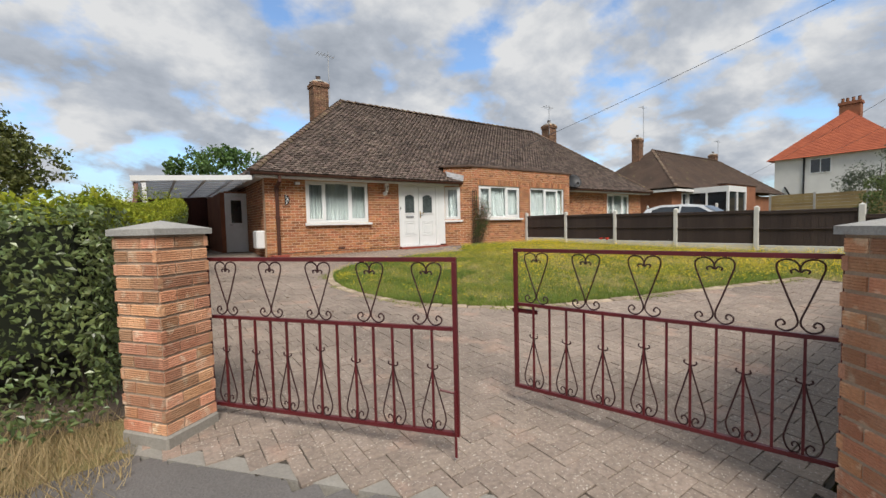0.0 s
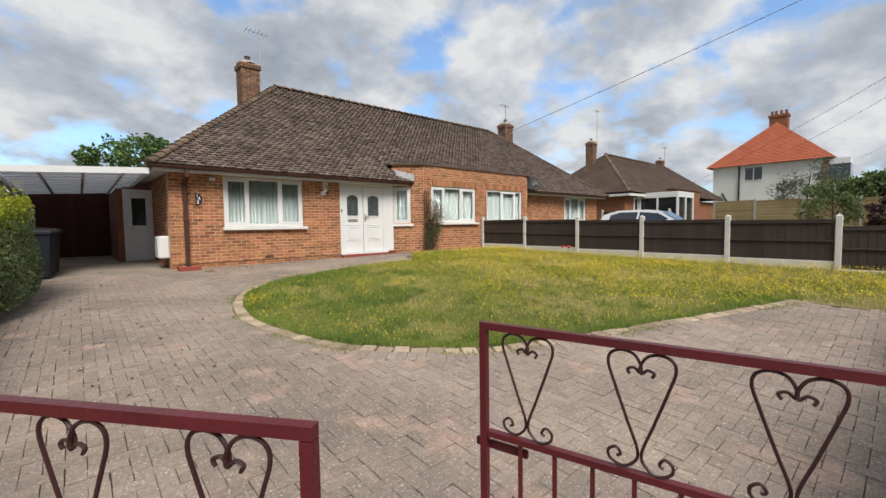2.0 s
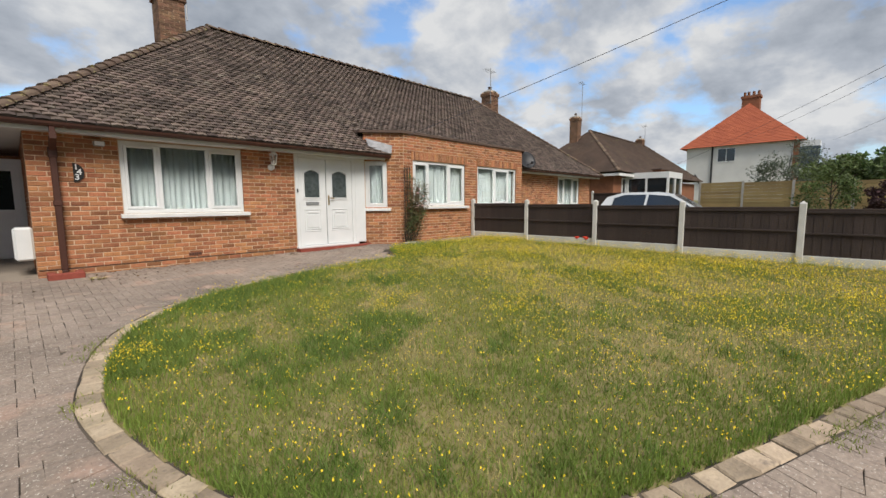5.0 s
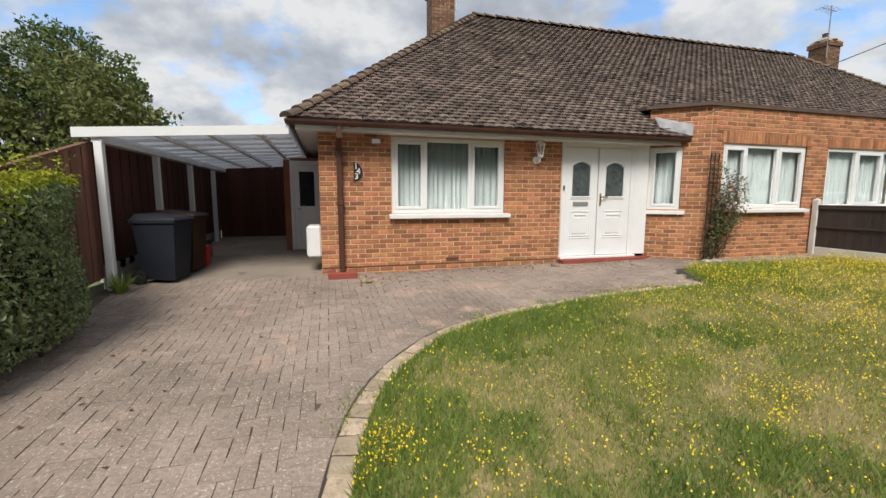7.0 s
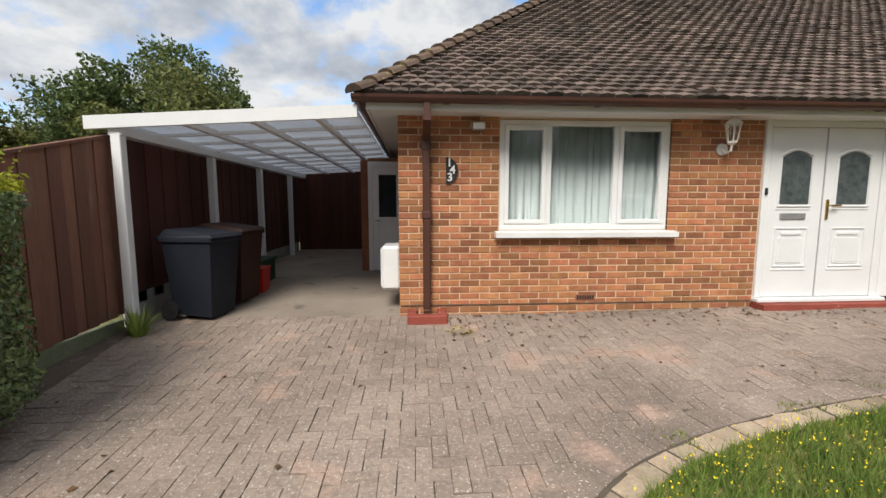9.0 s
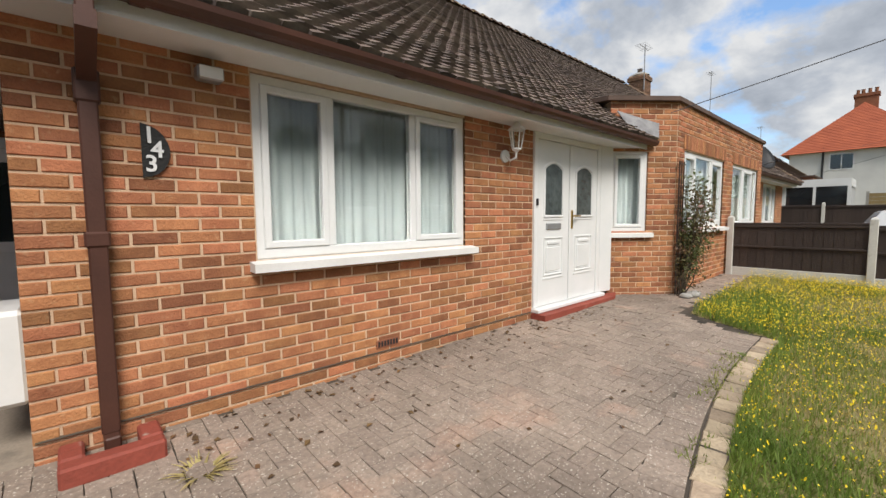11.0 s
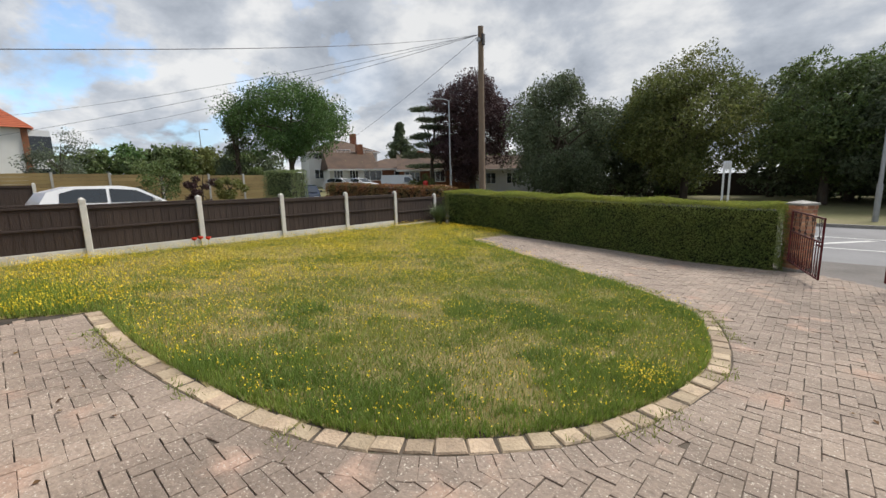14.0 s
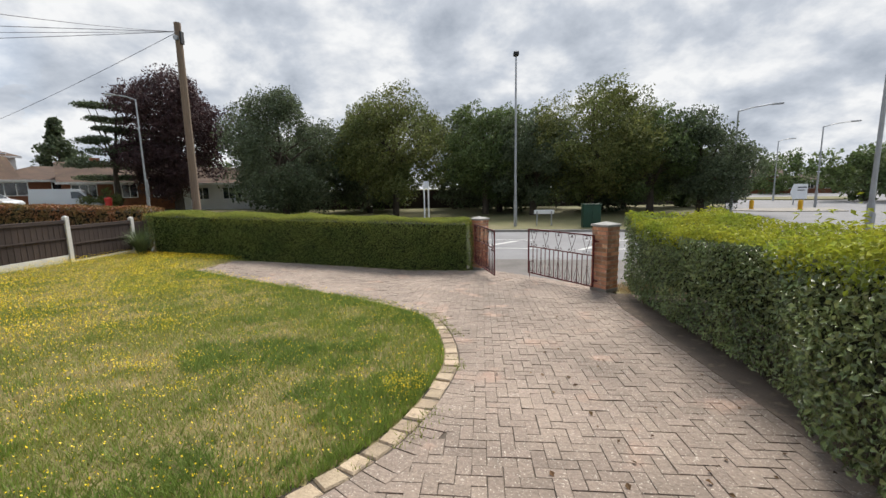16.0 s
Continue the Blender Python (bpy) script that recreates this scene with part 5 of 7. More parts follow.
def blades(X, Y, hgt, wid, lift=0.014, lean=0.5):
    n = len(X)
    a, b = RNG.uniform(0, 6.283, n), RNG.uniform(0, 6.283, n)
    z = gz(X, Y) + lift
    ln = RNG.uniform(0.1, 1.0, n) * lean * hgt
    w = wid * RNG.uniform(0.6, 1.3, n)
    cx, cy = np.cos(a) * w / 2, np.sin(a) * w / 2
    tip = np.stack([X + np.cos(b) * ln, Y + np.sin(b) * ln, z + hgt], 1)
    V = np.stack([np.stack([X - cx, Y - cy, z - 0.005], 1), np.stack([X + cx, Y + cy, z - 0.005], 1), tip], 1).reshape(-1, 3)
    return V, np.arange(3 * n).reshape(-1, 3)


def clumpy(x, y, s, seed):
    """Uneven patches, stretched a little along the street."""
    return noise2(x * 0.75, y, s, seed) + 0.6 * noise2(x, y, s * 2.3, seed + 1) + 0.45 * noise2(x, y, s * 5.1, seed + 2) + 0.4 * noise2(x, y, s * 11.7, seed + 3)


X, Y = scatter(LAWN, 620000)
gold = np.clip((X - 5.2) / 3.2, 0, 1) * (0.75 + 0.25 * np.clip((Y - 3) / 3, 0, 1))
dry = clumpy(X, Y, 2.6, 3) + 0.55 * gold
deep = clumpy(X, Y, 3.1, 31) - 0.75 * gold
rim = np.min(np.hypot(X[:, None] - KERB_IN[None, ::4, 0], Y[:, None] - KERB_IN[None, ::4, 1]), axis=1)
deep = deep + 0.28 * np.clip(1 - rim / 0.55, 0, 1)
u = RNG.uniform(0, 1, len(X))
is_deep = (deep + (u - 0.5) * 0.5) > 0.40
is_dry = ~is_deep & ((dry + (u - 0.5) * 0.7) > 0.30)
mid = ~is_deep & ~is_dry
sparse = RNG.uniform(0, 1, len(X))
for sel, nm, mt, lo, hi, wid, lab in (
        (is_deep, "lush_grass", M_DARKGRASS, 0.045, 0.11, 0.008, "deep green taller grass clumps in the lawn"),
        (mid & (sparse < 0.85), "grass", M_GRASS, 0.02, 0.055, 0.008, "patchy green grass blades of the front lawn"),
        (is_dry & (sparse < 0.62), "dry_grass", M_DRYGRASS, 0.015, 0.045, 0.008, "sunburnt straw coloured grass of the front lawn")):
    V, F = blades(X[sel], Y[sel], RNG.uniform(lo, hi, sel.sum()), wid, lean=1.2)
    tagged(part(nm, fast(nm, V, F), mt), lab, "grass", kind="stuff")
# bright uncut tufts, and the rim along the edging
P = np.array([(RNG.uniform(2.5, 9.0), RNG.uniform(1.5, 10.2)) for _ in range(120)])
P = P[inside(LAWN, P[:, 0], P[:, 1])][:70]
cx = np.concatenate([np.repeat(P[:, 0], 260), np.repeat(KERB_IN[:, 0], 220), np.repeat(KERB_IN[:, 0] + NORM[:, 0] * 0.3, 90)])
cy = np.concatenate([np.repeat(P[:, 1], 260), np.repeat(KERB_IN[:, 1], 220), np.repeat(KERB_IN[:, 1] + NORM[:, 1] * 0.3, 90)])
sd = np.concatenate([np.repeat(RNG.uniform(0.08, 0.24, len(P)), 260), np.full(len(KERB_IN) * 220, 0.08), np.full(len(KERB_IN) * 90, 0.14)])
X, Y = cx + RNG.normal(0, 1, len(cx)) * sd, cy + RNG.normal(0, 1, len(cx)) * sd
ok = inside(LAWN, X, Y)
V, F = blades(X[ok], Y[ok], RNG.uniform(0.035, 0.085, ok.sum()), 0.008)
tagged(part("bright_grass", fast("bright_grass", V, F), M_TUFT), "bright green grass tufts along the lawn edge", "grass", kind="stuff")
# yellow flowers, thickest towards the house and the fence
X, Y = scatter(LAWN, 330000)
gold = np.clip((X - 5.0) / 3.5, 0, 1)
drift = np.clip(clumpy(X, Y, 2.2, 21), 0, 1.2)
dens = 0.085 + 0.36 * gold * (0.4 + drift) + 0.75 * drift**2 * (noise2(X, Y, 9, 8) > 0.05) + 0.12 * np.clip((Y - 8.4) / 1.2, 0, 1) * drift
ok = RNG.uniform(0, 1, len(X)) < dens
X, Y = X[ok], Y[ok]
n = len(X)
hh = RNG.uniform(0.04, 0.15, n)
ang = np.arange(5) * 2 * math.pi / 5
R = RNG.uniform(0.003, 0.0068, n) * (0.9 + 0.2 * gold[ok])
tx, ty = RNG.normal(0, 0.7, n), RNG.normal(0, 0.7, n)
dx, dy = np.cos(ang)[None] * R[:, None], np.sin(ang)[None] * R[:, None]
V = np.stack([X[:, None] + dx, Y[:, None] + dy, (gz(X, Y) + 0.02 + hh)[:, None] + dx * tx[:, None] + dy * ty[:, None]], -1).reshape(-1, 3)
tagged(part("yellow_flowers", fast("yellow_flowers", V, np.arange(5 * n).reshape(-1, 5)), M_YELLOW), "small yellow wildflowers scattered over the lawn", "flower", kind="stuff")
V, F = blades(X, Y, hh + 0.006, 0.003, lean=0.05)
tagged(part("flower_stems", fast("flower_stems", V, F), M_TUFT), "thin green stems of the wildflowers", "flower", kind="stuff")
# taller bed by the corner of the path
bx, by = RNG.normal(8.6, 0.55, 4200), RNG.normal(10.45, 0.3, 4200)
ok = inside(LAWN, bx, by)
V, F = blades(bx[ok], by[ok], RNG.uniform(0.04, 0.2, ok.sum()), 0.010)
tagged(part("wildflower_clump", fast("wildflower_clump", V, F), M_TUFT), "tall green weeds at the corner of the lawn", "plant", kind="stuff")
# dry stalks before the roadside face of the hedge
bx, by = RNG.uniform(-2.2, -0.32, 9000), RNG.normal(3.15, 0.25, 9000)
V, F = blades(bx, by, RNG.uniform(0.03, 1.0, 9000) ** 2 * 0.42 * np.clip((-bx) / 1.2, 0.25, 1), 0.006, 0.0, 1.0)
tagged(part("dry_weeds", fast("dry_weeds", V, F), M_STRAW), "dry yellow weeds at the foot of the hedge", "weeds", kind="stuff")
structure("verge_bed", MB().prism([(-2.6, 2.75), (-0.3, 2.98), (-0.25, 3.7), (-2.6, 3.8)], -0.1, lambda x, y: gf(x, y) + 0.012), M_SOIL, "dry soil strip under the hedge", "soil")
structure("hedge_bed", MB().prism([(-1.5, 3.5), (-0.1, 3.5), (0.02, 4.6), (0.0, 6.6), (0.0, 10.2), (-0.25, 11.8), (-1.5, 11.8)], -0.1, lambda x, y: gf(x, y) + 0.024), mat("bark litter", (0.19, 0.145, 0.11), (0.13, 0.10, 0.075), 0.98, 3, 50, 1.0, third=(0.26, 0.20, 0.14), third_at=0.58), "bare earth under the drive hedge", "soil")
# dropped leaves and moss tufts on the paving
X, Y = scatter([(0.1, 4.2), (0.1, 11.9), (8.2, 11.9), (7.6, 10.3), (2.2, 10.2), (2.0, 4.5)], 300)
X, Y = np.r_[X, RNG.uniform(2.9, 8.2, 170)], np.r_[Y, 12.03 - np.abs(RNG.normal(0, 0.35, 170))]
ok = Y > 10.5
X, Y = X[ok | (np.arange(len(X)) < 200)], Y[ok | (np.arange(len(X)) < 200)]
C = np.stack([X, Y, gz(X, Y) + 0.028], 1)
V, F = leaf_cards(C, 0.04, np.tile([0, 0, 1.0], (len(C), 1)), 0.4, 0.7)
tagged(part("fallen_leaves", fast("fallen_leaves", V, F), M_DRYLEAF), "brown dead leaves scattered on the paving", "leaves", kind="stuff")
kk = RNG.integers(0, len(KERB), 5000)
wx, wy = KERB[kk, 0] + RNG.normal(0, 0.06, 5000) - NORM[kk, 0] * 0.03, KERB[kk, 1] + RNG.normal(0, 0.06, 5000) - NORM[kk, 1] * 0.03
ok = noise2(wx, wy, 5, 41) > 0.08
V, F = blades(wx[ok], wy[ok], RNG.uniform(0.012, 0.045, ok.sum()), 0.009, 0.02, 1.2)
tagged(part("joint_weeds", fast("joint_weeds", V, F), M_GRASS), "small weeds growing in the paving joints", "weeds", kind="stuff")


def tuft(x, y, n, h, spread, label, material, name="grass_tuft"):
    """A clump of long arching leaves."""
    ob = thing(name, (x, y, gf(x, y)), label, "plant")
    vs, fs = [], []
    for k in range(n):
        a, t = RNG.uniform(0, 6.283), RNG.uniform(0.2, 1.0) * spread
        hh = h * RNG.uniform(0.6, 1.1)
        for i, s in enumerate((0, 0.4, 0.75, 1.0)):
            r = 0.05 + t * s**1.6
            zz = hh * (s - 0.35 * s**3 * (t / spread))
            w = 0.012 * (1 - 0.9 * s)
            vs += [(math.cos(a) * r - math.sin(a) * w, math.sin(a) * r + math.cos(a) * w, zz), (math.cos(a) * r + math.sin(a) * w, math.sin(a) * r - math.cos(a) * w, zz)]
        b = len(vs) - 8
        fs += [(b + 2 * i, b + 2 * i + 1, b + 2 * i + 3, b + 2 * i + 2) for i in range(3)]
    tagged(part("leaves", MB().add(vs, fs), material, ob), kind="stuff")


tuft(11.15, 0.75, 420, 0.85, 0.5, "tall grey green clump of spiky leaves by the fence", mat("spiky leaf", (0.12, 0.16, 0.07), (0.09, 0.13, 0.05), 0.6, 2, 10, 0, vary=0.3, soft=0.2))


tuft(-0.12, 11.6, 70, 0.34, 0.26, "straggly green weed at the foot of the carport post", M_TUFT, "weed_plant")
tuft(2.98, 11.52, 60, 0.06, 0.13, "small dry weed growing between the paving blocks", M_DRYGRASS, "weed_plant")
tuft(6.9, 10.2, 40, 0.05, 0.1, "green weed growing between the edging stones", M_TUFT, "weed_plant")


def climber():
    ob = thing("climbing_rose", (9.06, 11.36, gf(9.06, 11.3)), "straggly climbing rose on a trellis at the bay corner", "plant")
    tr = MB()
    for q in (0.0, 0.09, 0.18):
        tr.box(q - 0.008, q + 0.008, 0.03, 0.045, 0.0, 1.95)
    for z in np.arange(0.3, 1.95, 0.16):
        tr.box(-0.02, 0.2, 0.02, 0.03, z, z + 0.015)
    part("trellis", tr, M_FENCE, ob, "dark wooden trellis")
    st = MB()
    C = []
    for k in range(16):
        p = Vector((RNG.uniform(-0.05, 0.2), -0.02, 0.0))
        pts = [p.copy()]
        top = RNG.uniform(0.8, 1.75)
        for i in range(7):
            p = p + Vector((RNG.normal(0.028 + 0.02 * (i > 3), 0.05), RNG.normal(-0.012, 0.03), top / 7))
            p.y = min(p.y, 0.02)
            pts.append(p.copy())
            C += [p + Vector(RNG.normal(0, 0.085, 3)) for _ in range(30 if i > 1 else 8)]
        st.tube(pts, 0.009, 5, 0.003)
    tagged(part("stem", st, M_BARK, ob), kind="stuff")
    C = np.array([tuple(c) for c in C])
    C[:, 1] = np.minimum(C[:, 1], 0.03)
    high = C[C[:, 2] > 0.9]
    for k in range(9):
        p = high[k * 37 % len(high)] + np.array([0, -0.05, 0])
        part("bloom", MB().lathe([(0.008, -0.012), (0.03, 0.0), (0.036, 0.018), (0.02, 0.026), (0.006, 0.02)], tuple(p), 8), M_BLOOM, ob, "pale pink rose bloom", True)
    V, F = leaf_cards(C, 0.045, None, 1, 0.6)
    tagged(part("leaves", fast("leaves", V, F), mat("rose leaf", (0.11, 0.15, 0.045), (0.17, 0.10, 0.055), 0.6, 4, 20, 0, vary=0.4, soft=0.2), ob), kind="stuff")


climber()
for k, (x, y, s) in enumerate(((9.1, 11.18, 0.09), (9.28, 11.2, 0.07), (8.95, 11.22, 0.08))):
    st = thing("stone", (x, y, gf(x, y)), "pale rounded stone by the climbing rose", "stone", "stones at the bay corner")
    part("body", MB().lathe([(s * 0.8, 0), (s * 1.15, s * 0.3), (s * 0.8, s * 0.7), (s * 0.2, s * 0.85)], (0, 0, 0.02), 9), M_CONC, st, smooth=True)


# ---- carport ----
carport = thing("carport", (0, 0, 0), "white framed lean-to carport with clear corrugated roof", "carport")
FLZ = lambda y: gf(0, min(y, 14)) + 0.02
for y in (11.74, 13.52, 15.27, 17.05):
    part("post", MB().box(-0.30, -0.21, y - 0.045, y + 0.045, FLZ(y) - 0.1, 2.54, None, 0.006), M_ALU, carport, "white painted post")
part("wall_plate", MB().box(-0.32, -0.20, 11.7, 18.2, 2.52, 2.62, None, 0.006), M_ALU, carport)
CZ = lambda x: 2.64 + (x + 0.5) * 0.055
slab = lambda x0, x1, y0, y1, a, b: MB().add([(x, y, CZ(x) + h) for h in (a, b) for x, y in ((x0, y0), (x1, y0), (x1, y1), (x0, y1))], [(3, 2, 1, 0), (4, 5, 6, 7), (0, 1, 5, 4), (1, 2, 6, 5), (2, 3, 7, 6), (3, 0, 4, 7)])
part("front_beam", slab(-0.5, 2.0, 11.66, 11.70, -0.07, 0.05), M_UPVC, carport, "white front fascia")
for x in (-0.28, 0.35, 0.98, 1.60):
    part("glazing_bar", slab(x - 0.025, x + 0.025, 11.70, 18.2, -0.06, 0.0), M_ALU, carport)
for y in np.arange(12.4, 18.2, 0.62):
    part("purlin", slab(-0.45, 1.98, y - 0.02, y + 0.02, -0.045, -0.012), M_ALU, carport)
for k in range(4):
    x0, x1 = (-0.5, 0.35, 0.98, 1.6)[k], (0.35, 0.98, 1.6, 2.0)[k]
    V, F = [], []
    ys = np.arange(11.7, 18.25, 0.038)
    for i, y in enumerate(ys):
        h = 0.012 + 0.009 * math.sin(i * math.pi / 2)
        V += [(x0 + 0.003, y, CZ(x0) + h), (x1 - 0.003, y, CZ(x1) + h)]
    F = [(2 * i, 2 * i + 1, 2 * i + 3, 2 * i + 2) for i in range(len(ys) - 1)]
    part("roof_sheet", MB().add(V, F), M_POLY, carport, "clear corrugated plastic sheet")
# timber side fence and end wall of the carport
side = thing("carport_side_fence", (0, 0, 0), "red brown timber fence along the carport side", "fence")
for i, y in enumerate(np.arange(11.78, 18.4, 0.15)):
    part("board", MB().box(-0.44 - 0.012 * (i % 2), -0.42 - 0.012 * (i % 2), y, y + 0.16, FLZ(y) + 0.18, 2.56), M_REDWOOD, side)
part("gravel_board", MB().box(-0.46, -0.42, 11.9, 18.2, 0.5, FLZ(14) + 0.2), M_CONC, side)
endw = thing("carport_end_fence", (0, 0, 0), "dark red brown timber screen closing the carport", "fence")
for i, x in enumerate(np.arange(-0.42, 2.3, 0.15)):
    part("board", MB().box(x, x + 0.16, 18.25 + 0.012 * (i % 2), 18.27 + 0.012 * (i % 2), FLZ(14) - 0.05, 2.75), M_REDWOOD, endw)
front = thing("side_fence", (0, 0, 0), "weathered brown vertical board fence beside the hedge", "fence")
for i, y in enumerate(np.arange(9.6, 11.78, 0.125)):
    t = 1.92 + (y - 9.6) * 0.27
    part("board", MB().add([(x, yy, z) for x in (-0.40 - 0.012 * (i % 2), -0.38 - 0.012 * (i % 2)) for yy, z in ((y, gf(0, y) + 0.17), (y + 0.13, gf(0, y) + 0.17), (y + 0.13, t + 0.034), (y, t))], [(0, 1, 2, 3), (7, 6, 5, 4), (0, 4, 5, 1), (1, 5, 6, 2), (2, 6, 7, 3), (3, 7, 4, 0)]), M_OLDWOOD, front)
part("cap_rail", MB().add([(x, y, z) for x in (-0.43, -0.36) for y, z in ((9.6, 1.92), (11.8, 2.52), (11.8, 2.545), (9.6, 1.945))], [(0, 1, 2, 3), (7, 6, 5, 4), (0, 4, 5, 1), (1, 5, 6, 2), (2, 6, 7, 3), (3, 7, 4, 0)]), M_OLDWOOD, front)
part("gravel_board", MB().box(-0.42, -0.37, 9.6, 11.78, 0.4, gf(0, 11) + 0.16), mat("mossy concrete", (0.16, 0.20, 0.10), (0.22, 0.22, 0.15), 0.95, 3, 50, 0.5), front, "green mossy gravel board")
# rear porch with its half glazed door
porch = part("rear_porch", MB().box(1.62, 1.74, 14.70, 18.2, 0.5, 2.62).box(1.74, 2.37, 14.74, 14.8, 2.58, 2.66), M_FARBRICK, house, "dark brick rear porch wall")
pd = part("side_door", MB().box(1.74, 1.82, 14.70, 14.77, 0.72, 2.60, None, 0.006).box(2.32, 2.40, 14.70, 14.77, 0.72, 2.60, None, 0.006).box(1.82, 2.32, 14.70, 14.77, 2.50, 2.60, None, 0.006), M_UPVC, house, "grey white half glazed side door")
part("door_leaf", MB().box(1.82, 1.92, 14.71, 14.76, 0.74, 2.50, None, 0.004).box(2.22, 2.32, 14.71, 14.76, 0.74, 2.50, None, 0.004).box(1.92, 2.22, 14.71, 14.76, 2.38, 2.50, None, 0.004).box(1.92, 2.22, 14.71, 14.76, 1.56, 1.66, None, 0.004).box(1.92, 2.22, 14.72, 14.75, 0.74, 1.56, None, 0.004), M_ALU, pd)
part("glazing", MB().box(1.92, 2.22, 14.73, 14.745, 1.66, 2.38), M_CARGL, pd)
part("handle", MB().tube([(1.87, 14.705, 1.6), (1.87, 14.66, 1.6), (1.95, 14.66, 1.6)], 0.01, 6), M_STEEL, pd)
meter = thing("gas_meter_box", (2.37, 12.50, 0.90), "white plastic gas meter box on the side wall", "meter box")
part("body", MB().box(-0.21, -0.001, -0.26, 0.22, 0.0, 0.5, None, 0.025), M_UPVC, meter)
part("door", MB().box(-0.222, -0.208, -0.23, 0.19, 0.03, 0.47, None, 0.006), M_UPVC, meter)


def wheelie_bin(place, turn, material, lid, label):
    ob = thing("wheelie_bin", place, label, "wheelie bin", "bins in the carport", turn=turn)
    w0, w1, d0, d1, h = 0.2, 0.25, 0.21, 0.275, 0.88
    part("body", MB().add([(-w0, -d0, 0.03), (w0, -d0, 0.03), (w0, d0, 0.06), (-w0, d0, 0.06), (-w1, -d1, h), (w1, -d1, h), (w1, d1, h), (-w1, d1, h)], [(3, 2, 1, 0), (0, 1, 5, 4), (1, 2, 6, 5), (2, 3, 7, 6), (3, 0, 4, 7), (4, 5, 6, 7)]), material, ob)
    part("rim", MB().box(-w1 - 0.02, w1 + 0.02, -d1 - 0.02, d1 + 0.02, h - 0.05, h, None, 0.01), material, ob)
    part("lid", MB().add([(-w1 - 0.02, -d1 - 0.04, h), (w1 + 0.02, -d1 - 0.04, h), (w1 + 0.02, d1 + 0.02, h), (-w1 - 0.02, d1 + 0.02, h), (-w1, -d1, h + 0.035), (w1, -d1, h + 0.035), (w1, d1 - 0.05, h + 0.09), (-w1, d1 - 0.05, h + 0.09)], [(3, 2, 1, 0), (0, 1, 5, 4), (1, 2, 6, 5), (2, 3, 7, 6), (3, 0, 4, 7), (4, 5, 6, 7)]), lid, ob)
    part("handle", MB().tube([(-0.22, d1 + 0.02, h - 0.02), (-0.22, d1 + 0.08, h), (0.22, d1 + 0.08, h), (0.22, d1 + 0.02, h - 0.02)], 0.014, 6), material, ob)
    for s in (-1, 1):
        wh = part("wheel", MB().tube([(s * 0.2, d0 + 0.03, 0.1), (s * 0.25, d0 + 0.03, 0.1)], 0.1, 14), M_TYRE, ob)
    part("emblem", MB().box(-0.05, 0.05, -d1 + 0.02, -d1 + 0.03, 0.62, 0.76).box(-0.04, 0.04, -d1 + 0.028, -d1 + 0.035, 0.55, 0.58), M_SIGN, ob, "small pale printed emblem")
    return ob


wheelie_bin((0.22, 12.2, FLZ(12.2)), 80, M_BINBLUE, M_BINBLUE, "dark navy wheelie bin under the carport")
wheelie_bin((0.27, 12.8, FLZ(12.8)), 82, M_BINBROWN, M_BINBROWN, "dark brown wheelie bin under the carport")
rb = thing("recycling_box", (0.40, 13.25, FLZ(13.2)), "small red plastic caddy beside the bins", "box")
part("body", MB().add([(-0.1, -0.12, 0), (0.1, -0.12, 0), (0.1, 0.12, 0), (-0.1, 0.12, 0), (-0.12, -0.15, 0.3), (0.12, -0.15, 0.3), (0.12, 0.15, 0.3), (-0.12, 0.15, 0.3)], [(3, 2, 1, 0), (0, 1, 5, 4), (1, 2, 6, 5), (2, 3, 7, 6), (3, 0, 4, 7), (4, 5, 6, 7)]), M_REDPL, rb)
part("lid", MB().box(-0.13, 0.13, -0.16, 0.16, 0.3, 0.33, None, 0.008), M_REDPL, rb)
gb = thing("recycling_box", (0.12, 13.75, FLZ(13.75)), "dark green plastic crate against the fence", "box")
part("body", MB().box(-0.25, 0.25, -0.3, 0.3, 0.0, 0.34, None, 0.02), M_GREENPL, gb)
part("rim", MB().box(-0.27, 0.27, -0.32, 0.32, 0.31, 0.36, None, 0.01), M_GREENPL, gb)

# ---- fixtures on the front wall ----
lan = thing("wall_lantern", (5.975, WY, 2.485), "white cast lantern on the brick wall beside the door", "wall lamp")
part("backplate", MB().tube([(0, -0.02, 0.0), (0, 0.0, 0.0)], 0.065, 14), M_WPAINT, lan)
part("arm", MB().tube([(0, -0.02, 0.0), (0, -0.08, -0.05), (0, -0.15, -0.03), (0, -0.16, 0.04)], 0.012, 7), M_WPAINT, lan)
part("body", MB().lathe([(0.02, 0.03), (0.05, 0.05), (0.045, 0.065)], (0, -0.16, 0.0), 6).lathe([(0.095, 0.245), (0.085, 0.26), (0.03, 0.31), (0.022, 0.325), (0.006, 0.37)], (0, -0.16, 0.0), 6), M_WPAINT, lan)
fr = MB()
for k in range(6):
    a = math.pi * k / 3
    fr.tube([(math.cos(a) * 0.045, -0.16 + math.sin(a) * 0.045, 0.06), (math.cos(a) * 0.078, -0.16 + math.sin(a) * 0.078, 0.25)], 0.006, 4)
part("frame", fr, M_WPAINT, lan)
gl = part("glass", MB().lathe([(0.04, 0.06), (0.072, 0.248)], (0, -0.16, 0.0), 6), M_GLASS, lan)
gl.visible_shadow = False
sl = thing("security_light", (3.22, WY, 2.675), "small grey floodlight under the soffit", "security light")
part("body", MB().box(-0.07, 0.07, -0.12, -0.02, -0.02, 0.06, None, 0.012), M_STEEL, sl)
part("bracket", MB().box(-0.02, 0.02, -0.03, 0.0, 0.0, 0.04), M_STEEL, sl)
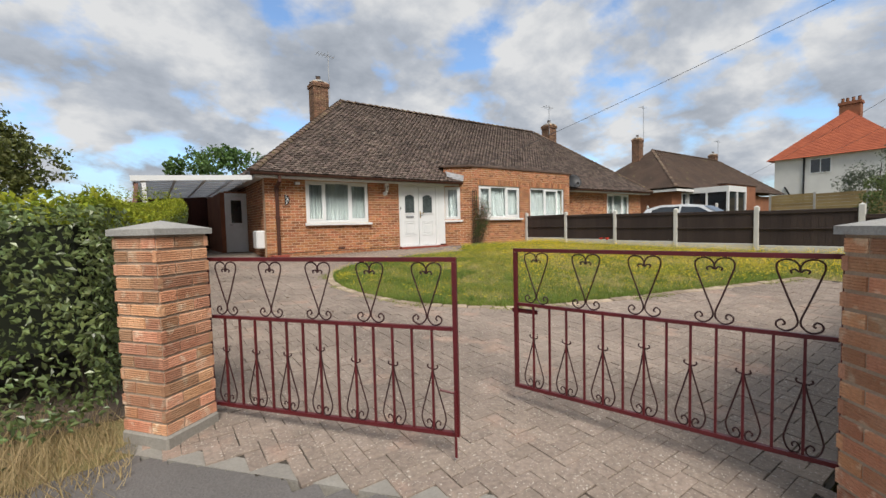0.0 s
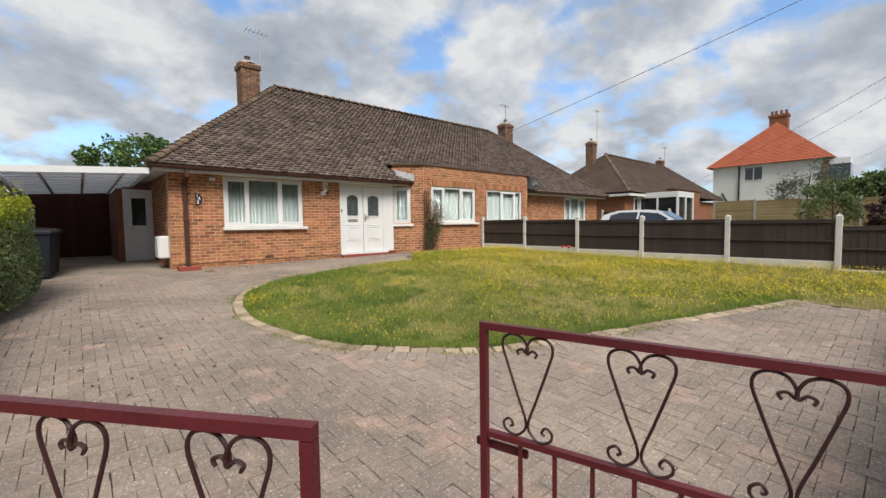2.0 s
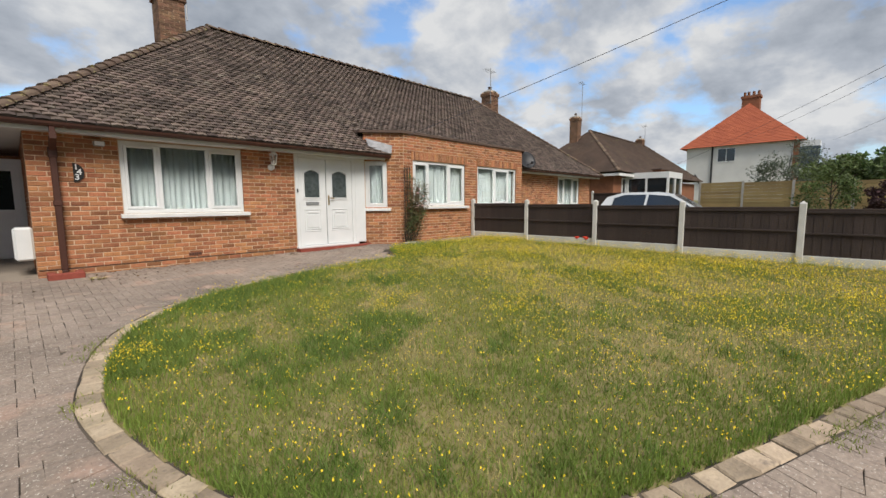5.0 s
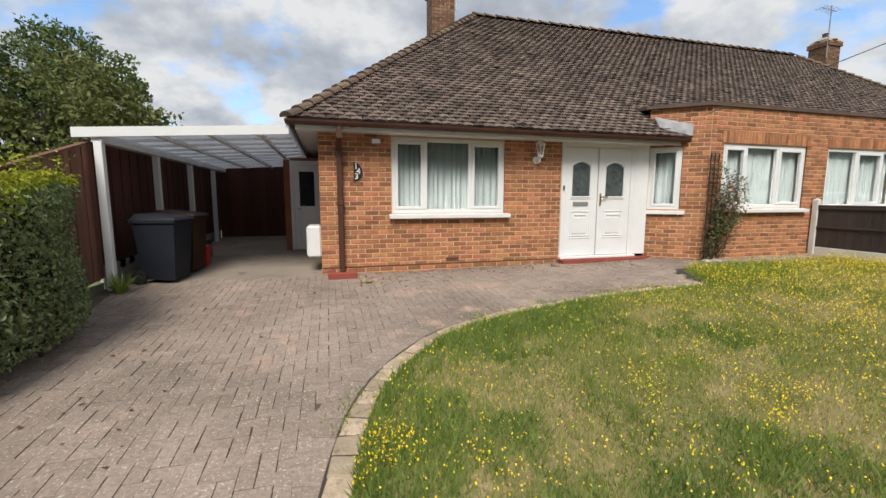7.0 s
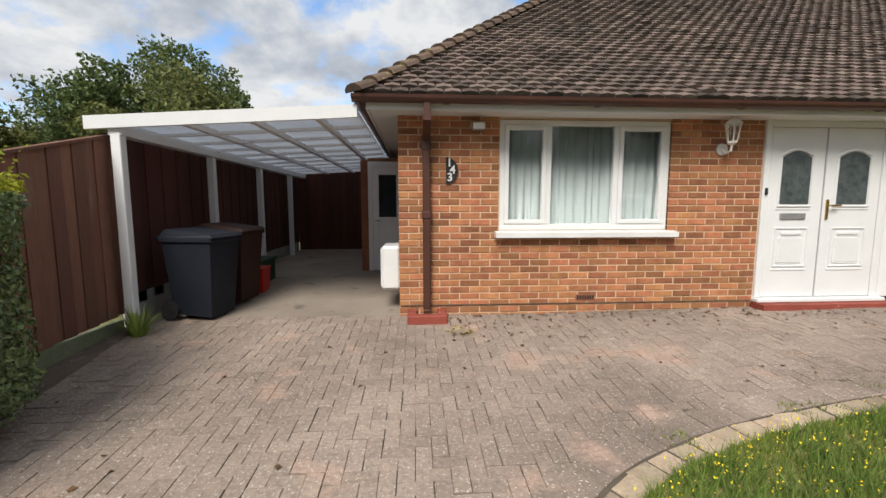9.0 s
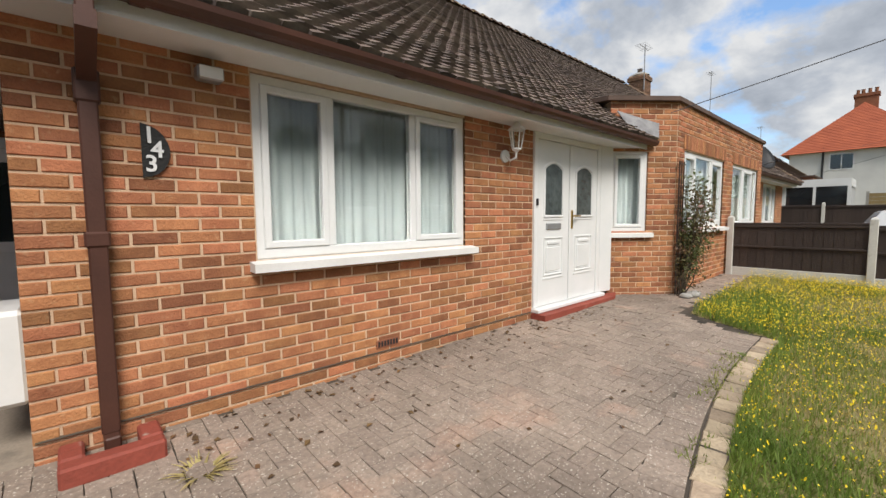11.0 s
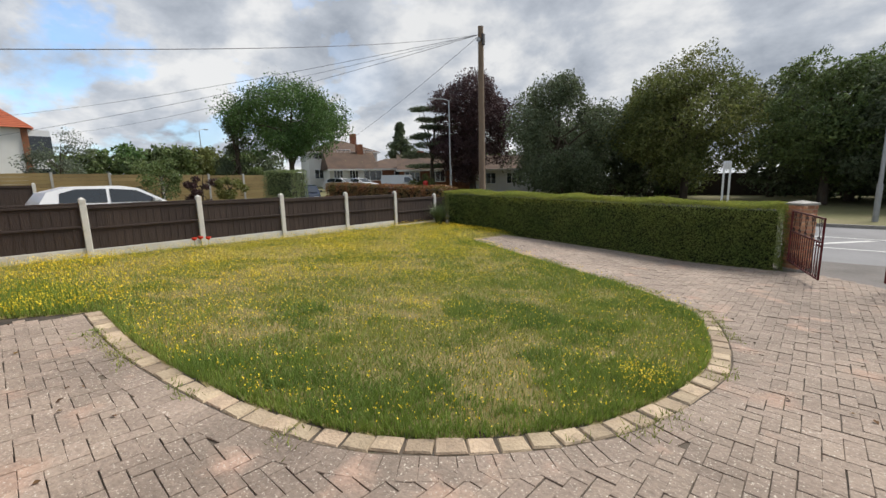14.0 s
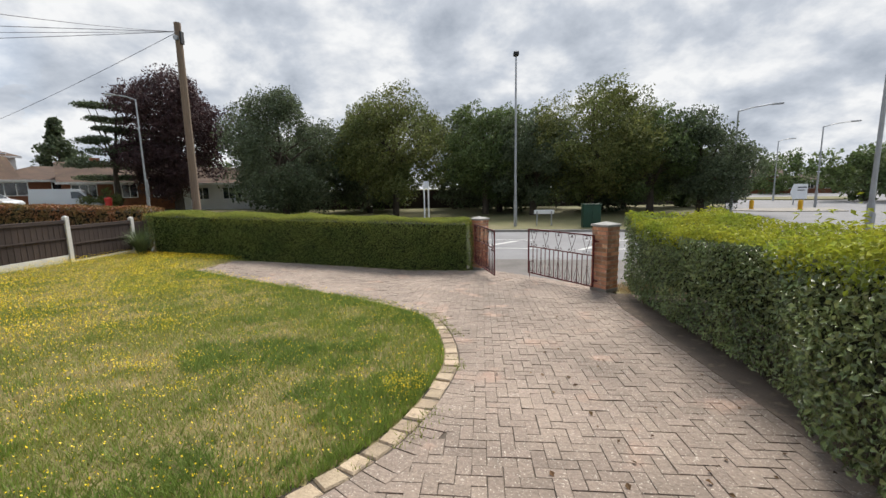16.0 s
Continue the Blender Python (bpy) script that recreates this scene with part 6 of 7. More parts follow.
part("lens", MB().box(-0.06, 0.06, -0.127, -0.119, -0.012, 0.05), M_SIGN, sl)
plq = thing("house_number", (2.943, WY - 0.016, 2.235), "black half-oval plaque with white house number", "house number")
pts = [(-0.06, 0.15), (-0.06, -0.145)] + [(-0.06 + 0.14 * math.cos(a) * 0.95, 0.145 * math.sin(a)) for a in np.linspace(-math.pi / 2, math.pi / 2, 12)][1:-1]
part("plate", MB().add([(x, 0.0, z) for x, z in pts] + [(x, 0.014, z) for x, z in pts], [tuple(range(len(pts))), tuple(range(len(pts), 2 * len(pts)))[::-1]] + [(i, (i + 1) % len(pts), len(pts) + (i + 1) % len(pts), len(pts) + i) for i in range(len(pts))]), M_BIRD, plq)
for ch, x, z in (("1", -0.035, 0.045), ("4", 0.0, -0.03), ("3", -0.03, -0.11)):
    cu = bpy.data.curves.new("digit", "FONT")
    cu.body, cu.size, cu.extrude = ch, 0.125, 0.003
    cu.offset = 0.002
    tmp = bpy.data.objects.new("digit_source", cu)
    me = bpy.data.meshes.new_from_object(tmp)
    bpy.data.objects.remove(tmp)
    me.materials.clear()
    me.materials.append(M_SIGN)
    ob = part("digit", me, M_SIGN, plq, "white painted digit")
    ob.matrix_local = pose(x - 0.02, -0.005, z, 90, 0, 0)
vent = part("air_brick", MB().box(4.365, 4.585, WY - 0.006, WY + 0.02, 0.79, 0.855), M_FARBRICK, house, "terracotta air brick")
for k in range(7):
    part("slot", MB().box(4.38 + k * 0.029, 4.398 + k * 0.029, WY - 0.008, WY, 0.80, 0.845), M_BLACK, vent)


def satellite_dish(place, turn, label):
    ob = thing("satellite_dish", place, label, "satellite dish", turn=turn)
    part("dish", MB().lathe([(0.02, 0.0), (0.14, 0.012), (0.26, 0.045), (0.33, 0.08), (0.325, 0.09), (0.25, 0.058), (0.1, 0.018), (0.01, 0.012)], (0, 0, 0), 20), M_BLACK, ob, smooth=True).matrix_local = pose(0, -0.25, 0.05, 65, 0, 0)
    part("arm", MB().tube([(0, -0.22, -0.1), (0, -0.62, -0.05)], 0.012, 6).tube([(0, -0.2, 0.0), (0, 0.02, -0.05)], 0.022, 8), M_STEEL, ob)
    part("receiver", MB().box(-0.04, 0.04, -0.68, -0.6, -0.08, 0.0, None, 0.01), M_BLACK, ob)


satellite_dish((14.95, 11.78, 3.13), -25, "dark grey satellite dish on the neighbour's wall")

# poppies by the fence
for x, y in ((11.35, 7.9), (11.45, 7.75), (11.3, 7.65)):
    pp = thing("poppy", (x, y, gf(x, y)), "red poppy flower by the fence", "flower", "poppies by the fence")
    part("stem", MB().tube([(0, 0, 0), (0.01, 0, 0.2)], 0.004, 4), M_TUFT, pp)
    part("petals", MB().lathe([(0.008, 0.2), (0.04, 0.22), (0.06, 0.26), (0.05, 0.262), (0.01, 0.21)], (0.01, 0, 0), 8), M_RED, pp, smooth=True)


# ---- neighbouring buildings ----
def simple_window(parent, x0, x1, y, z0, z1, bars=(0.5,), axis="y"):
    """A framed window on a far wall that looks along -y (or, with axis x, along -x)."""
    m = Matrix(((1, 0, 0, 0), (0, 1, 0, y), (0, 0, 1, 0), (0, 0, 0, 1))) if axis == "y" else Matrix(((0, 1, 0, y), (1, 0, 0, 0), (0, 0, 1, 0), (0, 0, 0, 1)))
    t = 0.08
    w = part("window", MB().ring(x0, x1, -0.06, 0.0, z0, z1, t, t, t, t, m, 0.004), M_UPVC, parent)
    for b in bars:
        c = x0 + (x1 - x0) * b
        part("glazing_bar", MB().box(c - 0.035, c + 0.035, -0.055, 0.0, z0 + t, z1 - t, m), M_UPVC, w)
    part("pane", MB().box(x0 + t, x1 - t, -0.03, 0.0, z0 + t, z1 - t, m), M_CARGL, w)
    return w


def hip_roof(mb, x0, x1, y0, y1, z0, rise):
    if x1 - x0 >= y1 - y0:
        h = (y1 - y0) / 2
        P = [(x0, y0, z0), (x1, y0, z0), (x1, y1, z0), (x0, y1, z0), (x0 + h, (y0 + y1) / 2, z0 + rise), (x1 - h, (y0 + y1) / 2, z0 + rise)]
        fs = [(0, 1, 5, 4), (1, 2, 5), (2, 3, 4, 5), (3, 0, 4), (3, 2, 1, 0)]
    else:
        h = (x1 - x0) / 2
        P = [(x0, y0, z0), (x1, y0, z0), (x1, y1, z0), (x0, y1, z0), ((x0 + x1) / 2, y0 + h, z0 + rise), ((x0 + x1) / 2, y1 - h, z0 + rise)]
        fs = [(0, 1, 4), (1, 2, 5, 4), (2, 3, 5), (3, 0, 4, 5), (3, 2, 1, 0)]
    return mb.add(P, fs)


h2 = thing("second_bungalow", (0, 0, 0), "brown tiled brick bungalow pair beyond the neighbour's drive", "house")
DX, DY, DZ2 = 24.6, 1.2, 0.45
part("wall", MB().box(2.37 + DX, 21.13 + DX, WY + DY, 18.7 + DY, 0.5, ZS + DZ2).box(9.09 + DX, 14.41 + DX, BY + DY, WY + DY - 0.003, 0.5, 3.5 + DZ2), M_FARBRICK, h2)
roof(h2, 1.95 + DX, 21.55 + DX, 11.57 + DY, 19.07 + DY, 3.05 + DZ2, 3.19, False)
part("fascia", MB().box(1.99 + DX, 8.9 + DX, 11.59 + DY, 11.63 + DY, 2.8 + DZ2, 2.95 + DZ2).box(1.98 + DX, 2.02 + DX, 11.63 + DY, 19 + DY, 2.8 + DZ2, 2.95 + DZ2), M_WPAINT, h2)
part("bay_roof", MB().box(9.0 + DX, 14.5 + DX, 11.36 + DY, 13.2 + DY, 3.5 + DZ2, 3.57 + DZ2), M_FELT, h2)
chimney(h2, 5.3 + DX, 16.0 + DY, 4.9, 7.25 + DZ2, aerial=2.3)
chimney(h2, 18.2 + DX, 16.0 + DY, 4.9, 7.1 + DZ2, aerial=1.2)
simple_window(h2, 3.6 + DX, 5.3 + DX, WY + DY, 1.7 + DZ2, 2.75 + DZ2, (0.33, 0.66))
simple_window(h2, 10.0 + DX, 12.0 + DX, BY + DY, 1.7 + DZ2, 2.85 + DZ2, (0.33, 0.66))
cons = thing("white_porch", (30.3, 11.4, gf(30.3, 11.4)), "white glazed front porch of the second bungalow", "porch")
part("base", MB().box(-1.4, 1.4, -0.6, 1.86, -0.1, 0.7), M_RENDER, cons)
part("frame", MB().box(-1.4, 1.4, -0.6, 1.86, 2.15, 2.5).box(-1.4, -1.28, -0.6, -0.48, 0.7, 2.15).box(1.28, 1.4, -0.6, -0.48, 0.7, 2.15).box(-0.06, 0.06, -0.6, -0.5, 0.7, 2.15).box(-1.4, -1.3, 1.7, 1.86, 0.7, 2.15).box(-1.4, -1.3, 0.6, 0.7, 0.7, 2.15), M_UPVC, cons)
part("glazing", MB().box(-1.33, 1.33, -0.53, 1.8, 0.7, 2.15), M_CARGL, cons)

rh = thing("red_roofed_house", (0, 2.0, 0), "white rendered two storey house with orange red hipped roof", "house")
part("wall", MB().box(60.5, 72, 5.2, 15.6, 1.0, 8.2), M_RENDER, rh)
rr = part("roof", hip_roof(MB(), 59.9, 74.5, 4.5, 16.3, 8.15, 5.5), M_REDROOF, rh)
cs = MB()
for k in range(1, 30):
    f = k / 30
    x = 59.9 + f * 5.9
    cs.box(x - 0.02, x + 0.06, 4.5 + f * 5.9, 16.3 - f * 5.9, 8.15 + f * 5.5 - 0.02, 8.15 + f * 5.5 + 0.035)
tagged(part("tile_course", cs, M_REDROOF, rr), kind="stuff")
ck = part("chimney", MB().box(66.0, 67.2, 9.4, 11.2, 12.4, 14.6).box(65.9, 67.3, 9.3, 11.3, 14.3, 14.6), M_FARBRICK, rh)
for q in (9.6, 10.1, 10.6, 11.0):
    part("chimney_pot", MB().lathe([(0.16, 0), (0.14, 0.5), (0.17, 0.55)], (66.6, q, 14.6), 8), M_FARBRICK, ck)
simple_window(rh, 10.6, 12.4, 60.5, 6.3, 7.9, (0.5,), "x")
part("downpipe", MB().tube([(60.4, 12.9, 8.6), (60.4, 12.9, 3.0)], 0.09, 6).tube([(60.4, 14.6, 5.0), (60.4, 14.0, 3.8), (60.4, 13.2, 3.2)], 0.09, 6), M_BLACK, rh)
part("bay", MB().box(60.4, 63.4, 3.4, 5.2, 1.0, 8.0), M_UPVC, rh)
part("bay_glazing", MB().box(60.36, 63.2, 3.36, 5.0, 5.4, 7.4).box(60.36, 63.2, 3.36, 5.0, 2.0, 4.2), M_CARGL, rh)
part("bay_brick", MB().box(60.34, 60.5, 5.0, 5.5, 1.0, 8.1), M_FARBRICK, rh)


def far_house(place, turn, w, d, eave, rise, wallm, roofm, label, rows=1, gable=False):
    ob = thing("distant_house", place, label, "house", "houses across the junction", turn=turn)
    part("wall", MB().box(-w / 2, w / 2, -d / 2, d / 2, -1.6, eave), wallm, ob)
    if gable:
        P = [(-w / 2 - 0.3, -d / 2 - 0.4, eave), (w / 2 + 0.3, -d / 2 - 0.4, eave), (w / 2 + 0.3, d / 2 + 0.4, eave), (-w / 2 - 0.3, d / 2 + 0.4, eave), (-w / 2 - 0.3, 0, eave + rise), (w / 2 + 0.3, 0, eave + rise)]
        part("roof", MB().add(P, [(0, 1, 5, 4), (2, 3, 4, 5), (1, 2, 5), (3, 0, 4), (3, 2, 1, 0)]), roofm, ob)
    else:
        part("roof", hip_roof(MB(), -w / 2 - 0.4, w / 2 + 0.4, -d / 2 - 0.4, d / 2 + 0.4, eave, rise), roofm, ob)
    part("fascia", MB().box(-w / 2 - 0.38, w / 2 + 0.38, -d / 2 - 0.44, -d / 2 - 0.38, eave - 0.2, eave), M_WPAINT, ob)
    part("chimney", MB().box(w / 4 - 0.4, w / 4 + 0.4, -0.4, 0.4, eave + rise * 0.4, eave + rise + 1.0), M_FARBRICK, ob)
    for r in range(rows):
        z = 0.9 + r * 2.6
        for k in range(3):
            c = -w / 2 + w * (k + 0.5) / 3
            simple_window(ob, c - w * 0.1, c + w * 0.1, -d / 2, z, z + 1.3, (0.33, 0.66))
    return ob


YBRICK = mat("yellow brick", (0.42, 0.30, 0.15), (0.34, 0.24, 0.12), 0.9, 2, 14, 0.4)
on = lambda x, y: (x, y, gf(x, y))
far_house(on(55, -25), -112, 9.5, 8, 4.5, 1.9, M_RENDER, M_FARROOF, "white rendered two storey house with brown roof", 2)
far_house(on(49, -22.6), -112, 6, 5, 2.3, 2.3, M_RENDER, M_FARROOF, "white rendered annexe with steep brown roof", 1, True)
far_house(on(46.4, -29.4), -126, 12, 8, 2.4, 1.5, M_FARBRICK, M_FARROOF, "brick bungalow with wide white windows")
far_house(on(38.8, -28.5), -132, 9, 8, 2.4, 2.0, M_FARBRICK, M_FARROOF, "brick bungalow with gabled roof", 1, True)
far_house(on(31, -34), -140, 9, 8, 2.6, 1.8, M_RENDER, M_FARROOF, "pale rendered bungalow behind the copper beech", 1, True)
far_house((-51, -74, -0.1), 148, 5.4, 6, 3.4, 1.3, M_FARBRICK, M_FARROOF, "brick house beyond the roundabout", 1, True)
far_house((-57, -70.5, -0.1), 142, 8, 6, 2.2, 1.4, M_FARBRICK, M_FARROOF, "low brick house beyond the roundabout")
far_house((-23.5, 38, 0.7), 60, 6, 6, 3.0, 1.1, YBRICK, M_FARROOF, "yellow brick house behind the trees", 1, True)


# ---- vehicles ----
def car(place, turn, paint, label, van=False):
    """A parked car, its nose along +x."""
    ob = thing("van" if van else "parked_car", place, label, "van" if van else "car", turn=turn)
    if van:
        low = [(-2.2, 0.3), (2.15, 0.3), (2.2, 0.75), (1.6, 1.05), (-2.2, 1.05)]
        cab = [(-2.2, 1.05), (1.6, 1.05), (0.95, 1.75), (0.6, 1.9), (-2.15, 1.92)]
    else:
        low = [(-2.1, 0.35), (-1.9, 0.2), (1.9, 0.2), (2.1, 0.35), (2.12, 0.6), (1.9, 0.78), (1.05, 0.93), (-1.95, 0.98), (-2.12, 0.8)]
        cab = [(-1.98, 0.97), (1.08, 0.92), (0.35, 1.38), (-0.1, 1.47), (-1.2, 1.47), (-1.75, 1.32)]

    def shell(prof, w0, w1, zlo, zhi):
        wd = lambda z: w0 + (w1 - w0) * max(0, min(1, (z - zlo) / (zhi - zlo)))
        n = len(prof)
        return MB().add([(x, s * wd(z), z) for s in (-1, 1) for x, z in prof], [tuple(range(n)), tuple(range(2 * n - 1, n - 1, -1))] + [(k, n + k, n + (k + 1) % n, (k + 1) % n) for k in range(n)])
    part("body", shell(low, 0.88, 0.86, 0.2, 1.0), paint, ob)
    part("cabin", shell(cab, 0.86, 0.64 if not van else 0.8, 0.95, 1.47 if not van else 1.9), paint, ob)
    if van:
        side = [[(0.35, 1.15), (1.35, 1.15), (0.85, 1.65), (0.35, 1.68)]]
    else:
        side = [[(-0.42, 1.0), (0.88, 0.98), (0.26, 1.33), (-0.38, 1.39)], [(-1.55, 1.03), (-0.5, 1.0), (-0.46, 1.39), (-1.15, 1.39), (-1.5, 1.28)]]
    W = lambda z: (0.86 + (0.64 - 0.86) * (z - 0.95) / 0.52 if not van else 0.86 - 0.06 * (z - 0.95) / 0.95) + 0.012
    for poly in side:
        for s in (-1, 1):
            pn = MB().add([(x, s * W(z), z) for x, z in poly], [tuple(range(len(poly)))])
            part("side_window", pn, M_CARGL, ob)
    if van:
        ws = [(1.5, -0.72, 1.12), (1.5, 0.72, 1.12), (1.0, 0.7, 1.70), (1.0, -0.7, 1.70)]
    else:
        ws = [(1.02, -0.7, 0.97), (1.02, 0.7, 0.97), (0.36, 0.6, 1.385), (0.36, -0.6, 1.385)]
    part("windscreen", MB().add([(x + 0.02, y, z + 0.012) for x, y, z in ws], [(0, 1, 2, 3)]), M_CARGL, ob)
    for x in (-1.3, 1.32):
        for s in (-1, 1):
            wh = part("wheel", MB().tube([(x, s * 0.70, 0.31), (x, s * 0.885, 0.31)], 0.31, 18), M_TYRE, ob)
            part("rim", MB().tube([(x, s * 0.86, 0.31), (x, s * 0.892, 0.31)], 0.19, 12), M_STEEL, wh)
    for s in (-1, 1):
        part("headlight", MB().box(1.92, 2.1, s * 0.62 - 0.16, s * 0.62 + 0.16, 0.58, 0.70, None, 0.02), M_SIGN, ob)
        part("tail_light", MB().box(-2.12, -2.0, s * 0.7 - 0.1, s * 0.7 + 0.1, 0.7, 0.95, None, 0.02), M_REDPL, ob)
        part("mirror", MB().box(0.62, 0.75, s * 0.93 - 0.09, s * 0.93 + 0.09, 0.98, 1.1, None, 0.02), paint, ob)
    return ob


car((18.0, 7.9, gf(18, 7.9) - 0.1), -84, M_CARW, "silver white estate car parked on the neighbour's drive")
car((28.4, -4.4, gf(28.4, -4.4)), 150, M_CARD, "dark blue car parked by the junction")
car(on(42.2, -16.8), 200, M_CARW, "white car parked far across the road")
car(on(41.3, -18.6), 190, M_CARW, "white car parked far across the road")
car(on(35.6, -20.0), 215, M_CARW, "white van parked before the bungalows", True)


# ---- street furniture ----
def lamp_post(place, h, reach, turn, label, arm=True):
    ob = thing("street_lamp", place, label, "street lamp", "street lamps", turn=turn)
    part("column", MB().tube([(0, 0, -0.2), (0, 0, 1.4)], 0.095, 10).tube([(0, 0, 1.4), (0, 0, h)], 0.07, 10, 0.045), M_STEEL, ob)
    if arm:
        part("arm", MB().tube([(0, 0, h - 0.05), (reach * 0.4, 0, h + 0.12), (reach, 0, h + 0.2)], 0.035, 8), M_STEEL, ob)
        part("lantern", MB().box(reach - 0.1, reach + 0.5, -0.12, 0.12, h + 0.14, h + 0.24, None, 0.03), M_STEEL, ob)
    else:
        part("lantern", MB().box(-0.14, 0.14, -0.2, 0.2, h - 0.02, h + 0.16, None, 0.03), M_BLACK, ob)
    part("service_door", MB().box(-0.06, 0.06, -0.11, -0.08, 0.5, 1.1), M_STEEL, ob)
    return ob


lamp_post((0.27, -12.3, 0.0), 8.95, 0, 0, "tall grey street lamp column on the far verge", False)
lamp_post(on(26.1, -17.0), 8.4, 1.2, 36, "grey street lamp with a short arm by the junction")
lamp_post(on(58.9, -8), 6.9, 0.9, -60, "distant grey street lamp")
lamp_post((-14.7, -18.9, -0.04), 6.8, 1.8, -30 + 180, "grey street lamp at the roundabout")
lamp_post((-30.8, -39.5, -0.04), 6.6, 1.0, 150, "distant grey street lamp at the roundabout")
lamp_post((-24.8, -25.4, -0.04), 6.4, 1.6, 145, "grey street lamp with long arm at the roundabout")
lamp_post((-9.7, -2.95, 0.0), 6.6, 1.0, 200, "grey street lamp on the near footpath")
lamp_post(on(-31.5, 43), 10.1, 1.0, 20, "distant grey street lamp behind the hedge")

pole = thing("telegraph_pole", (13.09, -4.23, gf(13.09, -4.23)), "brown timber telegraph pole with cables", "telegraph pole")
part("shaft", MB().tube([(0, 0, -0.2), (0, 0, 8.25)], 0.155, 12, 0.115), M_POLE, pole)
part("cable_box", MB().box(-0.16, -0.1, -0.09, 0.09, 7.5, 7.95, None, 0.015), M_BLACK, pole)
part("terminal", MB().tube([(0, 0.1, 7.7), (0, 0.19, 7.7)], 0.09, 10), M_STEEL, pole)
top = Vector((13.09, -4.23, gf(13.09, -4.23) + 7.95))
for k, end in enumerate(((8.95, 11.50, 3.3), (36, 12.9, 4.2), (60.4, 12.9, 8.3), (58, -24, 6.2), (57.5, 4.5, 7.5))):
    e = Vector(end)
    cb = thing("overhead_cable", tuple(top), "thin black overhead telephone cable", "cable", "overhead cables")
    n = 24
    pts = [(e - top) * (i / n) + Vector((0, 0, -4 * (0.012 * (e - top).length) * (i / n) * (1 - i / n))) for i in range(n + 1)]
    part("wire", MB().tube([tuple(p) for p in pts], 0.0045 + 0.0001 * (e - top).length, 5), M_CABLE, cb)

sg = thing("bus_stop_sign", (5.72, -16.1, 0.0), "pair of white posts with a small sign panel", "sign post")
for q in (-0.14, 0.14):
    part("post", MB().tube([(q, 0, -0.2), (q, 0, 2.55)], 0.05, 8), M_SIGN, sg)
part("panel", MB().box(-0.16, 0.16, -0.07, -0.04, 2.15, 2.6, None, 0.01), M_SIGN, sg)
np_ = thing("street_name_sign", (-1.35, -12.6, 0.0), "low white street name board on two posts", "sign")
for q in (-0.4, 0.4):
    part("post", MB().tube([(q, 0, -0.2), (q, 0, 0.75)], 0.035, 6), M_STEEL, np_)
part("board", MB().box(-0.55, 0.55, -0.05, -0.02, 0.6, 0.82, None, 0.006), M_SIGN, np_)
cab = thing("utility_cabinet", (-3.55, -11.3, 0.0), "dark green metal roadside utility cabinet", "cabinet")
part("body", MB().box(-0.45, 0.45, -0.22, 0.22, -0.1, 1.12, None, 0.015), M_GREENPL, cab)
part("roof", MB().box(-0.48, 0.48, -0.25, 0.25, 1.12, 1.17, None, 0.01), M_GREENPL, cab)
part("door", MB().box(-0.42, -0.01, 0.22, 0.235, 0.08, 1.06).box(0.01, 0.42, 0.22, 0.235, 0.08, 1.06), M_GREENPL, cab)
rs = thing("roundabout_sign", (-26.8, -30.0, -0.04), "white roundabout direction sign with black border", "road sign", turn=200)
for q in (-0.6, 0.6):
    part("post", MB().tube([(q, 0.05, -0.2), (q, 0.05, 1.9)], 0.05, 6), M_STEEL, rs)
part("panel", MB().add([(-1.1, 0, 1.15), (-0.75, 0, 0.55), (0.95, 0, 0.55), (0.95, 0, 1.9), (-0.75, 0, 1.9), (-1.1, 0.04, 1.15), (-0.75, 0.04, 0.55), (0.95, 0.04, 0.55), (0.95, 0.04, 1.9), (-0.75, 0.04, 1.9)], [(0, 1, 2, 3, 4), (9, 8, 7, 6, 5), (0, 5, 6, 1), (1, 6, 7, 2), (2, 7, 8, 3), (3, 8, 9, 4), (4, 9, 5, 0)]), M_SIGN, rs)
part("bar", MB().box(-0.3, 0.8, -0.02, -0.005, 1.55, 1.65).box(-0.3, 0.8, 0.045, 0.06, 1.55, 1.65), M_BLACK, rs)
part("bar", MB().box(-0.3, 0.6, -0.02, -0.005, 1.3, 1.38).box(-0.3, 0.6, 0.045, 0.06, 1.3, 1.38), M_BLACK, rs)
for x, y in ((-18.8, -23.5), (-21.2, -21.9)):
    bl = thing("traffic_bollard", (x, y, -0.04), "yellow plastic traffic island bollard", "bollard", "traffic bollards")
    part("body", MB().lathe([(0.2, 0), (0.2, 0.1), (0.14, 0.12), (0.15, 0.7), (0.1, 0.78)], (0, 0, 0), 10), M_YELL, bl)
structure("traffic_island", MB().prism([(-16.5, -22.5), (-19, -24.6), (-25, -24), (-23, -20), (-19, -20.5)], -0.3, 0.04), M_KCONC, "low concrete traffic island", "traffic island")
pb = thing("post_box", on(29.5, -17.3), "red cast iron post box", "post box")
part("body", MB().lathe([(0.25, 0), (0.25, 0.1), (0.22, 0.12), (0.22, 1.3), (0.27, 1.34), (0.25, 1.42), (0.05, 1.52)], (0, 0, 0), 14), M_REDPL, pb)
rsn = thing("round_sign", on(23.6, -14.2), "back of a round grey road sign on a post", "road sign", turn=-50)
part("post", MB().tube([(0, 0, -0.2), (0, 0, 2.9)], 0.05, 6), M_STEEL, rsn)
part("disc", MB().tube([(0, -0.05, 2.2), (0, -0.07, 2.2)], 0.42, 18), M_STEEL, rsn)

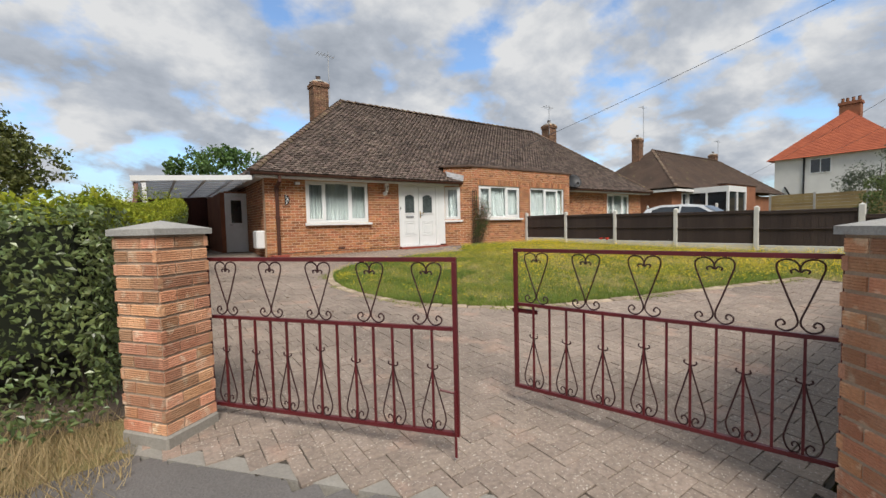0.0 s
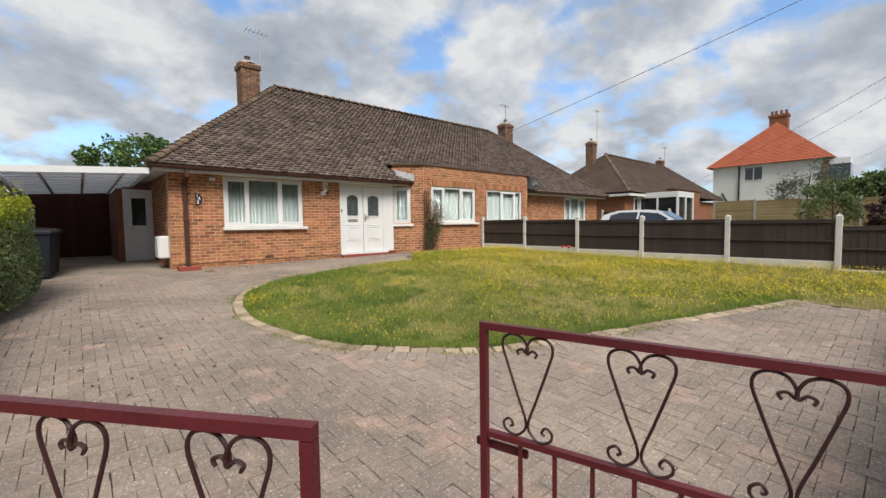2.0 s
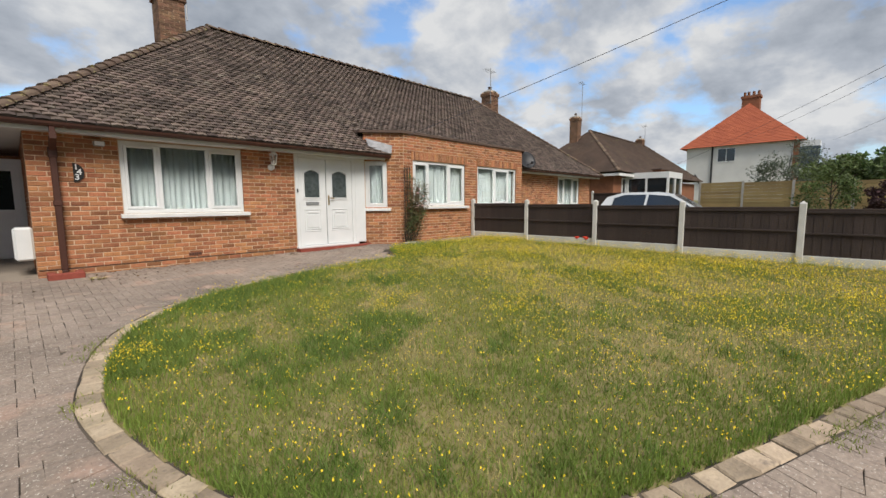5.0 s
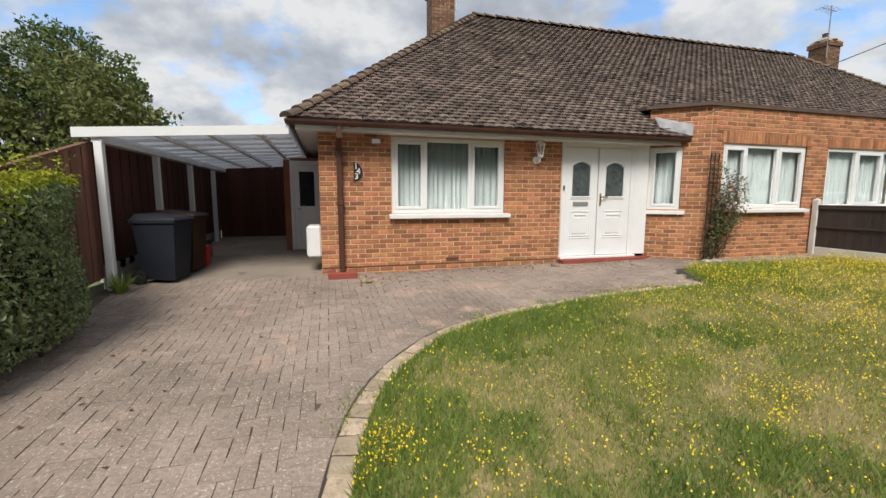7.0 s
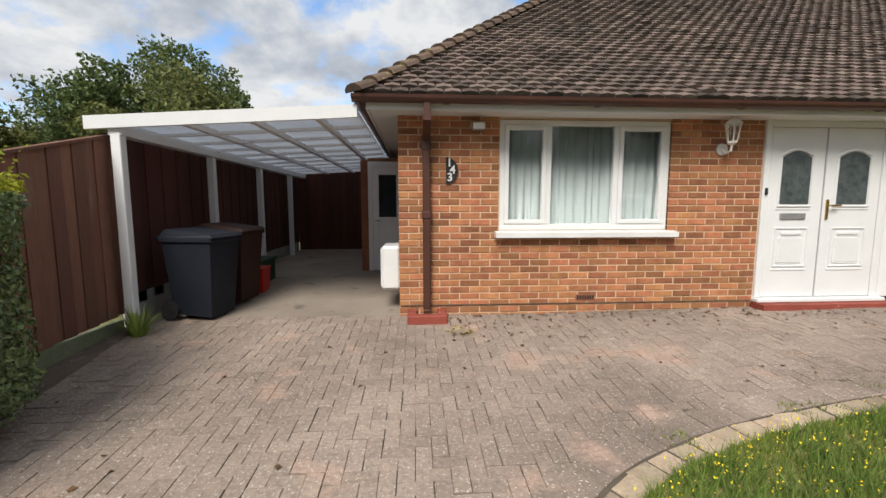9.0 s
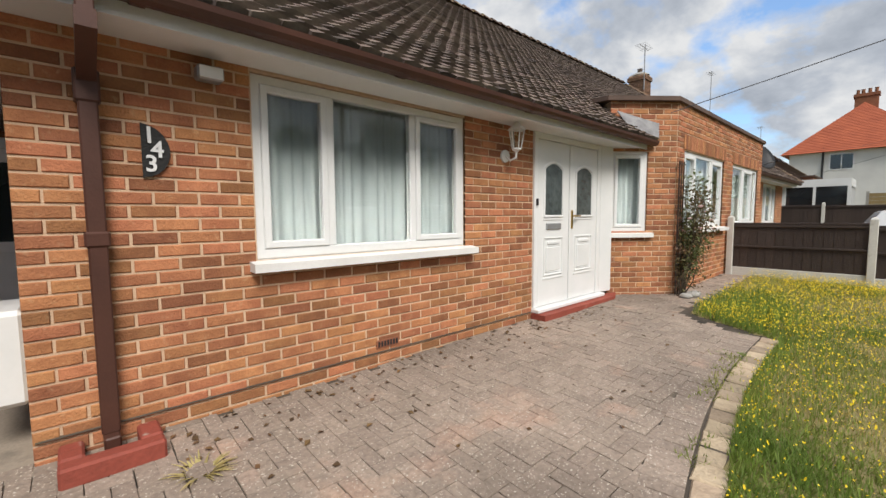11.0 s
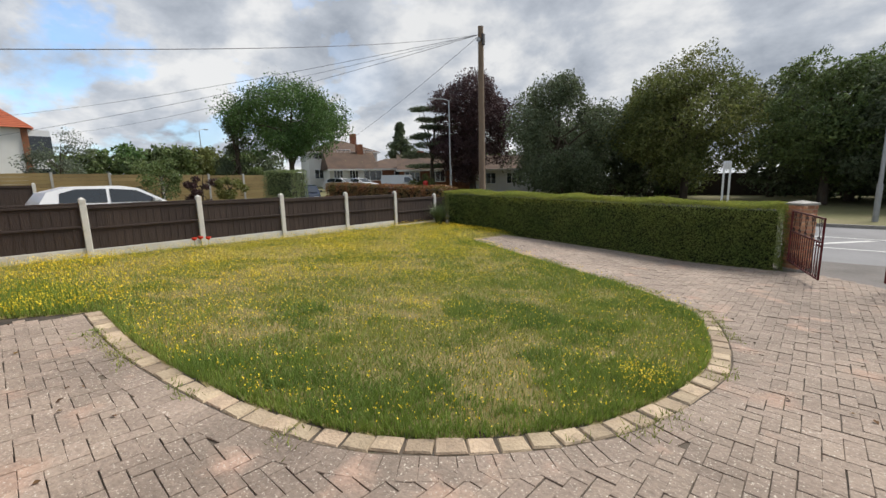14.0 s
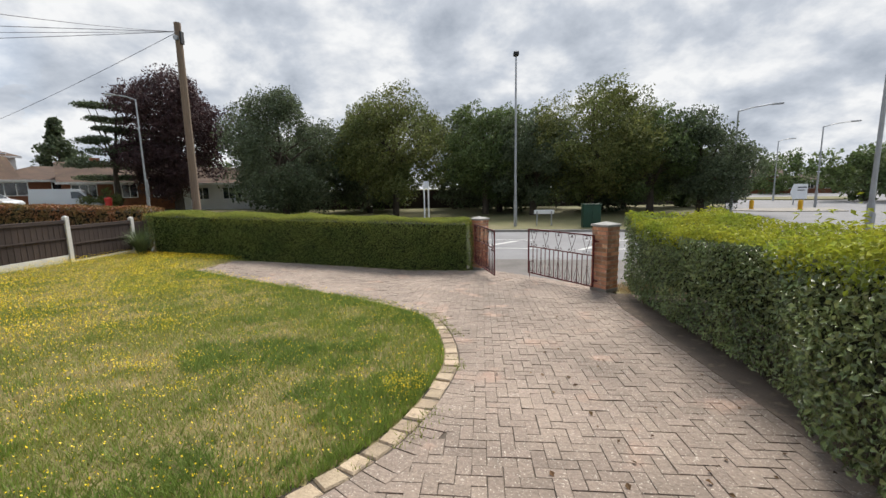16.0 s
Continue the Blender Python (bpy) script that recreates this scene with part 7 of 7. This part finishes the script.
# pine fences beyond the neighbour's garden
pf = thing("pine_fence", (0, 0, 0), "new yellow pine panel fence with concrete posts", "fence")
line = [(35, 10.5), (33.6, 5.5), (32.2, 0.5), (31.0, -3.5)]
for (xa, ya), (xb, yb) in zip(line, line[1:]):
    for q in range(2):
        x0, y0, x1, y1 = xa + (xb - xa) * q / 2, ya + (yb - ya) * q / 2, xa + (xb - xa) * (q + 1) / 2, ya + (yb - ya) * (q + 1) / 2
        z = gf(x0, max(y0, 1.0))
        part("post", MB().box(x0 - 0.06, x0 + 0.06, y0 - 0.06, y0 + 0.06, z - 0.6, z + 1.95), M_CONC, pf)
        for r in range(9):
            part("slat", MB().add([(a, b, z + h) for a, b in ((x0 - 0.01, y0 - 0.06), (x1 - 0.01, y1 + 0.06), (x1 + 0.02, y1 + 0.06), (x0 + 0.02, y0 - 0.06)) for h in (0.05 + r * 0.2, 0.24 + r * 0.2)], [(0, 2, 3, 1), (4, 6, 7, 5), (1, 3, 5, 7), (0, 6, 4, 2)]), M_PINE, pf)
fence_run([13.0, 11.2, 9.4], 23.6, "dark brown panel fence on the neighbour's far side", 1.5)
dk = structure("park_fence", MB().box(-25, 40, -36.2, -36.0, -0.3, 2.0), M_FENCE, "dark timber fence behind the roadside trees", "fence")


# ---- trees ----
def tree(x, y, h, r, leafm, label, n=9000, leaf=0.3, low=0.25, trunk=0.28, name="tree", lumps=26, flat=1.0, kind="round", z=None):
    """A tapered trunk with limbs and a crown of leaf clumps of uneven outline."""
    z0 = gf(x, y) - 0.08 if z is None else z
    ob = thing(name, (x, y, z0), label, "tree")
    wood = MB().tube([(0, 0, 0), (RNG.normal(0, 0.08), RNG.normal(0, 0.08), h * 0.35), (RNG.normal(0, 0.25), RNG.normal(0, 0.25), h * 0.82)], trunk, 9, trunk * 0.2)
    part("trunk", wood, M_BARK, ob)
    cz, rz = h * (1 + low) / 2, h * (1 - low) / 2
    L = []
    for k in range(lumps):
        d = RNG.normal(size=3)
        d /= np.linalg.norm(d)
        s = RNG.uniform(0.5, 0.92)
        if kind == "tiers":
            # flat shelves of foliage, longest near the foot
            t = (k % 7) / 7
            a, rr = RNG.uniform(0, 6.283), r * (1.05 - 0.75 * t) * RNG.uniform(0.35, 1.0)
            p = np.array([math.cos(a) * rr, math.sin(a) * rr, h * (low + (0.97 - low) * t)])
        elif kind == "cone":
            t = RNG.uniform(0, 1)
            rr = r * (1 - t) * RNG.uniform(0.5, 0.95)
            a = RNG.uniform(0, 6.283)
            p = np.array([math.cos(a) * rr, math.sin(a) * rr, h * (low + (1 - low) * t)])
        else:
            p = np.array([d[0] * r * s, d[1] * r * s, cz + d[2] * rz * s * flat])
        L.append((p, r * RNG.uniform(0.2, 0.4)))
    limbs = MB()
    for p, q in L[:: 2]:
        b = np.array([0, 0, h * RNG.uniform(0.22, 0.55)])
        limbs.tube([tuple(b), tuple(b * 0.5 + p * 0.5 + [0, 0, 0.2]), tuple(p)], trunk * 0.32, 5, 0.02)
    tagged(part("limb", limbs, M_BARK, ob), kind="stuff")
    per = n // len(L)
    C = []
    for p, q in L:
        d = RNG.normal(size=(per, 3))
        d /= np.linalg.norm(d, axis=1)[:, None]
        rad = q * RNG.uniform(0.25, 1.0, per) ** 0.45 * (1 + 0.25 * np.sin(d[:, 0] * 5 + d[:, 2] * 4))
        C.append(p + d * rad[:, None] * [1, 1, 0.22 if kind == "tiers" else 0.8])
    C = np.concatenate(C)
    C = C[C[:, 2] > 0.15]
    V, F = leaf_cards(C, leaf, None, 1, 0.6)
    tagged(part("crown", fast("crown", V, F), leafm, ob), kind="stuff")
    return ob


tree(29.1, -24.0, 12.6, 4.6, M_LEAFP, "dark purple copper beech across the road", 52000, 0.2, 0.05, 0.4, lumps=70)
tree(33.6, -22.6, 10.2, 3.6, M_LEAFB, "dark spreading cedar beside the beech", 20000, 0.16, 0.3, kind="tiers")
tree(16.7, -18.9, 9.8, 4.4, M_LEAFB, "dark green roadside tree", 46000, 0.17, 0.02, lumps=60)
tree(9.1, -22.5, 9.9, 4.9, M_LEAFO, "olive green roadside tree on the verge", 48000, 0.17, 0.12, lumps=64)
tree(1.8, -23.2, 9.2, 3.7, M_LEAF, "dark green roadside tree on the verge", 34000, 0.17, 0.08, lumps=48)
tree(-1.8, -21.6, 8.3, 3.6, M_LEAFB, "dark roadside tree on the verge", 30000, 0.17, 0.06, lumps=46)
tree(-6.0, -21.2, 10.1, 4.9, M_LEAFO, "tall olive green roadside tree", 46000, 0.17, 0.1, lumps=60)
tree(-10.0, -20.4, 7.6, 3.5, M_LEAF, "dark green roadside tree", 28000, 0.17, 0.05, lumps=42)
tree(-13.1, -19.7, 7.0, 3.3, M_LEAFB, "dark low spreading roadside tree", 28000, 0.17, 0.04, lumps=44)
for x, y, h, r, m in ((22, -31, 9, 5, M_LEAFB), (14, -32, 9.5, 5.5, M_LEAF), (5, -33, 9.5, 5.5, M_LEAFB), (-3, -31, 9.5, 5.5, M_LEAF), (-11, -29, 7.5, 5, M_LEAFB), (-17, -30, 5, 3, M_LEAF), (0.5, -27, 6, 4, M_LEAFB), (12.5, -27, 6, 4, M_LEAFB), (-8, -26, 6, 4, M_LEAFB), (19.5, -25, 6.5, 4, M_LEAFB)):
    tree(x, y, h, r, m, "dark tree of the belt behind the verge", 12000, 0.32, 0.0, lumps=36)
tree(42.2, -10.8, 11.2, 5.6, M_LEAFG, "broad bright green tree by the side road", 44000, 0.2, 0.32, 0.35, lumps=48)
tree(44.5, -6.5, 7.8, 2.6, M_LEAFB, "dark conifer beside the green tree", 9000, 0.2, 0.0, kind="cone")
tree(-9.8, 29.0, 8.7, 4.3, M_LEAF, "large green tree behind the carport", 44000, 0.19, 0.1, 0.4, lumps=46)
tree(-15.5, 27, 5.2, 4.0, M_LEAFO, "olive green tree behind the carport", 16000, 0.26, 0.0, lumps=30)
tree(-6.6, 24.5, 6.0, 3.8, M_LEAFO, "olive shrubby tree behind the carport", 13000, 0.2, 0.0, lumps=28)
tree(6.0, 39, 8.6, 4.0, M_LEAFG, "green tree behind the bungalow", 7000, 0.3, 0.1, lumps=24)
tree(3.0, 41, 8.0, 3.5, M_LEAFG, "green tree behind the bungalow", 6000, 0.3, 0.1, lumps=20)
tree(44, 6.6, 5.0, 2.2, mat("silver leaf", (0.16, 0.19, 0.14), (0.11, 0.14, 0.09), 0.6, 1, 4, 0, vary=0.3, soft=0.2), "silvery grey green shrub tree before the white house", 4500, 0.14, 0.15, 0.1, lumps=22, name="silver_tree")
tree(29.8, 3.8, 3.0, 1.4, M_LEAF, "green garden shrub by the pine fence", 3500, 0.12, 0.0, 0.06, lumps=16, name="shrub")
tree(29.5, 1.8, 2.4, 0.9, M_LEAFP, "dark red garden shrub by the pine fence", 2500, 0.12, 0.0, 0.06, lumps=12, name="shrub")
tree(28.6, 0.6, 2.2, 1.0, M_LEAFO, "olive garden shrub by the pine fence", 2500, 0.12, 0.0, 0.06, lumps=12, name="shrub")
for k, (x, y, h, r, m) in enumerate(((52, 3, 4.4, 3.4, M_LEAF), (55, 0, 4.8, 3.6, M_LEAFG), (56, -3.5, 4.8, 3.6, M_LEAF), (58, -7, 4.6, 4.0, M_LEAFO), (60, -12, 4.8, 4.2, M_LEAF), (66, -18, 5.4, 4.5, M_LEAFB), (62, -44, 8.0, 4, M_LEAFB), (57, -50, 9, 3.5, M_LEAFB), (50, -58, 8, 4, M_LEAF), (-36.6, -35, 6.4, 4.4, M_LEAF), (-41, -32, 6.2, 4.5, M_LEAFB), (-48, -66, 7, 5, M_LEAF), (-62, -62, 6, 7, M_LEAFB), (-34, -72, 6, 6, M_LEAF))):
    tree(x, y, h, r, m, "distant tree beyond the junction", 4500, 0.42, 0.0, lumps=20)
tree(60, -42, 10.5, 2.4, M_LEAFB, "tall dark distant pine", 3500, 0.5, 0.3, kind="cone")
bh = hedge("box_bush", [(24.0, -1.0), (25.7, -0.2)], 1.5, 0.8, (2.75, 2.8), "large clipped dark green box bush", 0.07, 900, (M_PRIVET, M_PRIVET), 0.08)
tree(32.4, -19.8, 2.3, 1.4, M_LEAFO, "rounded olive bush before the bungalows", 2500, 0.16, 0.0, 0.06, lumps=14, name="shrub")


# ---- distant woods beyond the junction ----
q = RNG.uniform(0, 1, 16000)
wx, wy = -150 + 135 * q, -62 - 32 * q + RNG.normal(0, 1.2, 16000)
top = 4.2 + 1.6 * np.sin(wx * 0.31) + 1.1 * np.sin(wx * 0.83 + 1) + 0.6 * np.sin(wx * 2.1)
C = np.stack([wx, wy, RNG.uniform(0, 1, 16000) ** 0.7 * top], 1)
V, F = leaf_cards(C, 0.9)
tagged(part("far_woods", fast("far_woods", V, F), M_LEAFB), "dark green tree line beyond the junction", "woods", kind="stuff")
